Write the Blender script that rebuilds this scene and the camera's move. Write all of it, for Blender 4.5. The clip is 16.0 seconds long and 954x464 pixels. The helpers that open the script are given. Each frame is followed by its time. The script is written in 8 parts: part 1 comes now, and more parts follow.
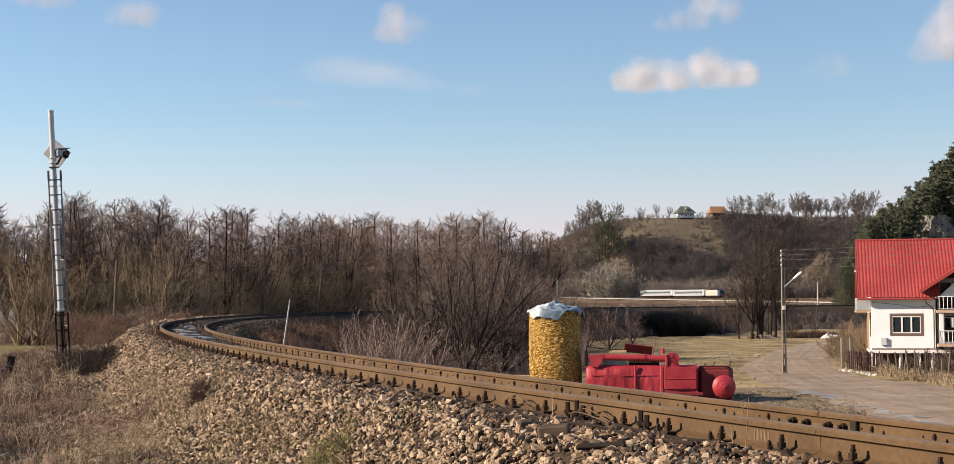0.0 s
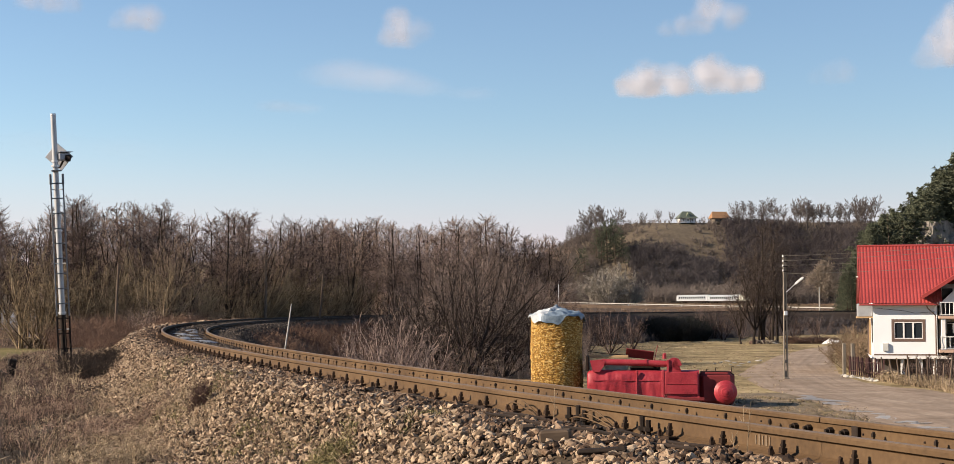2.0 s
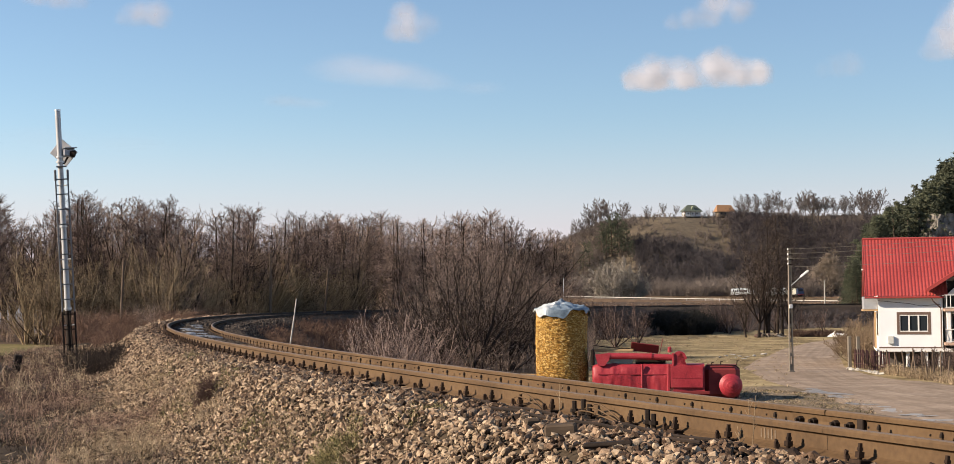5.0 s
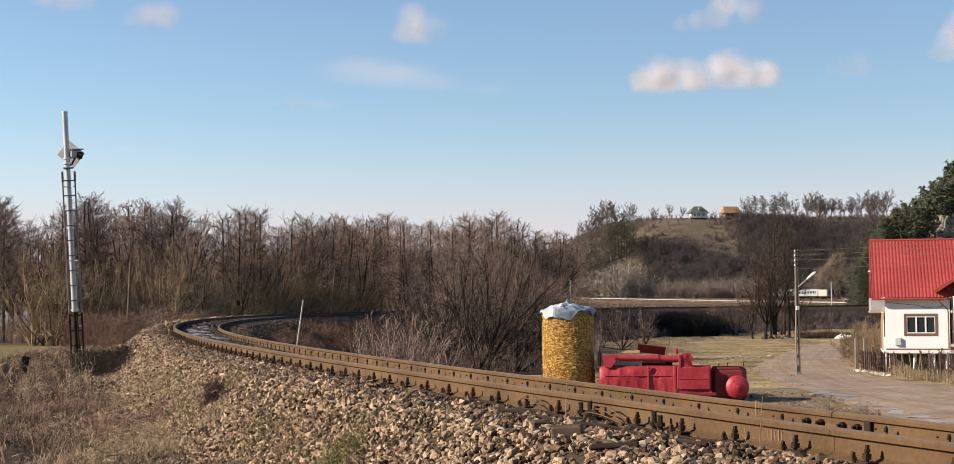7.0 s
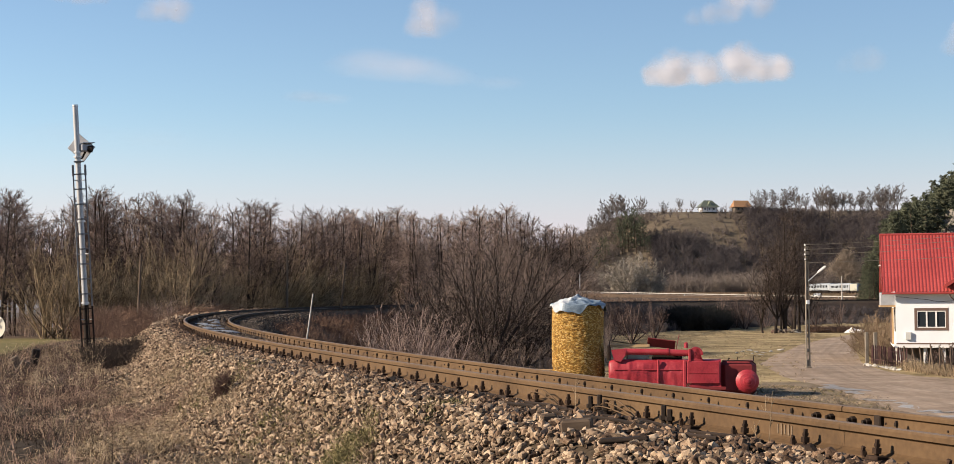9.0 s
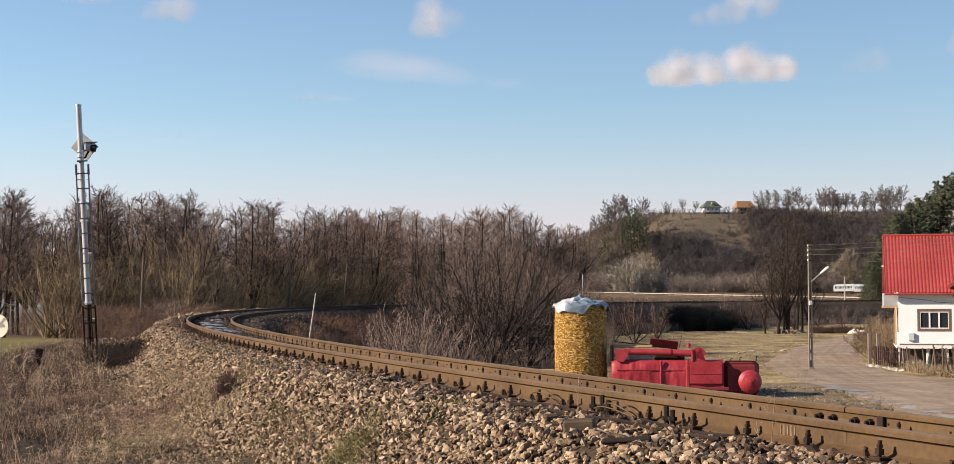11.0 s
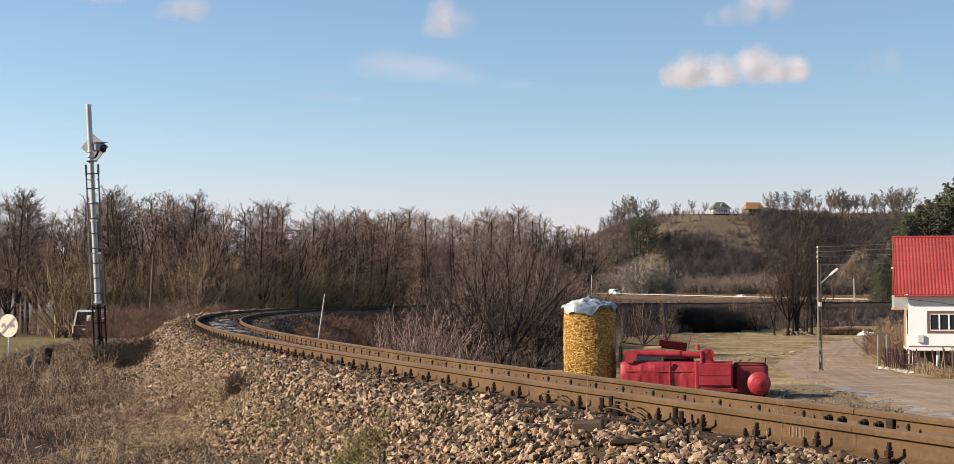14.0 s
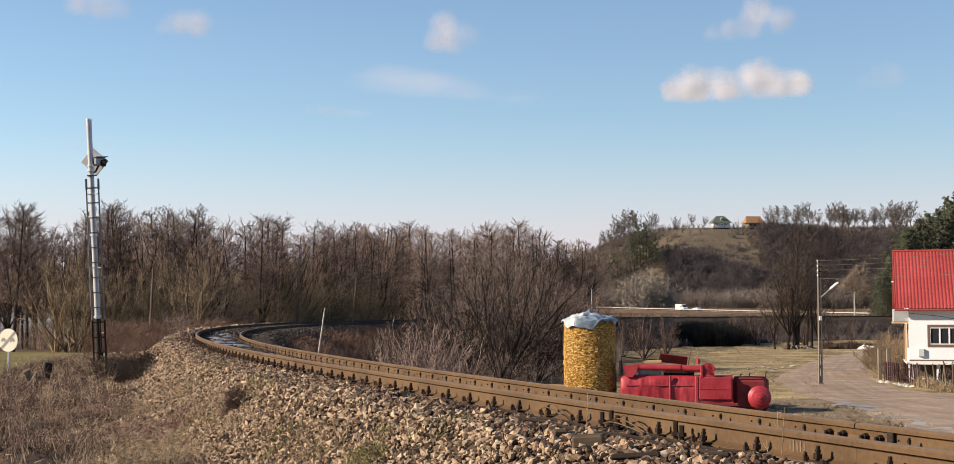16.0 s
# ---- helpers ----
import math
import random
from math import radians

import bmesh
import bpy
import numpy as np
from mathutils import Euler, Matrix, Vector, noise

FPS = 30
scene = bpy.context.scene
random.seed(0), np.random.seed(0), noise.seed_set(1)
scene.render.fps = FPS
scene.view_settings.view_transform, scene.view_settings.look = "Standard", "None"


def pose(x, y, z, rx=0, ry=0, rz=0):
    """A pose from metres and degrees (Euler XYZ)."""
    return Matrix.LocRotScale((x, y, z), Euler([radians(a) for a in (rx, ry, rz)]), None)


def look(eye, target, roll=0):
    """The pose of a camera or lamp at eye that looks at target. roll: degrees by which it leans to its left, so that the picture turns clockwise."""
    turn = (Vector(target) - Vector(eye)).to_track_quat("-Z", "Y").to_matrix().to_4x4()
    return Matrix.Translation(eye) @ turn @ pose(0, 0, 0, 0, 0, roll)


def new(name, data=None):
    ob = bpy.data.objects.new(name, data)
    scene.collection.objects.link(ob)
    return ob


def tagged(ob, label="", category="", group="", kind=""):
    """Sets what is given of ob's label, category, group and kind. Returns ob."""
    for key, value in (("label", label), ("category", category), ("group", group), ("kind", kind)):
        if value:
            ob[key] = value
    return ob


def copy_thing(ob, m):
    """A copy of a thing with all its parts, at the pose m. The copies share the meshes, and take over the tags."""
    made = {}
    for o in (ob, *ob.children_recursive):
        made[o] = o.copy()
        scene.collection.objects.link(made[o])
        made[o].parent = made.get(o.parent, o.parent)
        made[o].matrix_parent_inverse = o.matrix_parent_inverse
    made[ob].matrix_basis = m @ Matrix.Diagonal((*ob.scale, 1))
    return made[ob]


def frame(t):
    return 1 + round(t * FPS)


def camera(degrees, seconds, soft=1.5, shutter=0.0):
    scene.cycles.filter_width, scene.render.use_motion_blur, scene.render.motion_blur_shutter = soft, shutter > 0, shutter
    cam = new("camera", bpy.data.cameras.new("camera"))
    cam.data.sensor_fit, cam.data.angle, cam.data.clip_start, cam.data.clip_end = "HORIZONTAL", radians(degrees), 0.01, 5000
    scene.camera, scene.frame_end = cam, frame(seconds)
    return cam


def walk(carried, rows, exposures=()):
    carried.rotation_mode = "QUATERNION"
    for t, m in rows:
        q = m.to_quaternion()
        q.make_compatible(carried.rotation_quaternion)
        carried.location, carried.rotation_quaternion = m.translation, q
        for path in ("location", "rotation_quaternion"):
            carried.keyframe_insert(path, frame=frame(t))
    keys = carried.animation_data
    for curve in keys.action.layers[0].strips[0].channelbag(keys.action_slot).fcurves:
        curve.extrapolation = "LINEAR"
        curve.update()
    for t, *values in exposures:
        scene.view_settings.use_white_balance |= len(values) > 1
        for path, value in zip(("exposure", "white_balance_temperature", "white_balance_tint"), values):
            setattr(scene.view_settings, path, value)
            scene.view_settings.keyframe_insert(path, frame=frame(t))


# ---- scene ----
DEG = 36.19          # field of view across the picture
EYE = (0.0, 0.0, 0.654)   # the camera stands still and pans by hand
# seconds, pitch, roll, yaw to the right (degrees)
PAN = [
    (0.0, 2.812, -0.336, -0.000),
    (0.5, 2.869, -0.260, 0.000),
    (1.0, 2.933, -0.227, -0.027),
    (1.5, 2.978, -0.257, -0.022),
    (2.0, 2.992, -0.181, -0.070),
    (2.5, 2.885, -0.184, -0.199),
    (3.0, 2.819, -0.190, -0.137),
    (3.5, 2.718, -0.172, -0.102),
    (4.0, 2.760, -0.260, -0.098),
    (6.5, 2.779, -0.403, -0.481),
    (7.0, 2.827, -0.359, -0.511),
    (7.5, 2.898, -0.330, -0.445),
    (8.0, 2.867, -0.243, -0.500),
    (8.5, 2.704, -0.331, -0.635),
    (9.0, 2.586, -0.289, -0.897),
    (11.5, 2.587, -0.139, -1.055),
    (12.0, 2.586, -0.155, -1.275),
    (12.5, 2.646, -0.016, -1.344),
    (13.0, 2.727, 0.034, -1.260),
    (13.5, 2.709, -0.000, -1.320),
    (14.0, 2.622, -0.042, -1.364),
    (14.5, 2.638, -0.088, -1.489),
    (15.0, 2.814, -0.116, -1.470),
    (15.5, 3.041, -0.118, -1.433),
    (16.0, 3.174, -0.082, -1.365),
]
cam = camera(DEG, 16.0, soft=0.75)
walk(cam, [(t, pose(*EYE, 0, 0, -yaw) @ pose(0, 0, 0, 90 + pitch) @ pose(0, 0, 0, 0, 0, roll)) for t, pitch, roll, yaw in PAN],
     exposures=[(0.0, 1.03, 6800, 14), (16.0, 1.03, 6800, 14)])

# ---- light ----
SUN_AZ, SUN_EL = radians(257.0), radians(25.0)   # azimuth from +y towards +x
SUN_DIR = Vector((math.sin(SUN_AZ) * math.cos(SUN_EL), math.cos(SUN_AZ) * math.cos(SUN_EL), math.sin(SUN_EL)))
sun = new("sun", bpy.data.lights.new("sun", "SUN"))
sun.data.energy, sun.data.angle, sun.data.color = 5.0, radians(0.5), (1.0, 0.88, 0.72)
sun.matrix_world = look(SUN_DIR * 50, (0, 0, 0))
world = bpy.data.worlds.new("sky")
scene.world = world
world.use_nodes = True
wn, wl = world.node_tree.nodes, world.node_tree.links
sky = wn.new("ShaderNodeTexSky")
sky.sky_type, sky.sun_disc = "NISHITA", False
sky.sun_elevation, sky.sun_rotation = SUN_EL, 2 * math.pi - SUN_AZ
sky.air_density, sky.dust_density, sky.ozone_density = 1.0, 0.3, 3.0
# pale winter haze, thickest at the horizon all round
wt, wz, wr, wm = wn.new("ShaderNodeTexCoord"), wn.new("ShaderNodeSeparateXYZ"), wn.new("ShaderNodeMapRange"), wn.new("ShaderNodeMix")
wl.new(wt.outputs["Generated"], wz.inputs[0]), wl.new(wz.outputs[2], wr.inputs["Value"])
wr.interpolation_type = "SMOOTHERSTEP"
wr.inputs["From Min"].default_value, wr.inputs["From Max"].default_value = -0.02, 0.145
wr.inputs["To Min"].default_value, wr.inputs["To Max"].default_value = 0.80, 0.0
wm.data_type = "RGBA"
for socket in wm.inputs:
    if socket.name == "B" and socket.type == "RGBA":
        socket.default_value = (5.3, 4.32, 5.3, 1)
    if socket.name == "A" and socket.type == "RGBA":
        haze_in = socket
wl.new(wr.outputs[0], wm.inputs[0])
# clear cold air: a little bluer than the model's
wc = wn.new("ShaderNodeMix")
wc.data_type, wc.blend_type = "RGBA", "MULTIPLY"
wc.inputs[0].default_value = 1.0
for socket in wc.inputs:
    if socket.name == "B" and socket.type == "RGBA":
        socket.default_value = (0.945, 0.99, 1.005, 1)
    if socket.name == "A" and socket.type == "RGBA":
        wl.new(sky.outputs[0], socket)
wl.new([o for o in wc.outputs if o.type == "RGBA"][0], haze_in)
wl.new([o for o in wm.outputs if o.type == "RGBA"][0], wn["Background"].inputs[0])
wn["Background"].inputs[1].default_value = 0.0745


# ---- materials ----
def material(name, stops, rough=0.8, metal=0.0, scale=4.0, fine=40.0, bump=0.2, bump_size=0.02, island=0.0, per_object=0.0, stretch=(1, 1, 1), coords="Object", spec=0.35):
    """Two scales of noise through a ramp of colours; island and per_object vary its brightness from piece to piece."""
    m = bpy.data.materials.new(name)
    m.use_nodes = True
    n, l = m.node_tree.nodes, m.node_tree.links
    b = n["Principled BSDF"]
    tc, mp = n.new("ShaderNodeTexCoord"), n.new("ShaderNodeMapping")
    mp.inputs["Scale"].default_value = stretch
    if coords == "World":
        geo = n.new("ShaderNodeNewGeometry")
        l.new(geo.outputs["Position"], mp.inputs[0])
    else:
        l.new(tc.outputs[coords], mp.inputs[0])
    big, small = n.new("ShaderNodeTexNoise"), n.new("ShaderNodeTexNoise")
    big.inputs["Scale"].default_value, big.inputs["Detail"].default_value = scale, 5
    small.inputs["Scale"].default_value, small.inputs["Detail"].default_value = fine, 4
    l.new(mp.outputs[0], big.inputs[0]), l.new(mp.outputs[0], small.inputs[0])
    mix = n.new("ShaderNodeMix")
    mix.inputs[0].default_value = 0.4
    l.new(big.outputs[0], mix.inputs[2]), l.new(small.outputs[0], mix.inputs[3])
    last = mix.outputs[0]
    for amount, kind in ((island, "ShaderNodeNewGeometry"), (per_object, "ShaderNodeObjectInfo")):
        if amount:
            src, ma = n.new(kind), n.new("ShaderNodeMath")
            ma.operation = "MULTIPLY_ADD"
            l.new(src.outputs["Random Per Island" if kind.endswith("Geometry") else "Random"], ma.inputs[0])
            ma.inputs[1].default_value = amount
            sub = n.new("ShaderNodeMath")
            sub.operation = "SUBTRACT"
            sub.inputs[1].default_value = amount / 2
            l.new(last, ma.inputs[2]), l.new(ma.outputs[0], sub.inputs[0])
            last = sub.outputs[0]
    ramp = n.new("ShaderNodeValToRGB")
    el = ramp.color_ramp.elements
    while len(el) < len(stops):
        el.new(0.5)
    for i, c in enumerate(stops):
        el[i].position = 0.30 + 0.40 * i / max(1, len(stops) - 1)
        el[i].color = (*(0.77 * v for v in c), 1)
    l.new(last, ramp.inputs[0]), l.new(ramp.outputs[0], b.inputs["Base Color"])
    b.inputs["Roughness"].default_value, b.inputs["Metallic"].default_value = rough, metal
    b.inputs["Specular IOR Level"].default_value = spec
    if bump:
        bp = n.new("ShaderNodeBump")
        bp.inputs["Strength"].default_value, bp.inputs["Distance"].default_value = bump, bump_size
        l.new(small.outputs[0], bp.inputs["Height"]), l.new(bp.outputs[0], b.inputs["Normal"])
    return m


GROUND = material("dry_ground", [(0.026, 0.019, 0.014), (0.072, 0.053, 0.035), (0.145, 0.111, 0.070)], 0.95, 0, 0.5, 9.0, 0.5, 0.1, coords="World", spec=0.1)
LITTER = material("leaf_litter", [(0.050, 0.036, 0.026), (0.095, 0.066, 0.046), (0.15, 0.105, 0.07)], 0.95, 0, 0.15, 2.0, 0.4, 0.1, coords="World", spec=0.1)
BED = material("ballast_bed", [(0.030, 0.021, 0.014), (0.065, 0.048, 0.032), (0.115, 0.086, 0.060)], 0.95, 0, 3.0, 25.0, 0.5, 0.02, coords="World", spec=0.1)
MEADOW = material("yellow_meadow", [(0.075, 0.055, 0.030), (0.19, 0.142, 0.072), (0.37, 0.285, 0.15), (0.54, 0.43, 0.245)], 0.95, 0, 0.22, 2.2, 0.4, 0.1, coords="World", spec=0.1)
HILLSIDE = material("hillside", [(0.08, 0.062, 0.048), (0.125, 0.100, 0.072), (0.165, 0.131, 0.09), (0.22, 0.178, 0.118)], 0.95, 0, 0.05, 0.5, 0.5, 0.5, coords="World", spec=0.1)
YARD = material("trodden_yard_dirt", [(0.075, 0.056, 0.038), (0.155, 0.119, 0.080), (0.24, 0.190, 0.130), (0.33, 0.265, 0.175)], 0.95, 0, 0.7, 6.0, 0.6, 0.06, coords="World", spec=0.1)
SNOW_FIELD = material("field_with_old_snow", [(0.06, 0.055, 0.05), (0.13, 0.13, 0.135), (0.34, 0.37, 0.42), (0.50, 0.54, 0.60)], 0.9, 0, 0.10, 0.9, 0.3, 0.1, coords="World", spec=0.2, stretch=(0.5, 1.6, 1))
FIELD = material("green_field", [(0.10, 0.085, 0.038), (0.17, 0.142, 0.060), (0.25, 0.205, 0.095)], 0.95, 0, 0.12, 2.0, 0.4, 0.1, coords="World", spec=0.1)
STONE = material("ballast_stone", [(0.096, 0.067, 0.045), (0.235, 0.166, 0.110), (0.385, 0.280, 0.187), (0.51, 0.388, 0.266)], 0.9, 0, 22, 140, 0.3, 0.005, island=0.46, coords="World", spec=0.2)
RUSTY_STONE = material("rust_stained_stone", [(0.026, 0.016, 0.011), (0.094, 0.057, 0.035), (0.187, 0.119, 0.075), (0.315, 0.218, 0.145)], 0.9, 0, 22, 140, 0.3, 0.005, island=0.45, coords="World", spec=0.2)
OCHRE_STONE = material("ochre_stone", [(0.16, 0.085, 0.035), (0.30, 0.17, 0.075), (0.42, 0.27, 0.13)], 0.9, 0, 22, 140, 0.3, 0.005, coords="World", spec=0.2)
# darker copy of the ballast stone, with the shade between the rails in its colour
SHADED_STONE = material("shaded_stone", [(0.018, 0.014, 0.012), (0.045, 0.035, 0.029), (0.085, 0.067, 0.054), (0.14, 0.112, 0.09)], 0.9, 0, 22, 140, 0.3, 0.005, island=0.45, coords="World", spec=0.2)
RUST = material("rusty_rail", [(0.062, 0.034, 0.0135), (0.103, 0.058, 0.0245), (0.142, 0.085, 0.038)], 0.75, 0.0, 1.2, 30, 0.15, 0.004, coords="World", spec=0.3)
STEEL = material("worn_steel", [(0.16, 0.105, 0.062), (0.23, 0.16, 0.10)], 0.55, 0.1, 3, 60, 0.05, 0.002, coords="World")
BLACK = material("dark_iron", [(0.012, 0.009, 0.007), (0.04, 0.027, 0.02)], 0.8, 0, 5, 60, 0.2, 0.004, spec=0.15)
SLEEPER = material("weathered_sleeper", [(0.03, 0.022, 0.016), (0.07, 0.05, 0.036), (0.13, 0.095, 0.068)], 0.95, 0, 3, 30, 0.4, 0.01, per_object=0.2, stretch=(0.2, 1, 1), spec=0.1)
GALV = material("galvanised_steel", [(0.45, 0.46, 0.47), (0.62, 0.63, 0.64), (0.70, 0.71, 0.72)], 0.42, 0.6, 3, 50, 0.05, 0.003)
BARK = material("bare_bark", [(0.05, 0.036, 0.028), (0.095, 0.07, 0.052), (0.14, 0.105, 0.08)], 0.95, 0, 0.8, 8, 0.2, 0.02, island=0.2, per_object=0.25, spec=0.1)


# ---- mesh code ----
class Mesh:
    """Gathers vertices and faces of one mesh."""
    def __init__(self):
        self.v, self.f, self.mi, self.cur = [], [], [], 0

    def add(self, vs, fs):
        o = len(self.v)
        self.v.extend(tuple(p) for p in vs)
        for f in fs:
            self.f.append(tuple(o + i for i in f))
            self.mi.append(self.cur)

    def box(self, c, s, rz=0.0, m=None, chamfer=0.0):
        """A box with chamfered edges round the vertical and the top."""
        x, y, z = (a / 2 for a in s)
        k = min(chamfer, 0.45 * min(s))
        t = (m or Matrix.Identity(4)) @ Matrix.Translation(c) @ Matrix.Rotation(rz, 4, "Z")
        if not k:
            pts = [(sx * x, sy * y, sz * z) for sz in (-1, 1) for sx, sy in ((-1, -1), (1, -1), (1, 1), (-1, 1))]
            fs = [(3, 2, 1, 0), (4, 5, 6, 7)] + [(i, (i + 1) % 4, 4 + (i + 1) % 4, 4 + i) for i in range(4)]
        else:
            def ring(ix, iy, zz):
                return [(-ix + k, -iy, zz), (ix - k, -iy, zz), (ix, -iy + k, zz), (ix, iy - k, zz), (ix - k, iy, zz), (-ix + k, iy, zz), (-ix, iy - k, zz), (-ix, -iy + k, zz)]
            rings = [ring(x - k * 0.7, y - k * 0.7, -z), ring(x, y, -z + k), ring(x, y, z - k), ring(x - k * 0.7, y - k * 0.7, z)]
            pts = [p for r in rings for p in r]
            fs = [tuple(range(7, -1, -1)), tuple(range(24, 32))]
            for r in range(3):
                fs += [(8 * r + i, 8 * r + (i + 1) % 8, 8 * r + 8 + (i + 1) % 8, 8 * r + 8 + i) for i in range(8)]
        self.add([t @ Vector(p) for p in pts], fs)
        return self

    def tube(self, pts, rad, n=8, caps=True, phase=0.0):
        """A tube along points, with a radius at each."""
        pts = [Vector(p) for p in pts]
        rad = rad if hasattr(rad, "__len__") else [rad] * len(pts)
        vs, fs, ref = [], [], None
        for i, p in enumerate(pts):
            d = (pts[min(i + 1, len(pts) - 1)] - pts[max(i - 1, 0)]).normalized()
            if ref is None:
                ref = d.orthogonal().normalized()
            ref = (ref - d * ref.dot(d)).normalized()
            b = d.cross(ref)
            for k in range(n):
                a = 2 * math.pi * k / n + phase
                vs.append(p + (ref * math.cos(a) + b * math.sin(a)) * rad[i])
        for i in range(len(pts) - 1):
            fs += [(i * n + k, i * n + (k + 1) % n, (i + 1) * n + (k + 1) % n, (i + 1) * n + k) for k in range(n)]
        if caps:
            fs += [tuple(range(n - 1, -1, -1)), tuple(range((len(pts) - 1) * n, len(pts) * n))]
        self.add(vs, fs)
        return self

    def loft(self, rings, close=True, caps=True):
        """Faces between rings of equal count."""
        n, vs, fs = len(rings[0]), [p for r in rings for p in r], []
        for i in range(len(rings) - 1):
            for k in range(n if close else n - 1):
                fs.append((i * n + k, i * n + (k + 1) % n, (i + 1) * n + (k + 1) % n, (i + 1) * n + k))
        if caps:
            fs += [tuple(range(n - 1, -1, -1)), tuple(range((len(rings) - 1) * n, len(rings) * n))]
        self.add(vs, fs)
        return self

    def data(self, name, mats, smooth=False):
        me = bpy.data.meshes.new(name)
        me.from_pydata(self.v, [], self.f)
        for m in mats:
            me.materials.append(m)
        if len(mats) > 1:
            me.polygons.foreach_set("material_index", self.mi)
        if smooth:
            me.polygons.foreach_set("use_smooth", [True] * len(self.f))
            me.set_sharp_from_angle(angle=0.7)
        me.update()
        return me


def part(name, mesh, mats, parent=None, label="", smooth=False, at=None):
    """Links a gathered mesh as one object, under a thing or a part where one is given."""
    mats = mats if isinstance(mats, (list, tuple)) else [mats]
    ob = new(name, mesh.data(name, mats, smooth) if isinstance(mesh, Mesh) else mesh)
    if parent is not None:
        ob.parent = parent
    if at is not None:
        ob.matrix_basis = at
    return tagged(ob, label)


def thing(name, label, category, at=None, group="", kind=""):
    ob = new(name)
    if at is not None:
        ob.matrix_basis = at
    return tagged(ob, label, category, group, kind)


# ---- plan: the curved railway line ----
R, CX, CY, CANT = 245.5, 230.55, 98.83, 0.107
A0 = math.atan2(-CY, -CX)


def on_track(s, u=0.0, z=None):
    """A place s metres along the line from where it passes the camera, u metres outwards of its middle."""
    a = A0 - s / R
    if z is None:
        z = 0.0
    return Vector((CX + (R + u) * math.cos(a), CY + (R + u) * math.sin(a), z))


def track_pose(s, u=0.0, z=0.0):
    """x outwards, y along the line."""
    a = A0 - s / R
    p = on_track(s, u, z)
    return Matrix.Translation(p) @ Matrix.Rotation(a, 4, "Z")


def tilt(u):
    return (u - 0.75) / 1.5 * CANT


def smooth_step(a, b, x):
    t = np.clip((x - a) / (b - a), 0, 1)
    return t * t * (3 - 2 * t)


def swell(x, y, size, seed=0.0):
    """A few crossed waves, for uneven ground."""
    x, y = x / size, y / size
    return (np.sin(x * 1.7 + seed + 1.3 * np.sin(y * 0.9 + seed)) * np.cos(y * 2.1 - seed * 1.7 + np.sin(x * 1.1)) + 0.5 * np.sin(x * 4.3 + y * 3.1 + seed * 3) * np.cos(y * 4.9 - x * 2.3)) / 1.5


def height(x, y):
    """The ground: the embankment with its ballast, the low yard within the curve, the fields outside, the hills behind."""
    x, y = np.asarray(x, float), np.asarray(y, float)
    dx, dy = x - CX, y - CY
    u = np.hypot(dx, dy) - R
    r = np.hypot(x, y)
    out = -0.92 - 1.0 * smooth_step(4.5, 9.5, u) - 0.15 * smooth_step(9, 30, u) + 0.05 * swell(x, y, 1.7) * smooth_step(2.9, 4, u)
    out = out + 0.22 * smooth_step(24, 36, y) * (1 - smooth_step(46, 60, y)) * (1 - smooth_step(4, 7, u)) * smooth_step(1.8, 2.4, u)
    inn = -4.3 + 0.12 * swell(x, y, 9.0, 2.0)
    h = np.where(u > 0, out, inn)
    bal_out = -0.25 + 0.08 * smooth_step(1.0, 1.2, u) * (1 - smooth_step(1.5, 2.3, u)) - np.maximum(0, u - 1.75) / 1.5
    bal_in = -0.25 - 0.08 * np.clip(-u, 0, 1.75) - np.maximum(0, -u - 1.75) / 1.6
    h = np.maximum(h, np.where(u > 0, bal_out, bal_in))
    # land beyond the line rises to the far road and railway
    h = h + np.where(u > 0, 1, 0) * (3.0 * smooth_step(150, 700, y) * smooth_step(8, 40, u))
    # hill with the meadow and the huts
    side = smooth_step(-55, 62, x - 0.02 * y) * (1 - smooth_step(1060, 1450, y))
    h = h + 51.0 * (0.80 + 0.20 * smooth_step(40, 110, x)) * smooth_step(772, 885, y + 12 * swell(x, y, 60, 1.0)) * side + 6 * smooth_step(880, 1000, y) * side
    # the pine hill
    q = np.hypot((x - 165) / 1.0, (y - 385) / 1.25)
    h = h + 42.0 * smooth_step(97, 118, x) * (1 - smooth_step(10, 88, q)) * np.where(u > 6, 1, smooth_step(-4, 6, u))
    # blue ridges far off
    h = h + smooth_step(1700, 2600, r) * (70 + 45 * swell(x, y, 420, 5.0))
    return h


def ground_at(x, y):
    return float(height(x, y))


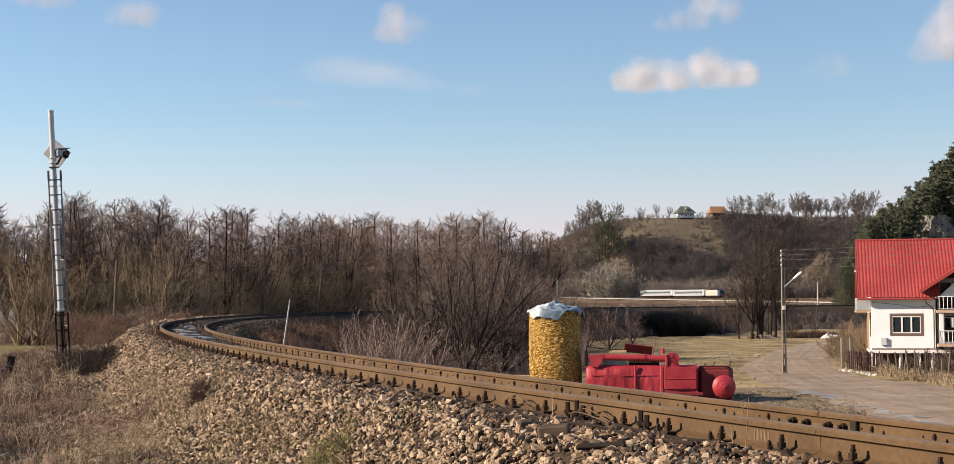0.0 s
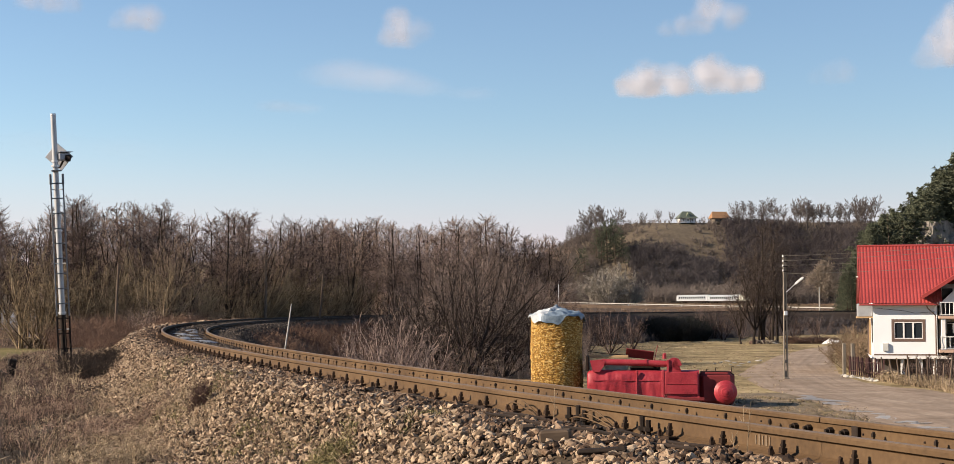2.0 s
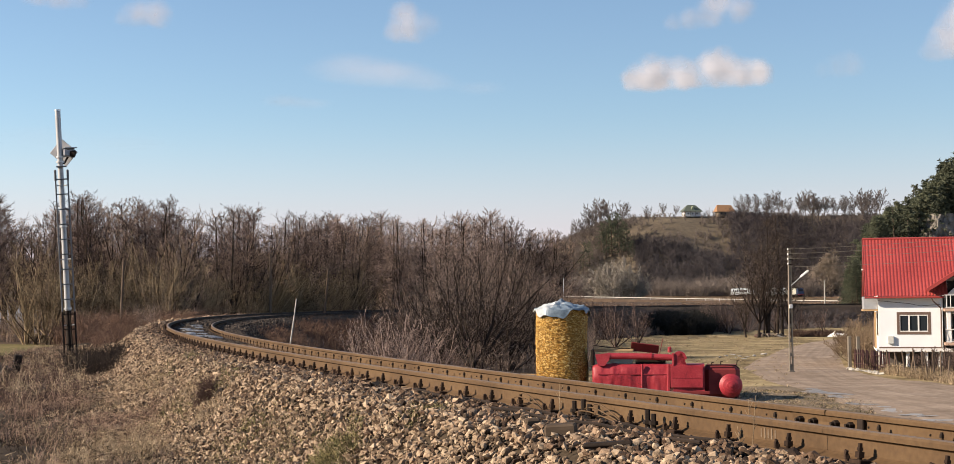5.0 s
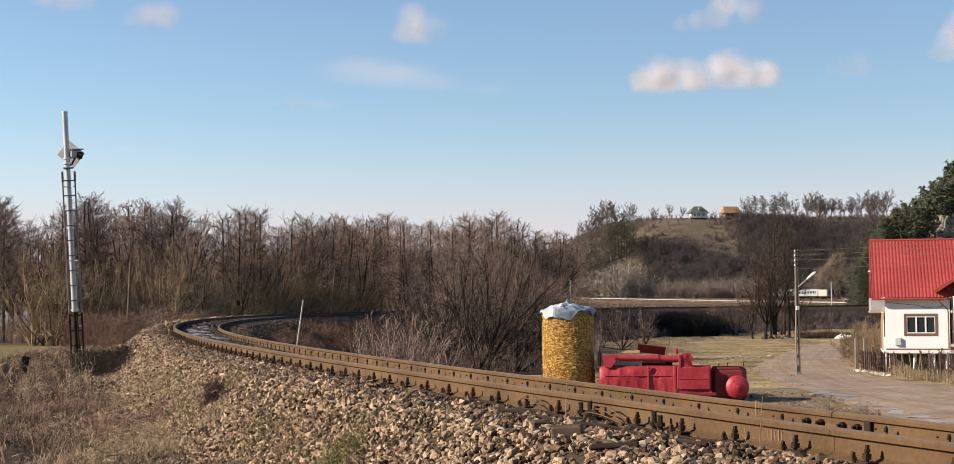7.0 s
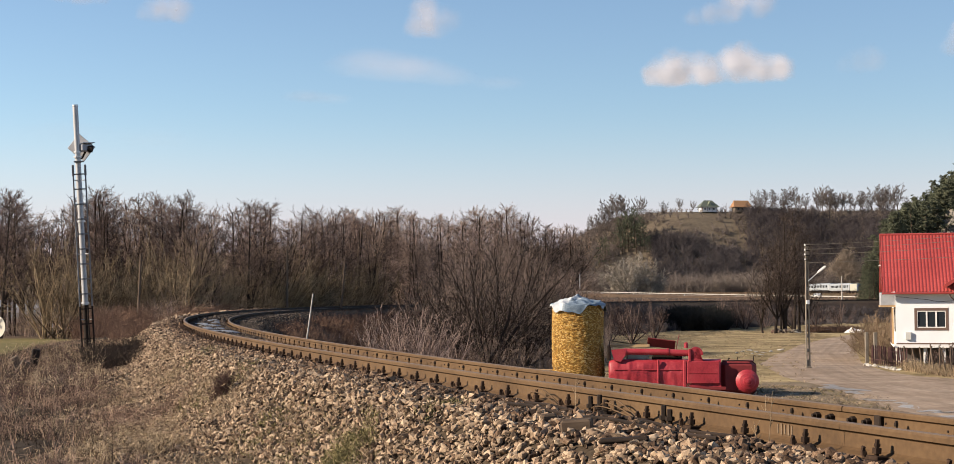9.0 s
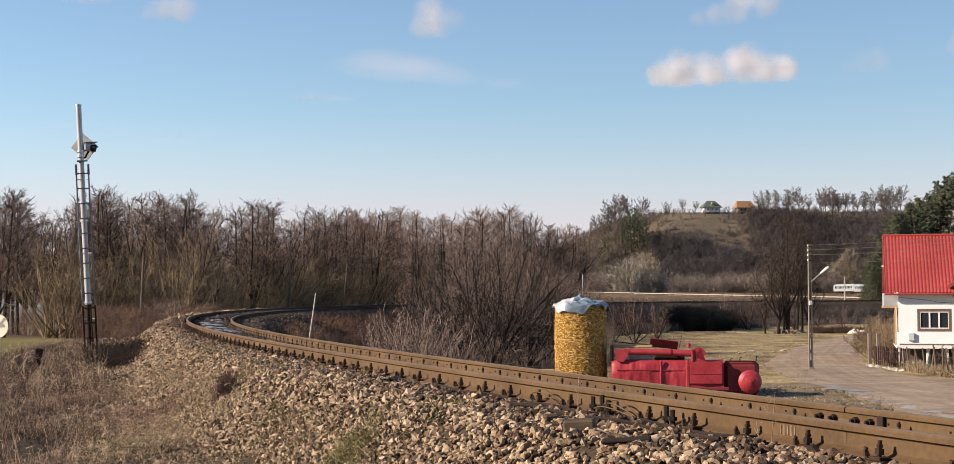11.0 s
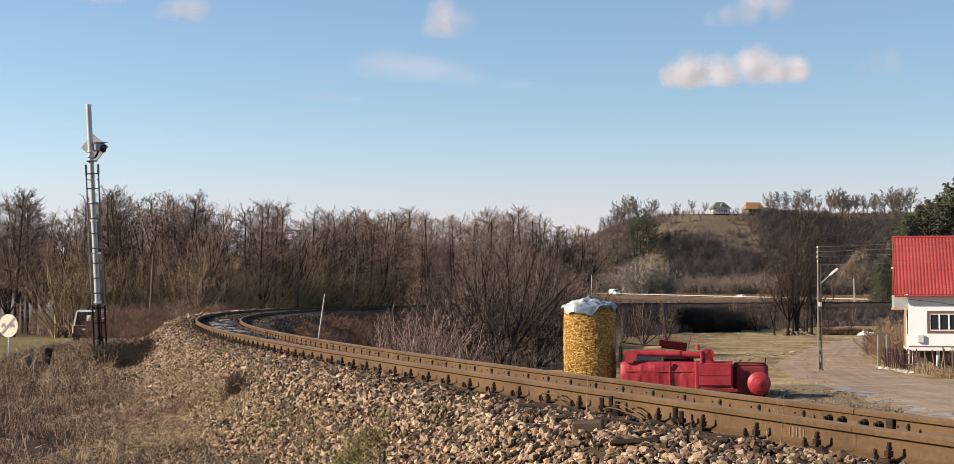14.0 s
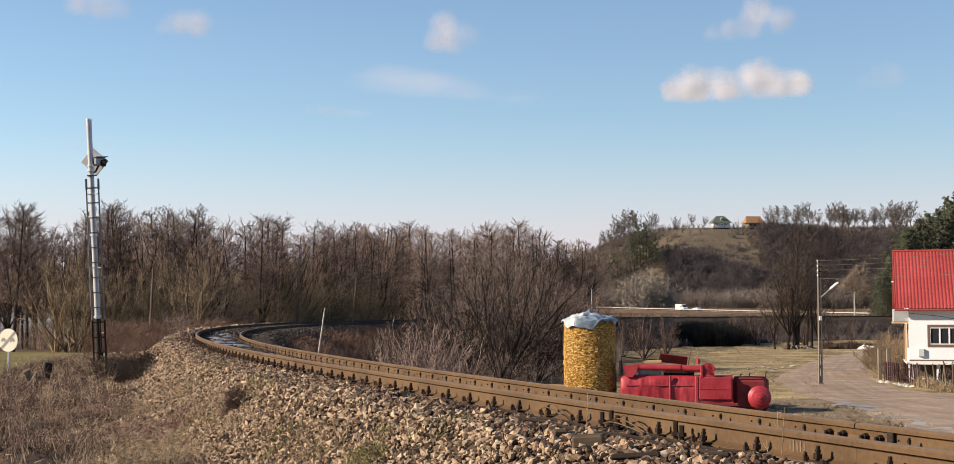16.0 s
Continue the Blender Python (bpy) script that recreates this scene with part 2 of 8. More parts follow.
# ---- ground ----
def build_ground():
    """One sheet: fine round the line, coarser with distance, out to the horizon."""
    angles = np.concatenate([np.radians(np.arange(-27, 29, 0.32)), np.radians(np.arange(32, 332, 5.0))])
    radii = np.concatenate([[0.02, 0.4, 1, 2, 3, 4, 5], np.arange(5.5, 20, 0.3), 20 * 1.018 ** np.arange(0, 302)])
    radii = radii[radii < 4300]
    aa, rr = np.meshgrid(angles, radii)
    x, y = rr * np.sin(aa) - 0.1, rr * np.cos(aa) - 0.3
    u = np.hypot(x - CX, y - CY) - R
    z = height(x, y) - 1.6 * smooth_step(-22, -14, u) * (1 - smooth_step(2, 8, u)) * smooth_step(150, 180, y)   # the far embankment is a sheet of its own
    n, k = len(angles), len(radii)
    co = np.stack([x, y, z], -1).reshape(-1, 3)
    i, j = np.meshgrid(np.arange(k - 1), np.arange(n), indexing="ij")
    j2 = (j + 1) % n
    f = np.stack([i * n + j, i * n + j2, (i + 1) * n + j2, (i + 1) * n + j], -1).reshape(-1, 4)[:, ::-1]
    me = bpy.data.meshes.new("ground")
    me.from_pydata(co.tolist(), [], f.tolist())
    for mt in (GROUND, LITTER, BED, MEADOW, HILLSIDE, FIELD, SNOW_FIELD, YARD):
        me.materials.append(mt)
    fx, fy = co[f].mean(1)[:, 0], co[f].mean(1)[:, 1]
    u = np.hypot(fx - CX, fy - CY) - R
    jag = 0.35 * swell(fx, fy, 0.6, 3.0)
    idx = np.zeros(len(f), np.int32)
    idx[(u > 5.5 + 4 * jag) & (fy > 76) & (fy < 560)] = 1
    idx[(u < -1.5) & (fx < 0.07 * fy + 2) & (fy > 70)] = 1
    idx[(u < 0) & (fx > 0.068 * fy + 1.5 * swell(fx, fy, 3.0)) & (fy > 84)] = 3
    idx[(fy > 640)] = 4
    idx[(u > 8 + 3 * jag) & (fy < 100) & (fy > 40)] = 5
    idx[(u < -3.2) & (fx > 0.068 * fy) & (fy <= 84)] = 7
    idx[(fx < -0.245 * fy) & (fy > 128) & (fy < 620)] = 6
    idx[(u > -2.8) & (u < 2.8 + jag)] = 2
    me.polygons.foreach_set("material_index", idx)
    me.polygons.foreach_set("use_smooth", [True] * len(me.polygons))
    return tagged(new("ground", me), "dry winter ground with yellowed grass and brown earth", "ground", kind="structure")


def build_far_bank():
    """The embankment at the far side of the curve."""
    s, u = np.meshgrid(np.arange(150, 372, 1.5), np.concatenate([np.linspace(-21, -8.5, 8), np.linspace(-8, 2.2, 16), [4, 7]]), indexing="ij")
    a = A0 - s / R
    x, y = CX + (R + u) * np.cos(a), CY + (R + u) * np.sin(a)
    z = height(x, y) + 0.12 * swell(x, y, 1.1, 4.0) + 0.10 * swell(x, y, 0.5, 1.0)
    z[:, 0] -= 0.4
    z[:, -1] -= 0.4
    n, k = s.shape
    i, j = np.meshgrid(np.arange(n - 1), np.arange(k - 1), indexing="ij")
    f = np.stack([i * k + j, i * k + j + 1, (i + 1) * k + j + 1, (i + 1) * k + j], -1).reshape(-1, 4)
    me = bpy.data.meshes.new("embankment")
    me.from_pydata(np.stack([x, y, z], -1).reshape(-1, 3).tolist(), [], f.tolist())
    for mt in (LITTER, MEADOW, BED):
        me.materials.append(mt)
    fu = u[:-1, :-1].reshape(-1)
    me.polygons.foreach_set("material_index", np.where(fu > -2.4, 2, np.where(fu < -9 + swell(x[:-1, :-1], y[:-1, :-1], 3.0).reshape(-1), 1, 0)).astype(np.int32))
    me.polygons.foreach_set("use_smooth", [True] * len(me.polygons))
    me.update()
    return tagged(new("embankment", me), "brown grassy embankment of the line", "ground", kind="structure")


build_ground()
build_far_bank()


# ---- the railway line ----
def arc_steps(s0, s1):
    out, s = [], s0
    while s < s1:
        out.append(s)
        s += 0.35 if s < 40 else 0.8 if s < 120 else 3.0
    return out + [s1]


# rail section: sideways, up from the foot
RAIL_H = 0.16
SECTION = [(-0.066, 0), (0.066, 0), (0.066, 0.010), (0.030, 0.024), (0.009, 0.036), (0.008, 0.108), (0.016, 0.117), (0.034, 0.122), (0.035, 0.146), (0.027, 0.157), (0.012, 0.160),
           (-0.012, 0.160), (-0.027, 0.157), (-0.035, 0.146), (-0.034, 0.122), (-0.016, 0.117), (-0.008, 0.108), (-0.009, 0.036), (-0.030, 0.024), (-0.066, 0.010)]


# inner rail faces turn from the sun: their shade is put into the colour
SHADED_SIDE = material("shaded_rail_side", [(0.018, 0.014, 0.011), (0.04, 0.028, 0.02)], 0.7, 0, 2, 30, 0.1, 0.004, coords="World", spec=0.2)


def rail(u, s0, s1, parent):
    m = Mesh()
    rings = [[on_track(s, u + x, tilt(u) - RAIL_H + z) for x, z in SECTION] for s in arc_steps(s0, s1)]
    m.loft(rings)
    n = len(SECTION)
    # 1: worn top, 2: inner side coloured dark for shade
    m.mi = [1 if (k % n) in (9, 10, 11) else 2 if 12 <= (k % n) <= 18 else 0 for k in range(len(m.f))]
    return part("rail", m, [RUST, STEEL, SHADED_SIDE], parent, "rusty steel rail with a worn shiny top")


line = thing("railway_line", "rusty curved railway track on a stone ballast embankment", "railway track", kind="structure")
JOINT = 8.48
rail(0.75, -12, 420, line)
rail(-0.75, -12, JOINT, line)
rail(-0.75, JOINT + 0.012, 420, line)


IRON = material("rusty_dark_iron", [(0.016, 0.010, 0.007), (0.040, 0.024, 0.016), (0.085, 0.050, 0.032)], 0.85, 0, 8, 60, 0.2, 0.004, per_object=0.2, spec=0.15)


def sleeper_mesh():
    return Mesh().box((0, 0, -0.075), (2.6, 0.25, 0.15), chamfer=0.02).data("sleeper", [SLEEPER])


def fastening_mesh():
    """Ribbed base plate, clip, upright bolt with its nut and a sprung washer."""
    m = Mesh()
    m.box((0, 0, 0.008), (0.34, 0.16, 0.016), chamfer=0.003)
    for e in (-1, 1):
        x = 0.098 * e
        m.box((x, 0, 0.024), (0.07, 0.10, 0.022), chamfer=0.004)
        m.tube([(x, 0, 0.03), (x, 0, 0.116)], 0.0120, 6)
        m.tube([(x, 0, 0.045), (x, 0, 0.074)], 0.024, 6)
        m.tube([(x, 0, 0.080), (x, 0, 0.095)], 0.017, 6)
        m.tube([(x + 0.045 * e, -0.05, 0.03), (x + 0.045 * e, -0.052, 0.055), (x + 0.045 * e, -0.045, 0.075)], [0.012, 0.012, 0.01], 6)
        m.tube([(x + 0.01 * e, -0.08, 0.02), (x + 0.015 * e, -0.082, 0.045), (x + 0.02 * e, -0.095, 0.075)], [0.016, 0.013, 0.007], 6)
    return m.data("fastening", [IRON])


def rusty_fastening_mesh():
    """The same, rusted to the rail's colour but for the bolt heads, whose black also holds their shadow."""
    m = Mesh()
    m.box((0, 0, 0.008), (0.34, 0.16, 0.016), chamfer=0.003)
    for e in (-1, 1):
        x = 0.098 * e
        m.cur = 0
        m.box((x, 0, 0.024), (0.07, 0.10, 0.022), chamfer=0.004)
        m.tube([(x, 0, 0.03), (x, 0, 0.085)], 0.013, 6)
        m.cur = 1
        m.tube([(x, 0, 0.084), (x, 0, 0.108)], 0.015, 6).tube([(x, 0, 0.108), (x, 0, 0.120)], 0.010, 6)
        m.tube([(x + 0.03 * e, -0.07, 0.088), (x + 0.03 * e, -0.07, 0.102)], 0.007, 6)
    return m.data("fastening", [RUST, BLACK])


FADED = material("faded_white_marks", [(0.13, 0.085, 0.048), (0.22, 0.165, 0.115)], 0.9, 0, 20, 90, 0)


def build_fittings():
    sl, fa, fi = sleeper_mesh(), fastening_mesh(), rusty_fastening_mesh()
    far = Mesh()
    s, i = -4.0, 0
    while s < 200:
        m = track_pose(s + random.uniform(-0.02, 0.02), 0, 0)
        lean = Matrix.Rotation(-math.atan2(CANT, 1.5), 4, "Y")
        base = m @ Matrix.Translation((0, 0, tilt(0) - RAIL_H - 0.016)) @ lean
        if s < 75:
            part("sleeper", sl, None, line, at=base)
            for u in (0.75, -0.75):
                if not (u < 0 and abs(s - JOINT) < 0.3):
                    part("fastening", fa if u > 0 else fi, None, line, at=base @ Matrix.Translation((u, 0, 0.0)))
        else:
            far.box((0, 0, -0.075), (2.6, 0.25, 0.15), m=base)
            for u in (0.75, -0.75):
                for e in (-1, 1):
                    far.box((u + 0.1 * e, 0, 0.05), (0.05, 0.05, 0.09), m=base)
        s += 0.62
        i += 1
    tagged(part("far_sleepers", far, SLEEPER, line), kind="stuff")
    # fishplate with four bolts at the rail joint, and the earth lug beside it
    m = Mesh()
    for side in (1, -1):
        rings = [[on_track(JOINT + d, -0.75 + side * x, tilt(-0.75) - RAIL_H + z) for x, z in ((0.010, 0.038), (0.028, 0.034), (0.022, 0.075), (0.030, 0.114), (0.012, 0.114))] for d in (-0.42, -0.2, 0, 0.2, 0.42)]
        m.loft(rings)
    part("fishplate", m, RUST, line)
    for d in (-0.30, -0.13, 0.13, 0.30):
        b = Mesh()
        p0, p1 = on_track(JOINT + d, -0.75 + 0.02, tilt(-0.75) - 0.085), on_track(JOINT + d, -0.75 + 0.085, tilt(-0.75) - 0.085)
        b.tube([p0, p0.lerp(p1, 0.6)], 0.024, 6).tube([p0.lerp(p1, 0.6), p1], 0.013, 6)
        part("joint_bolt", b, BLACK, line)
    b = Mesh()
    b.box((0.022, 0, -0.085), (0.035, 0.07, 0.10), m=track_pose(JOINT - 0.40, -0.75, tilt(-0.75)), chamfer=0.006)
    part("contact_block", b, BLACK, line)
    # faded paint marks on the web of the outer rail, past reading
    for k, hh in enumerate((0.05, 0.06, 0.05, 0.06, 0.045)):
        b = Mesh()
        b.box((0.0105, 0, -0.085), (0.003, 0.010 + 0.006 * (k % 2), hh), m=track_pose(6.95 - 0.035 * k, 0.75, 0))
        part("paint_mark", b, FADED, line)
    # bonding wires, looped along the foot of the outer rail
    for s0, n in ((8.6, 3), (9.9, 2)):
        w = Mesh()
        for k in range(n):
            pts = []
            for i in range(13):
                f = i / 12
                pts.append(on_track(s0 + 0.5 * f * (1 + 0.2 * k), 0.75 + 0.05 + 0.06 * math.sin(f * 3.1) + 0.02 * k, -0.15 + 0.11 * math.sin(f * math.pi) * (1 - 0.25 * k)))
            w.tube(pts, 0.005, 5)
        part("bond_wire", w, RUST, line)
    # blackened rods lying along the shoulder
    for u0, s0, s1 in ((1.20, 6.4, 12.8), (1.34, 6.6, 9.8)):
        w = Mesh()
        w.tube([on_track(q, u0 + 0.015 * math.sin(3 * q), ground_at(*on_track(q, u0)[:2]) + 0.075 + 0.008 * math.sin(5 * q)) for q in [s0 + (s1 - s0) * k / 40 for k in range(41)]], 0.011, 6)
        part("rod", w, BLACK, line, "blackened steel rod beside the rail")
    # point-rod stubs that stand close together by the outer rail
    for s0, hh in ((8.95, 0.12), (9.05, 0.15), (9.2, 0.13), (8.1, 0.14), (8.02, 0.12)):
        w = Mesh()
        w.tube([on_track(s0, 0.87, -0.17), on_track(s0, 0.87, -0.17 + hh)], 0.017, 6).tube([on_track(s0, 0.87, -0.12), on_track(s0, 0.87, -0.095)], 0.03, 6)
        part("stud", w, BLACK, line)


build_fittings()


# ---- ballast ----
ICO = [(0, -0.5257, 0.8507), (0.8507, 0, 0.5257), (0.8507, 0, -0.5257), (-0.8507, 0, -0.5257), (-0.8507, 0, 0.5257), (-0.5257, 0.8507, 0), (0.5257, 0.8507, 0), (0.5257, -0.8507, 0),
       (-0.5257, -0.8507, 0), (0, -0.5257, -0.8507), (0, 0.5257, -0.8507), (0, 0.5257, 0.8507)]


def ico_faces():
    v = np.array(ICO)
    out = []
    for a in range(12):
        for b in range(a + 1, 12):
            for c in range(b + 1, 12):
                if all(abs(np.linalg.norm(v[p] - v[q]) - 1.0515) < 0.02 for p, q in ((a, b), (b, c), (a, c))):
                    n = np.cross(v[b] - v[a], v[c] - v[a])
                    out.append((a, b, c) if n @ v[a] > 0 else (a, c, b))
    return np.array(out)


ICO_F = ico_faces()
RNG = np.random.default_rng(7)


def stone_shape():
    """A sharp-edged broken stone of unit size: a lump cut by a few planes, longer one way than another."""
    v = np.array(ICO) * RNG.uniform(0.92, 1.1, (12, 1))
    for _ in range(6):
        n = RNG.normal(size=3)
        n /= np.linalg.norm(n)
        v = v - np.outer(np.maximum(0, v @ n - RNG.uniform(0.45, 0.72)), n)
    return v * RNG.permutation([RNG.uniform(0.65, 0.9), RNG.uniform(0.9, 1.25), RNG.uniform(1.15, 1.6)])


SHAPES = np.array([stone_shape() for _ in range(24)])


# sharper, simpler shards for the stones farther off
SHARD_F = np.array([(0, 2, 4), (2, 1, 4), (1, 3, 4), (3, 0, 4), (2, 0, 5), (1, 2, 5), (3, 1, 5), (0, 3, 5)])
SHARDS = np.array([(1, 0, 0), (-1, 0, 0), (0, 1, 0), (0, -1, 0), (0, 0, 1), (0, 0, -1)])[None] * RNG.uniform(0.7, 1.35, (24, 1, 3)) + RNG.uniform(-0.38, 0.38, (24, 6, 3))


def turns(n):
    q = RNG.normal(size=(n, 4))
    q /= np.linalg.norm(q, axis=1)[:, None]
    w, x, y, z = q.T
    return np.stack([1 - 2 * (y * y + z * z), 2 * (x * y - z * w), 2 * (x * z + y * w), 2 * (x * y + z * w), 1 - 2 * (x * x + z * z), 2 * (y * z - x * w),
                     2 * (x * z - y * w), 2 * (y * z + x * w), 1 - 2 * (x * x + y * y)], -1).reshape(n, 3, 3)


def mesh_from(name, co, faces, mat):
    """A mesh of triangles from arrays."""
    me = bpy.data.meshes.new(name)
    nf = len(faces)
    me.vertices.add(len(co)), me.loops.add(nf * 3), me.polygons.add(nf)
    me.vertices.foreach_set("co", np.asarray(co, np.float32).ravel())
    me.loops.foreach_set("vertex_index", np.asarray(faces, np.int32).ravel())
    me.polygons.foreach_set("loop_start", np.arange(0, nf * 3, 3, dtype=np.int32))
    me.materials.append(mat)
    me.update(calc_edges=True)
    me.shade_flat()
    return me


def rocks(name, places, sizes, mat, flat=1.0, plain=False):
    """Broken stones at places; plain ones have six corners."""
    n = len(places)
    shapes, faces, k = (SHARDS, SHARD_F, 6) if plain else (SHAPES, ICO_F, 12)
    v = shapes[RNG.integers(0, 24, n)] * sizes[:, None, None]
    v = np.einsum("nij,nkj->nki", turns(n), v)
    v[:, :, 2] *= flat
    v += places[:, None, :]
    f = faces[None] + (np.arange(n) * k)[:, None, None]
    return mesh_from(name, v.reshape(-1, 3), f.reshape(-1, 3), mat)


def track_xy(s, u):
    a = A0 - s / R
    return CX + (R + u) * np.cos(a), CY + (R + u) * np.sin(a)


def ballast_places(s0, s1, u0, u1, per_m2):
    n = int((s1 - s0) * (u1 - u0) * per_m2)
    s, u = RNG.uniform(s0, s1, n), RNG.uniform(u0, u1, n)
    x, y = track_xy(s, u)
    z = height(x, y)
    return s, u, np.stack([x, y, z], -1)


def build_ballast():
    def edge(s):
        return 2.85 + 0.25 * np.sin(s * 1.3) + 0.2 * np.sin(s * 0.37 + 1)
    beds = {"clean": [], "rusty": [], "dark": [], "far": [], "far_rusty": []}
    for s0, s1, per, lo, hi in ((-6, 5, 60, 0.03, 0.05), (5, 9.6, 950, 0.0137, 0.0315), (9.6, 17, 950, 0.0137, 0.0310), (17, 32, 780, 0.0145, 0.030), (32, 60, 230, 0.025, 0.046), (60, 110, 36, 0.06, 0.11)):
        s, u, p = ballast_places(s0, s1, 0.86, 3.6, per)
        keep = (u < edge(s)) | (RNG.random(len(s)) < 0.16 * np.clip(1.6 - (u - 2.9), 0, 1))
        p, u = p[keep], u[keep]
        size = RNG.uniform(lo, hi, len(p)) * RNG.choice([0.6, 0.85, 1.0, 1.25], len(p))
        p[:, 2] += 0.040 * np.exp(-((u - 1.15) / 0.45) ** 2) + size * RNG.uniform(0.0, 0.6, len(p)) + 0.012 * (1 + np.sin(p[:, 0] * 9) * np.cos(p[:, 1] * 7))
        # rust runs down from the rail
        stained = RNG.random(len(p)) < np.clip(1.30 - 1.15 * (u - 0.9) / 0.95, 0.12, 0.95)
        near = 5 <= s0 < 9
        for which, pick in (("rusty" if near else "far_rusty", stained | (RNG.random(len(p)) < (0.22 if near else 0.3))), ("clean" if near else "far", ~stained)):
            beds[which].append((p[pick], size[pick]))
        # the bed between the rails and within the curve
        s, u, p = ballast_places(s0, s1, -3.6 if s0 > 30 else -1.9, 0.66, per * (0.3 if s0 < 30 else 0.55))
        size = RNG.uniform(lo, hi, len(p)) * np.where((u < -0.8) & (s > 45), 0.6, 1.0)
        keep = ~((np.abs(u + 0.75) < 0.10))
        p, size = p[keep], size[keep]
        p[:, 2] += size * 0.2 + 0.03
        # from 30 metres on, the bend's shade is put into the stone colour
        beds["dark" if s0 >= 30 else "rusty"].append((p, size))
    for which, mat, plain, lab in (("clean", STONE, False, "buff and brown broken ballast stones"), ("rusty", RUSTY_STONE, False, "rust-stained ballast stones along the rails"),
                                   ("dark", SHADED_STONE, True, "ballast stones coloured dark for the shade between the rails"), ("far", STONE, True, "buff and brown broken ballast stones"), ("far_rusty", RUSTY_STONE, True, "rust-stained ballast stones along the rails")):
        p, size = np.concatenate([a for a, _ in beds[which]]), np.concatenate([b for _, b in beds[which]])
        tagged(part("ballast", rocks("ballast", p, size, mat, 0.9, plain=plain), None, line), lab, kind="stuff")
    # the stones nearest to the camera, one by one
    shapes = []
    for k in range(10):
        v = SHAPES[k]
        shapes.append(mesh_from("ballast_stone", v, ICO_F, OCHRE_STONE if k == 3 else STONE))
    s, u, p = ballast_places(8.0, 14.0, 0.95, 2.7, 28)
    for k in range(min(290, len(p))):
        size = random.uniform(0.019, 0.034)
        ob = part("ballast_stone", shapes[k % 10], None, line)
        ob.matrix_basis = Matrix.LocRotScale(Vector(p[k]) + Vector((0, 0, size * 0.55)), Euler((random.random() * 6, random.random() * 6, random.random() * 6)), (size,) * 3)


build_ballast()


def build_snow():
    """Old snow left on the sleepers where the bend lies in shade."""
    snow = material("old_snow", [(0.15, 0.165, 0.19), (0.29, 0.315, 0.35), (0.44, 0.47, 0.51)], 0.7, 0, 4, 30, 0.3, 0.01)
    rnd = random.Random(14)
    for k in range(18):
        s, u = rnd.uniform(36, 60), rnd.uniform(-0.35, 0.3)
        w, l = rnd.uniform(0.08, 0.24), rnd.uniform(0.04, 0.09)
        m = Mesh()
        rings = []
        for q, zz in ((1.0, 0.0), (0.8, 0.035), (0.35, 0.05)):
            rings.append([(w * q * (1 + 0.25 * math.sin(3 * a + k)) * math.cos(a), l * q * (1 + 0.2 * math.cos(2 * a + k)) * math.sin(a), zz) for a in [6.2832 * i / 14 for i in range(14)]])
        m.loft(rings)
        z = float(height(*on_track(s, u)[:2])) + 0.045
        tagged(part("snow_patch", m, snow, at=track_pose(s, u, z)), "small patch of old bluish snow between the rails", "snow", "snow patches on the track")


build_snow()


# ---- bare trees ----
def side_way(d, angle, turn):
    e = d.orthogonal().normalized()
    e = e * math.cos(turn) + d.cross(e) * math.sin(turn)
    return (d * math.cos(angle) + e * math.sin(angle)).normalized()


def stalks(name, a, b, ra, mat, rb=None, tips=None):
    """Three-sided stalks from points a to points b, as one mesh; without rb they end in points. tips: more of those."""
    def corners(p, q, r):
        d = unit(q - p)
        e = unit(np.cross(d, RNG.normal(size=d.shape)))
        g = np.cross(d, e)
        r = np.broadcast_to(r, len(p))[:, None]
        return [(e * c + g * t) * r for c, t in ((1, 0), (-0.5, 0.866), (-0.5, -0.866))]

    def spikes(p, q, r, first):
        co = np.stack([p + w for w in corners(p, q, r)] + [q], 1).reshape(-1, 3)
        f = np.array([(0, 1, 3), (1, 2, 3), (2, 0, 3)])[None] + (first + np.arange(len(p)) * 4)[:, None, None]
        return co, f.reshape(-1, 3)

    if rb is None:
        return mesh_from(name, *spikes(a, b, ra, 0), mat)
    ring = corners(a, b, 1.0)
    ra, rb = np.broadcast_to(ra, len(a))[:, None], np.broadcast_to(rb, len(a))[:, None]
    co = np.stack([a + w * ra for w in ring] + [b + w * rb for w in ring], 1).reshape(-1, 3)
    f = (np.array([(0, 1, 4), (0, 4, 3), (1, 2, 5), (1, 5, 4), (2, 0, 3), (2, 3, 5)])[None] + (np.arange(len(a)) * 6)[:, None, None]).reshape(-1, 3)
    if tips is not None:
        co2, f2 = spikes(*tips, len(co))
        co, f = np.concatenate([co, co2]), np.concatenate([f, f2])
    return mesh_from(name, co, f, mat)


def unit(v):
    return v / (np.linalg.norm(v, axis=-1)[..., None] + 1e-9)


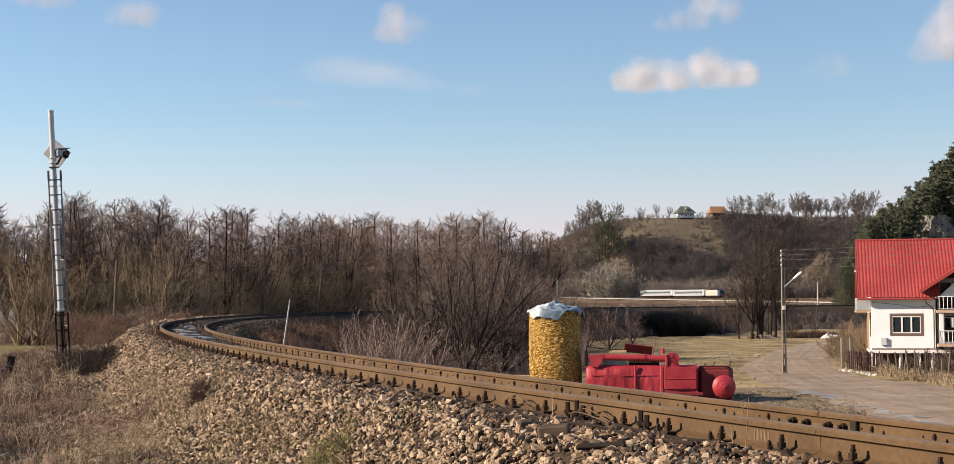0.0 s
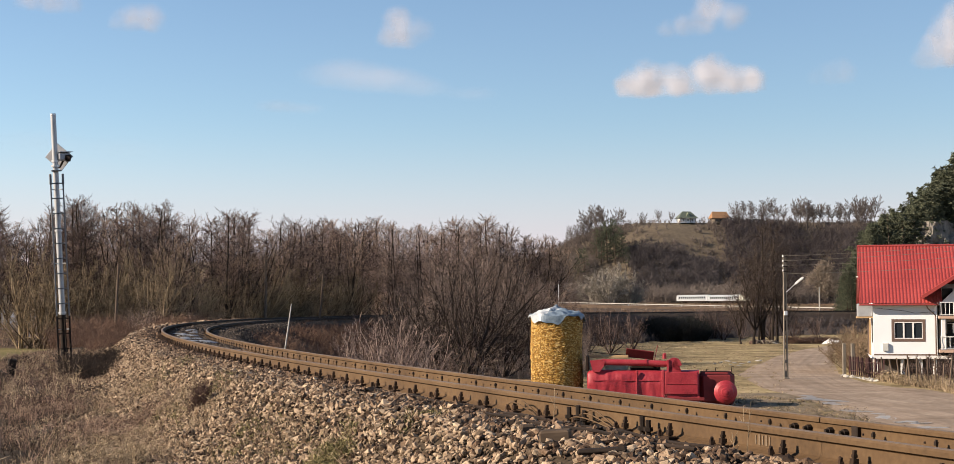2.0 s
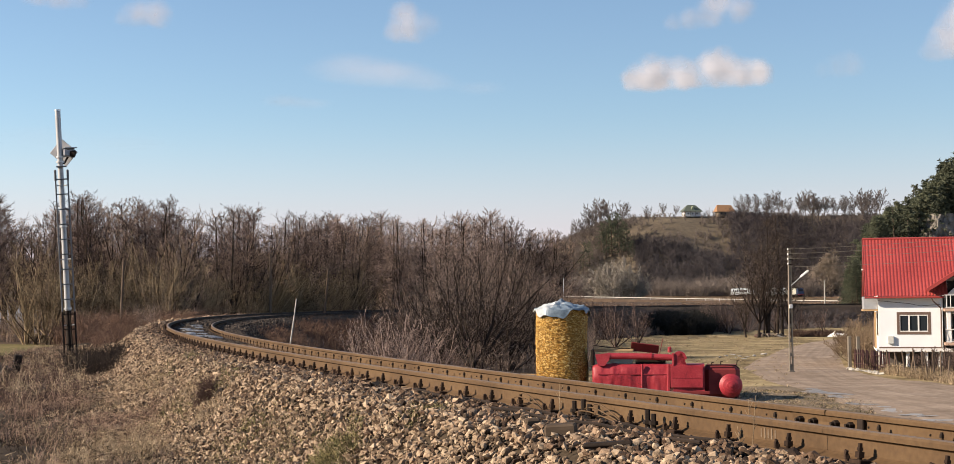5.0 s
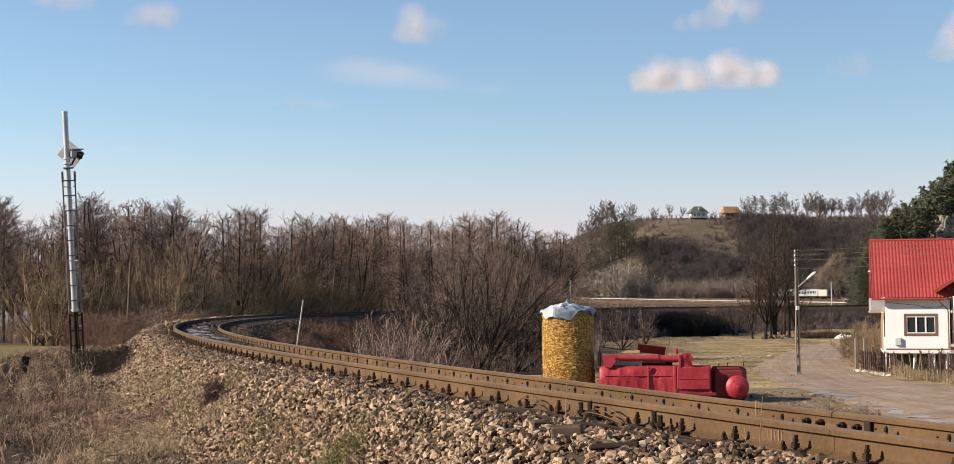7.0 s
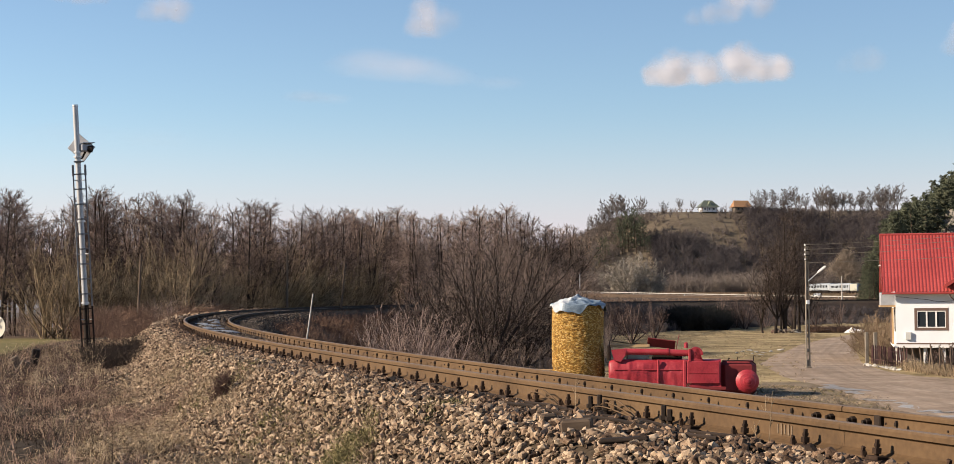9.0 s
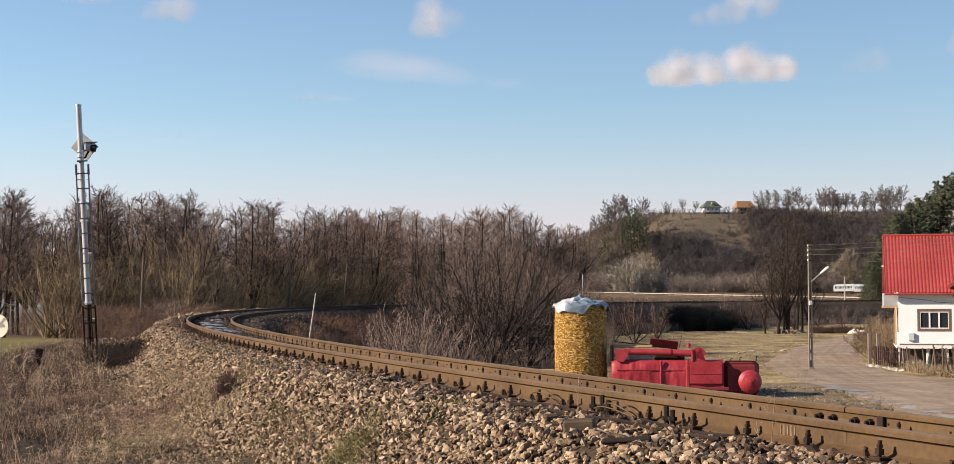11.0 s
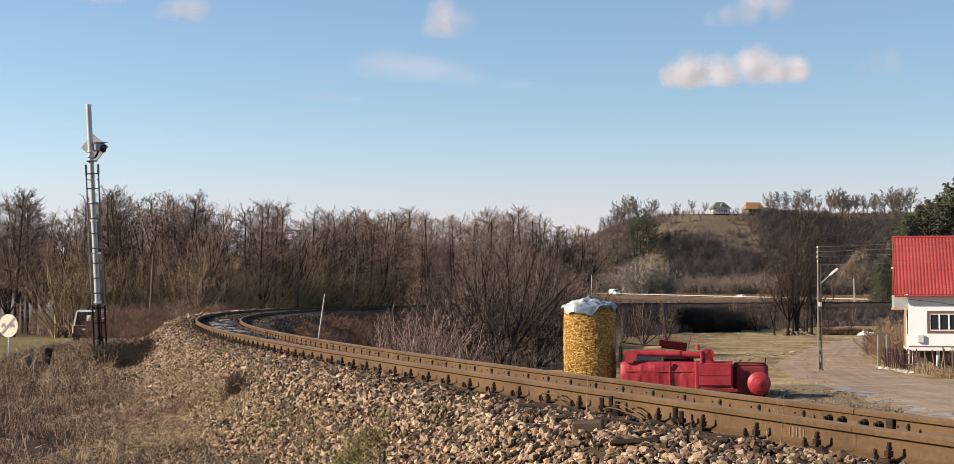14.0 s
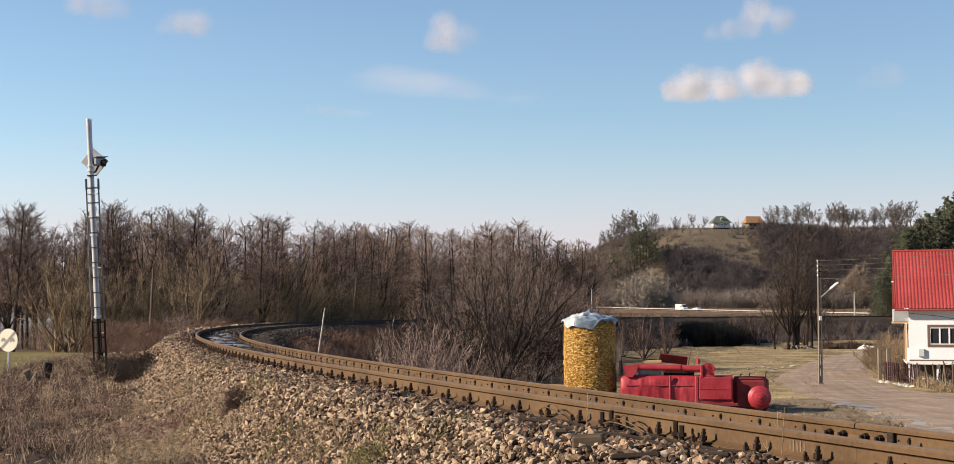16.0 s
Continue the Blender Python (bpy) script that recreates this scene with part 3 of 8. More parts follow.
def crown_of(p, d, length, r, mat, rnd, sub=6, twig=5, thin=0.012, spread=0.55, shorter=1.0):
    """Branches from points p along d, side branches on them, fine twigs on those; one mesh."""
    n = len(p)
    d = unit(d)
    end = p + d * length[:, None]
    f = rnd.uniform(0.22, 1.0, (n, sub, 1))
    sp = p[:, None] * (1 - f) + end[:, None] * f
    sd = unit(d[:, None] + rnd.normal(0, spread, (n, sub, 3)))
    sl = length[:, None] * rnd.uniform(0.25, 0.55, (n, sub)) * (1.25 - 0.6 * f[..., 0]) * shorter
    se = sp + sd * sl[..., None]
    f = rnd.uniform(0.15, 1.0, (n, sub, twig, 1))
    tp = sp[:, :, None] * (1 - f) + se[:, :, None] * f
    td = unit(sd[:, :, None] + rnd.normal(0, spread * 1.2, (n, sub, twig, 3)))
    te = tp + td * (sl[:, :, None] * rnd.uniform(0.3, 0.75, (n, sub, twig)))[..., None]
    a = np.concatenate([p, sp.reshape(-1, 3), tp.reshape(-1, 3)])
    b = np.concatenate([end, se.reshape(-1, 3), te.reshape(-1, 3)])
    ra = np.concatenate([np.maximum(r, thin), np.repeat(np.maximum(r * 0.5, thin), sub), np.full(n * sub * twig, thin)])
    return stalks("crown", a, b, ra, mat)


def limbs(rnd, p, d, length, segs, wander, lift):
    """Wandering limbs from points p along d: their points, one row a limb."""
    pts = [p]
    d = unit(d)
    for _ in range(segs):
        d = unit(d + rnd.normal(0, wander, d.shape) + np.array([0, 0, lift]))
        pts.append(pts[-1] + d * (length / segs)[:, None])
    return np.stack(pts, 1)


def offshoots(rnd, pts, length, per, f0, lo, hi, ratio):
    """Feet, directions and lengths of side branches on limbs; lo, hi: the angle at which they leave."""
    n, s = pts.shape[0], pts.shape[1] - 1
    f = f0 + (1 - f0) * (np.arange(per)[None] + rnd.uniform(0.2, 1.0, (n, per))) / per
    i = np.minimum((f * s).astype(int), s - 1)
    k = np.arange(n)[:, None]
    a, b = pts[k, i], pts[k, i + 1]
    foot = a + (b - a) * (f * s - i)[..., None]
    d = unit(b - a)
    side = unit(np.cross(d, rnd.normal(size=d.shape)))
    ang = rnd.uniform(lo, hi, (n, per)) * (1.15 - 0.5 * f)
    way = d * np.cos(ang)[..., None] + side * np.sin(ang)[..., None]
    ln = length[:, None] * ratio * (1.2 - 0.62 * f) * rnd.uniform(0.65, 1.25, (n, per))
    return foot.reshape(-1, 3), way.reshape(-1, 3), ln.reshape(-1), f.reshape(-1)


def crown_mesh(rnd, p, d, length, r, mat, sub, twig, thin, segs=3, wander=0.16, lift=0.10, spread=(0.5, 1.1), shorter=1.0, bark=None):
    """Limbs, their side branches and the fine twigs at the ends, as one mesh; bark: of the limbs, where it differs."""
    a, b, ra, rb = [], [], [], []

    def add(pts, r0, r1):
        s = pts.shape[1] - 1
        for i in range(s):
            a.append(pts[:, i]), b.append(pts[:, i + 1])
            ra.append(r0 + (r1 - r0) * i / s), rb.append(r0 + (r1 - r0) * (i + 1) / s)

    main = limbs(rnd, p, d, length, segs, wander, lift)
    add(main, np.maximum(r, thin * 1.2), np.maximum(0.3 * r, thin))
    q, e, ln, f = offshoots(rnd, main, length, sub, 0.15, spread[0], spread[1], 0.45 * shorter)
    side = limbs(rnd, q, e, ln, 2, wander * 1.5, lift * 1.3)
    r2 = np.maximum(np.repeat(r, sub) * 0.42, thin)
    add(side[:, :2], r2, r2 * 0.8)
    tip_a, tip_b, tip_r = [side[:, 1]], [side[:, 2]], [r2 * 0.8]
    # short fine twigs, thickest towards the ends
    q, e, ln, f = offshoots(rnd, side, ln, twig, 0.15, 0.4, 1.2, 0.40)
    e = unit(e + rnd.normal(0, 0.3, e.shape) + np.array([0, 0, lift]))
    tip_a.append(q), tip_b.append(q + e * ln[:, None]), tip_r.append(np.full(len(q), thin))
    a, b, ra, rb = (np.concatenate(v) for v in (a, b, ra, rb))
    me = stalks("crown", a, b, ra, mat, rb, [np.concatenate(v) for v in (tip_a, tip_b, tip_r)])
    if bark is not None:
        me.materials.append(bark)
        idx = np.zeros(len(me.polygons), np.int32)
        idx[:len(p) * segs * 6] = 1
        me.polygons.foreach_set("material_index", idx)
    return me


def tree_meshes(seed, style, h, mat, thin=0.010, sub=6, twig=5, stem=0.0095, bark=None):
    """Trunk and crown of a leafless tree. Styles: alder (tall, one or two stems), round (forked crown), shrub (a fan of many stems)."""
    rnd, nr = random.Random(seed), np.random.default_rng(seed)
    trunk = Mesh()
    p, d, ln, r = [], [], [], []

    def grow(pts, f, direction, length, radius):
        k = len(pts) - 1
        i = min(k - 1, int(f * k))
        p.append(tuple(pts[i].lerp(pts[i + 1], f * k - i))), d.append(tuple(direction)), ln.append(length), r.append(radius)

    up = Vector((0, 0, 1))
    if style == "alder":
        for st in range(1 if rnd.random() < 0.55 else 2):
            pts, q = [], Vector((0.25 * st, 0.2 * st, -0.3))
            hh = h * (1 if st == 0 else rnd.uniform(0.72, 0.92))
            w = Vector((rnd.uniform(-0.05, 0.05) + 0.07 * st, rnd.uniform(-0.05, 0.05), 1))
            for i in range(10):
                pts.append(q.copy())
                w = Vector((w.x * 0.8 + rnd.uniform(-0.05, 0.05), w.y * 0.8 + rnd.uniform(-0.05, 0.05), 1))
                q += w * (hh * 0.94 + 0.3) / 9
            trunk.tube(pts, [0.0125 * hh * (1 - 0.86 * i / 9) + 0.012 for i in range(10)], 7)
            n = 60 if st == 0 else 38
            for k in range(n):
                f = min(1.0, 0.24 + 0.77 * (k + rnd.random()) / n)
                shape = 0.14 + 0.86 * max(0.0, math.sin(math.pi * (f - 0.14) / 0.90)) ** 0.75
                if f < 0.42 and rnd.random() < 0.45:
                    continue
                reach = 0.25 * hh * shape * rnd.uniform(0.55, 1.2)
                grow(pts, f, side_way(up, rnd.uniform(1.0, 1.5) - 0.22 * f, rnd.random() * 6.28), reach, 0.0034 * hh * (1.25 - f))
        crown = crown_mesh(nr, np.array(p), np.array(d), np.array(ln), np.array(r), mat, sub, twig, thin, 3, 0.20, 0.03, (0.6, 1.2), 1.0, bark)
    elif style == "round":
        fork = Vector((rnd.uniform(-0.3, 0.3), rnd.uniform(-0.3, 0.3), 0.16 * h))
        trunk.tube([Vector((0, 0, -0.3)), fork * 0.5 + Vector((0.04, 0.03, 0)), fork], [0.018 * h, 0.015 * h, 0.0135 * h], 8)
        lead = 7
        for k in range(lead):
            w = side_way(up, rnd.uniform(0.08, 0.72), 6.28 * k / lead + rnd.random() * 0.6)
            reach = h * 0.84 / (0.55 + 0.45 * max(0.3, w.z)) * rnd.uniform(0.85, 1.0) * (1 if w.z > 0.85 else 0.86)
            pts, q = [], fork.copy()
            for i in range(7):
                pts.append(q.copy())
                w = (w + Vector((rnd.uniform(-0.17, 0.17), rnd.uniform(-0.17, 0.17), 0.07))).normalized()
                q = q + w * reach / 6.4
            trunk.tube(pts, [0.0085 * h * (1 - 0.15 * i) + 0.003 for i in range(7)], 5)
            for j in range(8):
                f = 0.16 + 0.84 * (j + rnd.random()) / 8
                i = min(5, int(f * 6))
                grow(pts, f, side_way((pts[i + 1] - pts[i]).normalized(), rnd.uniform(0.35, 0.9), rnd.random() * 6.28), 0.25 * h * (1.1 - 0.6 * f), 0.0028 * h * (1.2 - 0.6 * f))
        crown = crown_mesh(nr, np.array(p), np.array(d), np.array(ln), np.array(r), mat, sub, twig, thin, 3, 0.17, 0.10, (0.4, 1.0), 1.05, bark)
    else:
        stems = 12
        for k in range(stems):
            lean = 1.05 * ((k + 0.5) / stems) ** 0.8
            w = side_way(up, lean, 2.4 * k + rnd.random() * 0.7)
            pts, q = [], Vector((rnd.uniform(-0.35, 0.35), rnd.uniform(-0.35, 0.35), -0.2))
            reach = h * rnd.uniform(0.86, 1.0) * (1.0 - 0.22 * lean)
            for i in range(8):
                pts.append(q.copy())
                w = (w + Vector((rnd.uniform(-0.20, 0.20), rnd.uniform(-0.20, 0.20), 0.085))).normalized()
                q = q + w * reach / 6.9
            trunk.tube(pts, [stem * h * (1 - 0.12 * i) * (1.0 if k % 3 else 1.35) + 0.003 for i in range(8)], 6)
            for j in range(9):
                f = 0.16 + 0.84 * (j + rnd.random()) / 9
                i = min(6, int(f * 7))
                grow(pts, f, side_way((pts[i + 1] - pts[i]).normalized(), rnd.uniform(0.35, 0.95), rnd.random() * 6.28), 0.26 * h * (1.1 - 0.68 * f), stem * 0.38 * h * (1.15 - 0.75 * f))
        crown = crown_mesh(nr, np.array(p), np.array(d), np.array(ln), np.array(r), mat, sub, twig, thin, 3, 0.17, 0.08, (0.4, 1.0), 1.0, bark)
    return trunk, crown


def make_tree(seed, style, h, bark, label, category="tree", thin=0.010, sub=6, twig=5, stem=0.0095, trunk_mat=None):
    t = thing("bare_tree" if style != "shrub" else "bare_shrub", label, category)
    a, b = tree_meshes(seed, style, h, bark, thin, sub, twig, stem, trunk_mat)
    part("trunk" if style != "shrub" else "main_stem", a, trunk_mat or bark, t)
    part("crown", b, None, t)
    return t


def plant(models, x, y, scale=1.0, turn=None, z=None):
    """A copy of one of the models, standing at x, y."""
    ob = random.choice(models)
    z = ground_at(x, y) if z is None else z
    turn = random.uniform(0, 360) if turn is None else turn
    c = copy_thing(ob, pose(x, y, z, random.uniform(-3, 3), random.uniform(-3, 3), turn))
    c.scale = (scale * random.uniform(0.88, 1.12), scale * random.uniform(0.88, 1.12), scale)
    return c


def drop_model(ob):
    """Takes a model away once its copies stand."""
    for o in (*ob.children_recursive, ob):
        bpy.data.objects.remove(o)


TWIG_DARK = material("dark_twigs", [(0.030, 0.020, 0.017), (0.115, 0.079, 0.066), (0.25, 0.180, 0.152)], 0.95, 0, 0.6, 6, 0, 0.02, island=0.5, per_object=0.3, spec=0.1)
# paler copy of the dark twigs: the far alders' haze put into the colour
TWIG_FAR = material("hazed_grey_brown_twigs", [(0.074, 0.051, 0.043), (0.25, 0.178, 0.147), (0.46, 0.345, 0.288)], 0.95, 0, 0.6, 6, 0, 0.02, island=0.5, per_object=0.3, spec=0.1)
TWIG_BROWN = material("brown_twigs", [(0.060, 0.041, 0.029), (0.24, 0.166, 0.122), (0.46, 0.335, 0.25)], 0.95, 0, 0.6, 6, 0, 0.02, island=0.5, per_object=0.3, spec=0.1)
TWIG_OLIVE = material("olive_twigs", [(0.070, 0.050, 0.032), (0.215, 0.158, 0.098), (0.40, 0.305, 0.195)], 0.95, 0, 0.6, 6, 0, 0.02, island=0.5, per_object=0.3, spec=0.1)
TWIG_PALE = material("pale_twigs", [(0.17, 0.145, 0.12), (0.29, 0.255, 0.21), (0.40, 0.36, 0.305)], 0.95, 0, 0.3, 3, 0, 0.02, island=0.35, spec=0.1)
TWIG_TAN = material("tan_twigs", [(0.13, 0.092, 0.062), (0.225, 0.163, 0.11), (0.32, 0.24, 0.165)], 0.95, 0, 0.3, 3, 0, 0.02, island=0.3, spec=0.1)


TRUNK_DARK = material("dark_damp_bark", [(0.016, 0.012, 0.010), (0.036, 0.027, 0.022), (0.065, 0.050, 0.041)], 0.95, 0, 0.8, 8, 0.2, 0.02, per_object=0.2, spec=0.1)


def at_px(px, d):
    """The place on the ground d metres off, along the bearing that the number names (784 is straight ahead, 2400 to the radian)."""
    a = math.atan((px - 784) / 2400)
    return d * math.sin(a), d * math.cos(a)


# skyline of the wood: bearing and rise above the horizon
SKYLINE = [(-60, 175), (-16, 172), (10, 128), (30, 132), (59, 154), (119, 174), (169, 165), (219, 165), (279, 162), (309, 145), (364, 158), (404, 154), (439, 144), (479, 138), (520, 142), (580, 143), (640, 148), (680, 138), (720, 138), (750, 150), (794, 158), (820, 146), (860, 128), (900, 118)]
TWIG_THICKET = material("thicket_twigs", [(0.050, 0.036, 0.030), (0.155, 0.113, 0.093), (0.31, 0.236, 0.195)], 0.95, 0, 0.5, 5, 0, 0.02, island=0.5, per_object=0.25, spec=0.1)
STEM_LIGHT = material("lit_grey_brown_stems", [(0.018, 0.013, 0.011), (0.075, 0.055, 0.047), (0.27, 0.212, 0.180)], 0.95, 0, 0.5, 5, 0, 0.02, island=0.7, per_object=0.2, spec=0.1)


def skyline(px):
    for (a, ra), (b, rb) in zip(SKYLINE, SKYLINE[1:]):
        if a <= px <= b:
            return ra + (rb - ra) * (px - a) / (b - a)
    return SKYLINE[-1][1]


def build_woods():
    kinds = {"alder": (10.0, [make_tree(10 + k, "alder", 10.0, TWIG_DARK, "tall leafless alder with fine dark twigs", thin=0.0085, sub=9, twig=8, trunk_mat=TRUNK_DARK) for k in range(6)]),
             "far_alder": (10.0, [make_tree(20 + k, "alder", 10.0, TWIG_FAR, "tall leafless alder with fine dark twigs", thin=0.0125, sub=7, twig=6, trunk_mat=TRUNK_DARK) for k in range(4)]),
             "brown": (9.0, [make_tree(30 + k, "round", 9.0, TWIG_BROWN, "leafless brown tree with a forked rounded crown", thin=0.009, sub=8, twig=7, trunk_mat=TRUNK_DARK) for k in range(3)]),
             "olive": (6.5, [make_tree(40 + k, "shrub", 6.5, TWIG_OLIVE, "bare olive-brown willow shrub with many stems", "shrub", 0.0075, 7, 7, 0.007) for k in range(3)]),
             "shrub": (8.0, [make_tree(50 + k, "shrub", 8.0, TWIG_THICKET, "dense leafless brown shrub with many stems", "shrub", 0.0105, 6, 6, 0.008) for k in range(3)]),
             "dark": (8.0, [make_tree(65 + k, "shrub", 8.0, TWIG_DARK, "dark leafless shrub below the embankment", "shrub", 0.013, 5, 5, 0.009) for k in range(2)]),
             "pale": (3.5, [make_tree(75 + k, "shrub", 3.5, TWIG_FAR, "small thin grey-brown leafless shrub below the embankment", "shrub", 0.007, 3, 3, 0.006) for k in range(2)]),
             "front": (8.0, [make_tree(60 + k, "shrub", 8.0, STEM_LIGHT, "spreading leafless shrub with dark grey-brown stems", "shrub", 0.010, 8, 7, 0.0095, TRUNK_DARK) for k in range(3)])}
    rnd = random.Random(5)

    def rise_to(kind, px, d, rise, z=None):
        """Plants one whose top stands at that rise over the horizon."""
        x, y = at_px(px, d)
        while z is None and -60 < math.hypot(x - CX, y - CY) - R < 5 and d < 260:
            d += 5
            x, y = at_px(px, d)
        if z is not None and math.hypot(x - CX, y - CY) - R > -6.5:
            return
        z = ground_at(x, y) if z is None else z
        h, models = kinds[kind]
        plant(models, x, y, (0.654 + rise / 2400 * d - z) / h, z=z)

    # wood behind the curve, in rows of growing distance
    for d0, d1, n, low in ((104, 116, 9, 34), (118, 138, 20, 20), (140, 172, 36, 9)):
        for k in range(n):
            px = -95 + 675 * (k + rnd.random()) / n
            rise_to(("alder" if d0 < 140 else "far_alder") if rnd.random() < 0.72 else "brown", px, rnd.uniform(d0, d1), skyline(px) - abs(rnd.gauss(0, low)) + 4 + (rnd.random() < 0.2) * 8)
    for k in range(16):
        px = 60 + 440 * (k + rnd.random()) / 16
        rise_to("brown" if rnd.random() < 0.6 else "olive", px, rnd.uniform(100, 110), rnd.uniform(60, 110))
    for px, d, rise in ((35, 102, 118), (62, 101, 100), (88, 104, 108), (120, 103, 80), (150, 104, 92), (212, 106, 108), (235, 104, 100), (252, 108, 115), (285, 107, 98), (190, 104, 70), (300, 110, 76), (325, 110, 60), (352, 111, 55), (380, 112, 62), (404, 113, 52), (428, 114, 66), (455, 116, 74), (484, 118, 70), (512, 120, 76), (540, 121, 64), (440, 118, 48), (465, 120, 50), (490, 121, 42)):
        rise_to("olive", px, d, rise)
    for k in range(14):
        rise_to("olive", 395 + 190 * (k + rnd.random()) / 14, rnd.uniform(96, 104), rnd.uniform(40, 78))
    # dark alders that stand out over the rest
    for px, d, rise in ((-40, 106, 176), (136, 110, 180), (150, 112, 172), (228, 112, 168), (246, 110, 172), (270, 114, 170), (372, 116, 164), (392, 118, 156), (408, 116, 160), (456, 120, 150), (476, 122, 152), (506, 124, 150), (-70, 108, 160)):
        rise_to("alder", px, d, rise)
    for px, d, rise in ((470, 122, 88), (500, 124, 96), (525, 125, 84), (552, 126, 92), (575, 128, 80), (445, 119, 90)):
        rise_to("olive", px, d, rise)
    # thicket within the curve, growing towards its middle
    for k in range(34):
        px = 600 + 310 * (k + rnd.random()) / 34
        d = rnd.uniform(122, 172)
        dome = 150 * math.exp(-((px - 770) / 150) ** 2)
        rise_to("shrub", px, d, rnd.uniform(0.55, 0.95) * dome - 10, -4.35)
    for px, d, rise in ((764, 104, 122), (695, 108, 60), (822, 108, 84), (640, 112, 15), (605, 114, -16), (735, 116, 96), (856, 120, 48), (668, 114, 40), (795, 118, 116)):
        rise_to("front", px, d, rise, -4.4)
    for px, d, rise in ((1000, 160, 8), (965, 170, 5), (1035, 175, 2), (985, 185, 6), (930, 180, 30), (905, 172, 45), (1150, 236, 8), (1185, 228, 10), (1215, 232, 10), (1300, 232, -4), (1340, 236, -4), (1262, 232, 0), (1170, 233, 4)):
        rise_to("dark", px, d, rise, -4.3)
    for px, d, rise in ((572, 92, -20), (603, 94, -6), (622, 91, -10), (646, 95, -2), (672, 92, -12), (708, 94, -16), (592, 98, 0), (655, 99, 8)):
        rise_to("pale", px, d, rise, -4.4)
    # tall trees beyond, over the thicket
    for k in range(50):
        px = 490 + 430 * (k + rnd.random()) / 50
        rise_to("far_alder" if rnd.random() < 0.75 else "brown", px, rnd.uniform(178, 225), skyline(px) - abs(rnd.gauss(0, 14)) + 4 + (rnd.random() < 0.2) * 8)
    for h, models in kinds.values():
        for ob in models:
            drop_model(ob)


build_woods()


# ---- corn crib ----
CORN = material("corn_cobs", [(0.38, 0.185, 0.034), (0.58, 0.32, 0.062), (0.72, 0.46, 0.125), (0.80, 0.60, 0.25)], 0.7, 0, 6, 50, 0.2, 0.004, island=0.45, spec=0.3)
CORN_CORE = material("corn_shade", [(0.28, 0.15, 0.035), (0.42, 0.24, 0.06)], 0.9, 0, 6, 40, 0.2)
TARP = material("tarpaulin", [(0.24, 0.285, 0.32), (0.42, 0.455, 0.48), (0.60, 0.62, 0.63)], 0.45, 0, 1.0, 5, 0.3, 0.03)
RED = material("red_paint", [(0.15, 0.012, 0.020), (0.32, 0.022, 0.034), (0.38, 0.034, 0.047), (0.44, 0.075, 0.082)], 0.5, 0, 1.1, 14, 0.25, 0.02)
RED_DARK = material("dull_and_shaded_red_paint", [(0.10, 0.012, 0.014), (0.18, 0.018, 0.02), (0.24, 0.03, 0.03)], 0.65, 0, 2.0, 25, 0.12, 0.006)
WOOD = material("weathered_wood", [(0.13, 0.10, 0.075), (0.24, 0.19, 0.14), (0.34, 0.28, 0.21)], 0.9, 0, 2, 25, 0.4, 0.01, per_object=0.25, stretch=(1, 1, 0.15))
PINE_WOOD = material("fresh_board", [(0.42, 0.27, 0.13), (0.55, 0.37, 0.20)], 0.8, 0, 2, 25, 0.2, 0.01)
CONCRETE = material("concrete", [(0.26, 0.24, 0.21), (0.38, 0.36, 0.32), (0.46, 0.43, 0.39)], 0.9, 0, 1.5, 25, 0.3, 0.01, per_object=0.15)
GLASS = bpy.data.materials.new("window_glass")
GLASS.use_nodes = True
GLASS.node_tree.nodes["Principled BSDF"].inputs["Base Color"].default_value = (0.02, 0.025, 0.03, 1)
GLASS.node_tree.nodes["Principled BSDF"].inputs["Roughness"].default_value = 0.06
WHITE = material("white_paint", [(0.70, 0.69, 0.66), (0.80, 0.79, 0.77), (0.84, 0.83, 0.81)], 0.6, 0, 0.7, 18, 0.08, 0.005, spec=0.3)


BLUE_SHEET = material("slate_blue_sheet", [(0.06, 0.09, 0.125), (0.15, 0.205, 0.26), (0.30, 0.37, 0.44)], 0.5, 0, 2.5, 14, 0.3, 0.02)


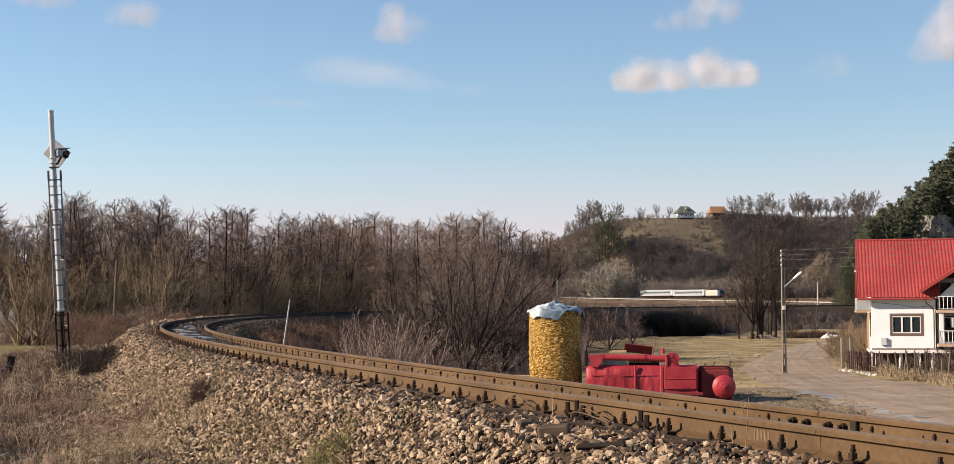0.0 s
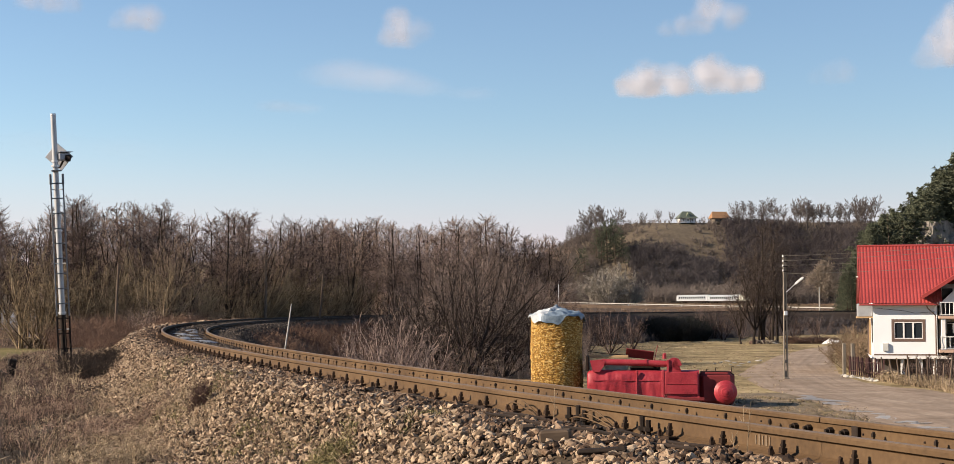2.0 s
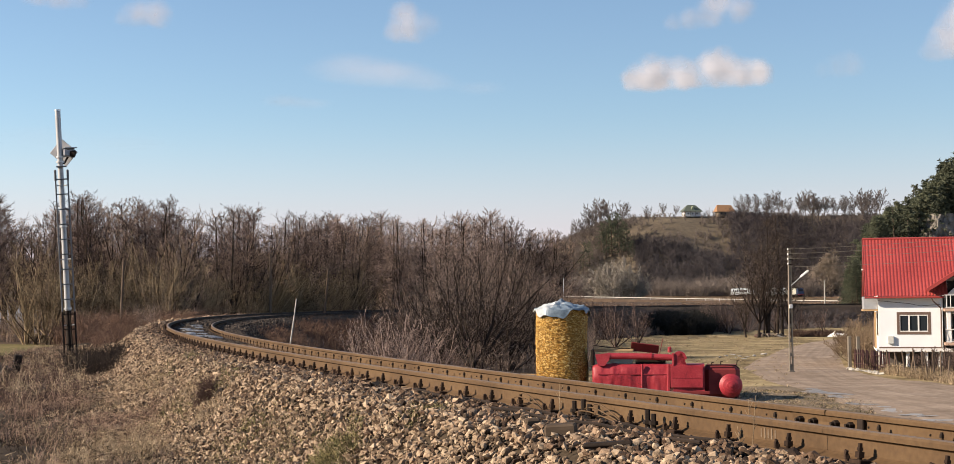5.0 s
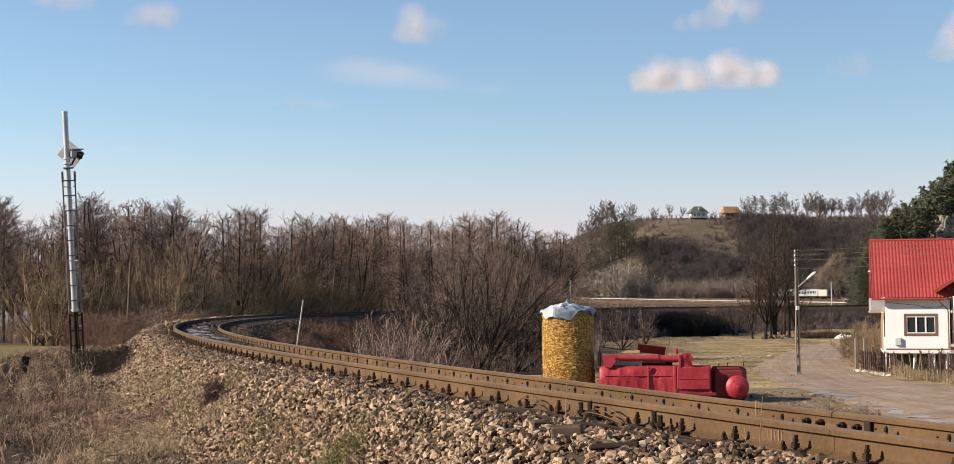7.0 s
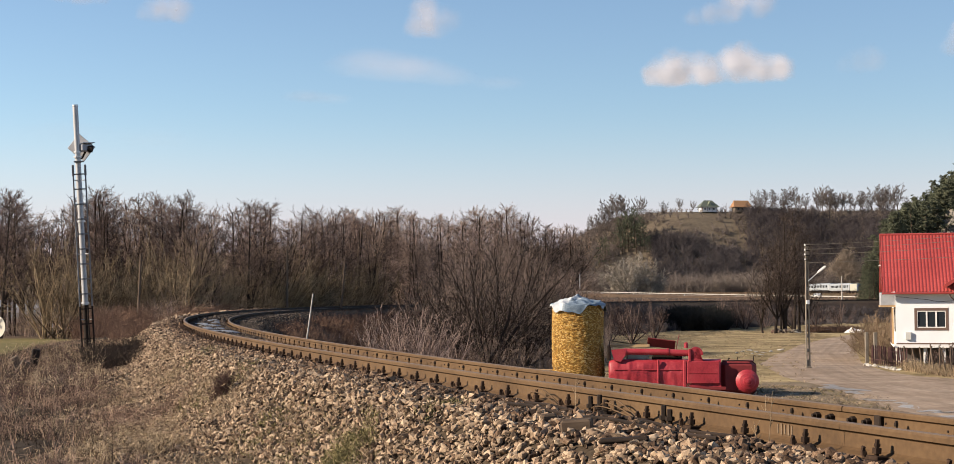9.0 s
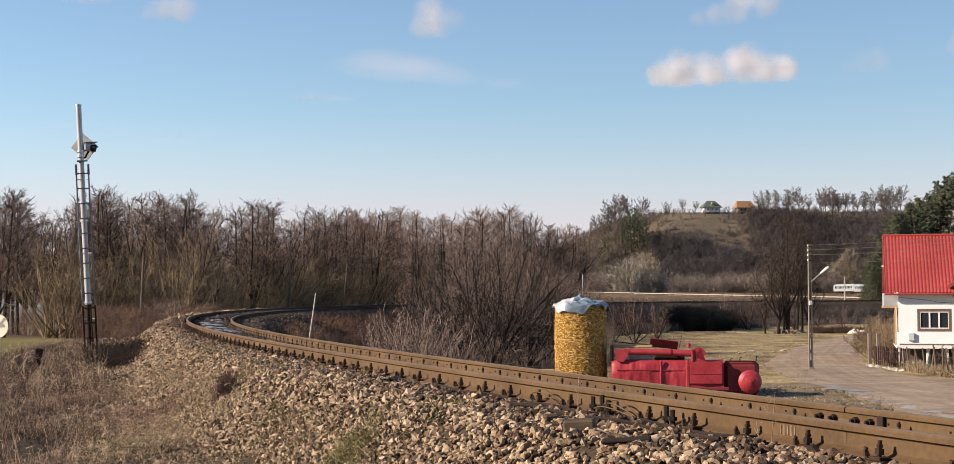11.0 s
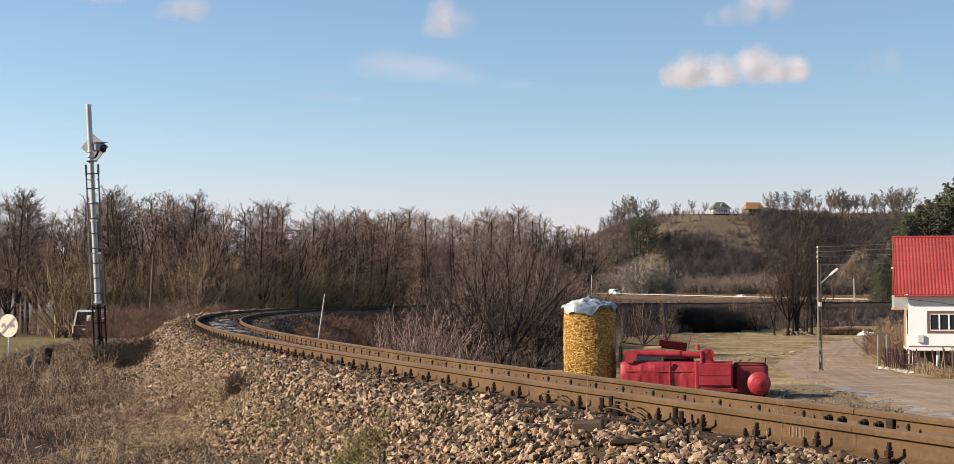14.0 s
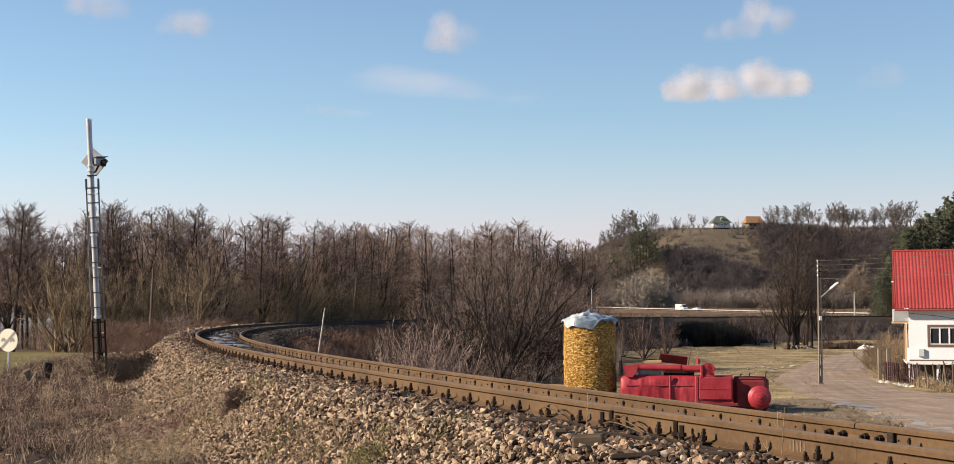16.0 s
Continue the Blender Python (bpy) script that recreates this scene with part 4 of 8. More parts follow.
def build_crib(x, y):
    rad, h = 1.33, 4.55
    z = -4.32
    c = thing("corn_crib", "round wire crib full of yellow corn cobs under a tarpaulin", "corn crib", pose(x, y, z))
    core = Mesh()
    n = 40
    core.loft([[((rad - 0.10) * math.cos(6.2832 * k / n), (rad - 0.10) * math.sin(6.2832 * k / n), zz) for k in range(n)] for zz in (0.1, 1.2, 2.4, 3.6, h)])
    part("corn_core", core, CORN_CORE, c)
    # cobs lying against the wire
    cnt = 8200
    ang, zz = RNG.uniform(0, 2 * math.pi, cnt), RNG.uniform(0.12, h, cnt)
    ring = [(math.cos(a), math.sin(a)) for a in (0, 1.5708, 3.1416, 4.7124)]
    prof = [(-1.0, 0.35), (-0.6, 0.95), (0.6, 0.85), (1.0, 0.25)]
    unit = np.array([(t, r * cs, r * sn) for t, r in prof for cs, sn in ring])
    quads = [(i * 4 + k, i * 4 + (k + 1) % 4, (i + 1) * 4 + (k + 1) % 4, (i + 1) * 4 + k) for i in range(3) for k in range(4)]
    tri = np.array([t for a, b, cc, d in quads for t in ((a, b, cc), (a, cc, d))])
    ln, th = RNG.uniform(0.045, 0.08, cnt), RNG.uniform(0.016, 0.023, cnt)
    v = unit[None] * np.stack([ln, th, th], -1)[:, None, :]
    tiltv = RNG.normal(0, 0.5, cnt)
    dive = RNG.normal(0, 0.10, cnt)
    tx, ty = -np.sin(ang), np.cos(ang)
    rx, ry = np.cos(ang), np.sin(ang)
    ct, st, cd, sd = np.cos(tiltv), np.sin(tiltv), np.cos(dive), np.sin(dive)
    e0 = np.stack([tx * ct * cd + rx * sd, ty * ct * cd + ry * sd, st * cd], -1)
    e1 = np.stack([-tx * st, -ty * st, ct], -1)
    e2 = np.cross(e0, e1)
    rr = rad - 0.03 + RNG.uniform(-0.036, 0.012, cnt) + 0.02 * np.sin(ang * 3 + zz * 1.7)
    pos = np.stack([rr * rx, rr * ry, zz], -1)
    w = v[:, :, 0:1] * e0[:, None] + v[:, :, 1:2] * e1[:, None] + v[:, :, 2:3] * e2[:, None] + pos[:, None]
    f = tri[None] + (np.arange(cnt) * 16)[:, None, None]
    tagged(part("corn_fill", mesh_from("corn_fill", w.reshape(-1, 3), f.reshape(-1, 3), CORN), None, c), "dry yellow and orange corn cobs", kind="stuff")
    net = Mesh()
    for k in range(36):
        a = 6.2832 * k / 36
        net.tube([((rad + 0.02) * math.cos(a), (rad + 0.02) * math.sin(a), 0.02), ((rad + 0.02) * math.cos(a), (rad + 0.02) * math.sin(a), h + 0.05)], 0.003, 4)
    for k in range(24):
        zz = 0.1 + k * (h - 0.1) / 23
        net.tube([((rad + 0.022) * math.cos(6.2832 * i / 40), (rad + 0.022) * math.sin(6.2832 * i / 40), zz) for i in range(41)], 0.003, 4, caps=False)
    part("wire_mesh", net, RUST, c, "thin galvanised wire mesh")
    # draped cover: a peaked sheet with folds and a ragged hem
    m, na, nr = Mesh(), 72, 12
    rings = []
    for j in range(nr + 1):
        q = j / nr
        row = []
        for k in range(na):
            a = 6.2832 * k / na
            fold = 0.5 * math.sin(5 * a + 0.6) + 0.3 * math.sin(9 * a + 2.0) + 0.2 * math.sin(14 * a)
            if q < 0.72:
                r0 = rad * 1.045 * q / 0.72
                zz = h + 0.10 + 0.40 * (1 - q / 0.72) ** 1.2 + 0.07 * fold * q + 0.06 * math.sin(7 * r0 + 3 * a) + 0.05 * math.sin(11 * r0 * math.cos(a) + 2) * math.cos(9 * r0 * math.sin(a))
            else:
                e = (q - 0.72) / 0.28
                r0 = rad * (1.045 + 0.03 * e + 0.045 * fold * e)
                drop = 0.20 + 0.07 * math.sin(2 * a - 0.6) + 0.08 * math.sin(3 * a + 1.2) + 0.07 * math.sin(7 * a) + 0.05 * math.sin(12 * a + 1)
                zz = h + 0.10 + 0.07 * fold - max(0.06, drop) * 1.3 * e
            row.append((max(r0, 0.02) * math.cos(a), max(r0, 0.02) * math.sin(a), zz))
        rings.append(row)
    m.loft(rings, caps=False)
    m.mi = [1 if (m.v[q[0]][0] + 0.25 * math.sin(9 * m.v[q[0]][1]) > -0.10 + 0.5 * m.v[q[0]][1]) else 0 for q in m.f]
    ob = part("tarpaulin", m, [TARP, BLUE_SHEET], c, "crumpled white and slate-blue plastic cover")
    ob.modifiers.new("thick", "SOLIDIFY").thickness = 0.012
    return c


build_crib(*[v * 1.0 for v in (3.95, 74.6)])


# ---- red combine harvester ----
def build_combine(x, y, rz):
    """Local x along its side, y away, z up; the near side is y = 0."""
    c = thing("combine_harvester", "old faded red combine harvester parked beside the track", "combine harvester", pose(x, y, -4.58, 0, 0, rz))
    # near side body: rounded sheet-metal tank with dents
    m = Mesh()
    n = 120
    outline = [(0.10, 0.45), (0.03, 0.58), (0.0, 0.75), (0.0, 0.95), (-0.01, 1.15), (-0.02, 1.35), (-0.02, 1.52), (0.0, 1.68), (0.02, 1.84), (0.06, 1.98), (0.12, 2.06), (0.24, 2.11), (0.5, 2.12), (0.9, 2.12), (2.0, 2.08), (2.1, 1.9), (2.1, 0.45)]
    rings = []
    for i in range(n + 1):
        xx = 5.55 * i / n
        e = min(1.0, xx / 0.42)
        k = 0.80 + 0.20 * math.sqrt(max(0, 1 - (1 - e) ** 2))
        sec = []
        for q, (yy, zz) in enumerate(outline):
            dent = 0.075 * noise.noise((xx * 0.9, zz * 1.1, 3.0)) + 0.035 * noise.noise((xx * 2.6, zz * 2.2 + yy, 7.0)) + 0.02 * noise.noise((xx * 6.0, zz * 4.0, 1.0))
            dent += (0.03 + 0.07 * math.exp(-(xx / 0.9) ** 2)) * (abs(noise.noise((xx * 2.2 + zz, zz * 2.4, 11.0))) - 0.2)
            crease = 0.022 * math.exp(-((zz - 1.60 + 0.05 * math.sin(xx)) / 0.05) ** 2)
            sec.append((xx, 1.0 + (yy + (dent + crease if q < 12 else 0) - 1.0) * k, 1.4 + (zz + (0.5 * dent if 8 < q < 14 else 0) - 1.4) * k))
        rings.append(sec)
    m.loft(rings)
    part("side_body", m, RED, c, "dented red sheet-metal body", smooth=True)
    for xx, w in ((2.47, 0.09), (3.78, 0.16)):
        part("side_rib", Mesh().box((xx, -0.03, 1.42), (w, 0.12, 1.42), chamfer=0.03), RED, c)
    part("side_moulding", Mesh().box((2.0, -0.035, 1.62), (3.4, 0.05, 0.04), chamfer=0.01), RED, c)
    part("panel_crease", Mesh().box((4.68, -0.10, 1.46), (1.56, 0.03, 0.035), chamfer=0.008), RED, c)
    part("side_panel", Mesh().box((4.68, -0.05, 1.50), (1.62, 0.08, 1.12), chamfer=0.05), RED, c, "flat removable red side panel")
    # rear hood, its shade put into a darker red, with its big conical belt wheel
    part("rear_hood", Mesh().box((6.42, 1.1, 1.22), (1.75, 1.7, 1.66), chamfer=0.22), RED_DARK, c)
    part("hood_edge", Mesh().tube([(5.6, 0.22, 2.06), (6.4, 0.22, 2.07), (7.05, 0.24, 2.05), (7.27, 0.30, 1.88)], 0.028, 8), BLACK, c, "black rubber hood edge")
    w = Mesh()
    prof = [(0.56, 0.0), (0.57, -0.10), (0.50, -0.16), (0.40, -0.22), (0.38, -0.27), (0.22, -0.32), (0.20, -0.38), (0.09, -0.40), (0.085, -0.48), (0.02, -0.49)]
    w.loft([[(6.82 + r * math.cos(6.2832 * k / 32), 0.02 + d, 1.08 + r * math.sin(6.2832 * k / 32)) for k in range(32)][::-1] for r, d in prof])
    part("belt_wheel", w, RED, c, "red stepped conical belt wheel")
    # wheels
    for xx, yy, r in ((1.2, 0.5, 0.86), (1.2, 1.75, 0.86), (6.5, 0.6, 0.68), (6.5, 1.6, 0.68)):
        wh = part("wheel", Mesh().tube([(xx, yy - 0.02, r), (xx, yy + 0.02, r)], r * 0.3, 12), RED_DARK, c)
        t = Mesh()
        t.loft([[(xx + q * math.cos(6.2832 * k / 28), yy + d, r + q * math.sin(6.2832 * k / 28)) for k in range(28)] for q, d in ((r * 0.5, -0.16), (r * 0.9, -0.17), (r, -0.1), (r, 0.1), (r * 0.9, 0.17), (r * 0.5, 0.16))], caps=False)
        part("tyre", t, BLACK, wh)
    # unloading auger along the top with its elbow and brackets
    a = Mesh()
    a.tube([(0.75, 0.15, 2.52), (2.0, 0.15, 2.51), (2.9, 0.15, 2.49), (4.05, 0.15, 2.44)], 0.155, 16)
    for xx in (0.85, 2.95):
        a.tube([(xx - 0.04, 0.15, 2.505), (xx + 0.04, 0.15, 2.505)], 0.185, 16)
    part("auger_tube", a, RED, c, "long red unloading auger tube")
    e = Mesh()
    e.loft([[(0.15, yy, 2.60), (0.75, yy, 2.66), (0.86, yy, 2.35), (0.62, yy, 2.02), (0.30, yy, 2.05)] for yy in (-0.02, 0.30)])
    part("auger_bracket", e, RED, c)
    k = Mesh()
    k.loft([[(4.33 + 0.36 * math.cos(t), yy, 2.38 + 0.38 * math.sin(t)) for t in [math.pi * i / 12 for i in range(13)]] + [(3.97, yy, 2.05), (4.69, yy, 2.05)][::-1] for yy in (-0.05, 0.10, 0.30, 0.40)])
    part("auger_elbow", k, RED, c, "rounded red elbow housing")
    part("elbow_band", Mesh().box((4.02, -0.06, 2.35), (0.12, 0.10, 0.62), chamfer=0.02), RED, c)
    part("elbow_cap", Mesh().tube([(3.85, 0.1, 2.70), (3.85, 0.1, 2.92), (3.92, 0.1, 2.96)], [0.10, 0.10, 0.05], 10), RED, c)
    # cab remains: boards, dark tilted lid, pale engine cover
    part("board", Mesh().box((1.05, 0.9, 2.78), (2.0, 0.25, 0.14), chamfer=0.02), PINE_WOOD, c, "pale bare board across the top")
    lid = Mesh()
    lid.box((0, 0, 0), (1.40, 0.55, 0.05), m=pose(2.62, 1.0, 2.90, -50, 7, 0), chamfer=0.01)
    part("lid", lid, RED_DARK, c, "raised dark rusty lid")
    part("lid_rod", Mesh().tube([(3.35, 1.0, 2.6), (3.52, 1.1, 3.35)], 0.02, 6), RED_DARK, c)
    part("engine_cover", Mesh().box((1.45, 0.8, 2.24), (1.1, 0.7, 0.28), chamfer=0.05), material("pale_green_paint", [(0.32, 0.42, 0.38), (0.46, 0.55, 0.50)], 0.6), c, "pale green engine cover")
    part("engine", Mesh().box((2.9, 0.9, 2.25), (1.5, 0.7, 0.36), chamfer=0.06).tube([(2.6, 0.6, 2.3), (2.7, 0.5, 2.6), (3.2, 0.5, 2.35)], 0.05, 8), BLACK, c)
    part("platform_rail", Mesh().tube([(0.05, 0.6, 2.1), (0.03, 0.6, 3.05), (0.9, 0.7, 2.92), (1.9, 0.9, 2.86)], 0.025, 6), BLACK, c)
    part("front_frame", Mesh().box((0.0, 0.9, 2.45), (0.14, 1.2, 0.75), chamfer=0.02), BLACK, c)
    for xx, hh in ((5.9, 0.10), (6.35, 0.16), (7.15, 0.22)):
        part("hood_hook", Mesh().tube([(xx, 0.6, 2.05), (xx + 0.03, 0.6, 2.08 + hh), (xx + 0.12, 0.6, 2.06 + hh)], 0.025, 6), BLACK, c)
    # drive belt guard along the lower side
    part("belt_guard", Mesh().box((4.7, -0.06, 0.72), (2.2, 0.06, 0.16), chamfer=0.02), RED_DARK, c)
    return c


build_combine(5.38, 73.2, -7.0)
# front reel of another machine, behind the crib
hd = thing("reel_header", "low faded red harvester header lying in the weeds", "farm machine", pose(2.55, 77.5, -4.3))
part("trough", Mesh().box((0, 0, 0.75), (1.6, 0.9, 0.5), chamfer=0.1), RED, hd)
part("bat", Mesh().tube([(-0.9, -0.3, 1.15), (0.9, -0.3, 1.1)], 0.06, 8), PINE_WOOD, hd)
part("support", Mesh().box((0, 0, 0.25), (1.2, 0.3, 0.5), chamfer=0.03), RED_DARK, hd)


# ---- signal mast ----
PLATE = material("grey_painted_plate", [(0.30, 0.31, 0.33), (0.42, 0.43, 0.45), (0.50, 0.51, 0.53)], 0.6, 0.1, 3, 50, 0.05, 0.003)
MAST_GREY = material("weathered_zinc", [(0.34, 0.345, 0.35), (0.46, 0.465, 0.47), (0.54, 0.545, 0.55)], 0.45, 0.25, 3, 50, 0.05, 0.003)
LADDER = material("dull_grey_steel", [(0.13, 0.13, 0.13), (0.20, 0.20, 0.20), (0.26, 0.26, 0.255)], 0.6, 0.2, 3, 50, 0.05, 0.003)


def build_mast(x, y, z):
    """Leans a little; x across, z up."""
    s = thing("signal_mast", "grey steel railway signal mast with ladder, seen from behind", "railway signal", pose(x, y, z, 1, -3.2, 14))
    part("tube", Mesh().tube([(0, 0, 0.05), (0, 0, 1.15)], 0.072, 20), BLACK, s, "black-painted mast foot")
    part("tube", Mesh().tube([(0, 0, 1.15), (0, 0, 3.0), (0, 0, 6.02)], [0.070, 0.068, 0.066], 20), MAST_GREY, s, smooth=True)
    part("cap", Mesh().tube([(0, 0, 6.02), (0, 0, 6.06)], 0.072, 20), GALV, s)
    for zz, r in ((4.78, 0.10), (4.90, 0.09), (3.2, 0.092), (1.2, 0.095)):
        part("clamp", Mesh().tube([(0, 0, zz - 0.02), (0, 0, zz + 0.02)], r, 16), GALV, s)
    for sx in (-0.125, 0.165):
        part("ladder_rail", Mesh().box((sx, -0.16, 2.85), (0.035, 0.05, 3.45), chamfer=0.006), LADDER, s)
        part("ladder_rail", Mesh().box((sx, -0.16, 0.555), (0.042, 0.055, 1.13), chamfer=0.006), BLACK, s)
        part("ladder_hook", Mesh().box((sx, -0.16, 4.44), (0.055, 0.06, 0.26), chamfer=0.01), LADDER, s)
    for k in range(12):
        zz = 0.33 + 0.365 * k
        part("rung", Mesh().tube([(-0.125, -0.16, zz), (0.165, -0.16, zz)], 0.016, 6), BLACK if zz < 1.1 else LADDER, s)
    for zz in (0.8, 2.4, 4.2):
        part("ladder_bracket", Mesh().tube([(0.16, -0.16, zz), (0, 0, zz), (-0.12, -0.16, zz)], 0.013, 6), GALV, s)
    # head: square back plate on its corner with the lamp housing in front of it
    hp = Matrix.Translation((0.09, 0.20, 5.02)) @ Matrix.Rotation(radians(-20), 4, "Z") @ Matrix.Rotation(radians(42), 4, "Y")
    part("back_plate", Mesh().box((0, 0, 0), (0.54, 0.02, 0.46), m=hp, chamfer=0.008), PLATE, s, "square grey back plate set on its corner")
    part("lamp_housing", Mesh().box((0.20, 0.04, 5.00), (0.28, 0.20, 0.19), rz=0.3, chamfer=0.03), PLATE, s, "grey lamp housing")
    part("lamp_hood", Mesh().tube([(0.25, 0.0, 4.98), (0.36, -0.02, 4.96)], [0.075, 0.09], 16), BLACK, s, "black lamp hood")
    part("hood_shade", Mesh().box((0.24, 0.02, 5.115), (0.30, 0.24, 0.015), rz=0.3), PLATE, s)
    part("head_bracket", Mesh().tube([(0, 0, 4.72), (0.10, 0.10, 4.76), (0.19, 0.10, 4.92)], 0.025, 8), BLACK, s)
    part("ladder_clamp", Mesh().box((0.02, -0.06, 4.66), (0.24, 0.14, 0.03), chamfer=0.008), LADDER, s)
    part("footing", Mesh().box((0.0, 0.0, -0.10), (0.75, 0.75, 0.28), chamfer=0.03), SLEEPER, s, "weathered dark concrete footing")
    part("cable", Mesh().tube([(0.05, -0.09, 1.1), (0.06, -0.10, 0.4), (0.10, -0.2, 0.1), (0.5, -0.3, 0.03), (0.9, -0.2, 0.02)], 0.02, 6), BLACK, s)
    return s


build_mast(-10.08, 35.6, -0.62)


# ---- house ----
ROOF = material("red_tile_sheet", [(0.27, 0.040, 0.034), (0.35, 0.054, 0.047), (0.42, 0.076, 0.067)], 0.38, 0, 0.4, 8, 0.05, 0.004, spec=0.4)
BROWN = material("brown_surround", [(0.13, 0.085, 0.065), (0.18, 0.12, 0.095)], 0.7, 0, 3, 30, 0.1, 0.004)
PINK = material("pink_slab", [(0.45, 0.30, 0.22), (0.55, 0.38, 0.29)], 0.8, 0, 2, 20, 0.1, 0.004)


def roof_sheet(width, run, rise, pitch_x=0.245, courses=12):
    """Tile-effect steel sheet: ribs across, a small step at each course."""
    m = Mesh()
    nx = int(width / pitch_x * 6)
    def rib(i):
        f = (i % 6) / 6
        return 0.05 * (0.5 - 0.5 * math.cos(f * 2 * math.pi)) ** 0.7
    rows = []
    for j in range(courses):
        f0, f1 = j / courses, (j + 1) / courses
        for f, lift in ((f0, 0.022), (f1, 0.0)):
            rows.append([(width * i / nx, run * f, rise * f + rib(i) + lift) for i in range(nx + 1)])
    n = nx + 1
    vs = [p for r in rows for p in r]
    fs = [(a * n + i, a * n + i + 1, (a + 1) * n + i + 1, (a + 1) * n + i) for a in range(len(rows) - 1) for i in range(nx)]
    m.add(vs, fs)
    return m


def window_unit(parent, x, z, w, h, panes, y=0.0, surround=0.2):
    """A framed window in the plane y, its lower left corner at x, z."""
    win = part("window", Mesh().box((x + w / 2, y + 0.05, z + h / 2), (w, 0.05, h)), GLASS, parent)
    if surround:
        s = Mesh()
        for cx, cz, sx, sz in ((x + w / 2, z + h + surround / 2, w + 2 * surround, surround), (x + w / 2, z - surround / 2, w + 2 * surround, surround), (x - surround / 2, z + h / 2, surround, h), (x + w + surround / 2, z + h / 2, surround, h)):
            s.box((cx, y - 0.02, cz), (sx, 0.06, sz))
        part("surround", s, BROWN, win)
    f = Mesh()
    for k in range(panes + 1):
        f.box((x + w * k / panes, y - 0.004, z + h / 2), (0.11 if 0 < k < panes else 0.08, 0.07, h))
    for zz in (z + 0.03, z + h - 0.03):
        f.box((x + w / 2, y - 0.002, zz), (w, 0.066, 0.08))
    part("frame", f, WHITE, win)
    return win


RENDERED = material("white_render", [(0.78, 0.795, 0.815), (0.85, 0.87, 0.89), (0.90, 0.92, 0.94)], 0.8, 0, 0.5, 30, 0.15, 0.006, spec=0.2)


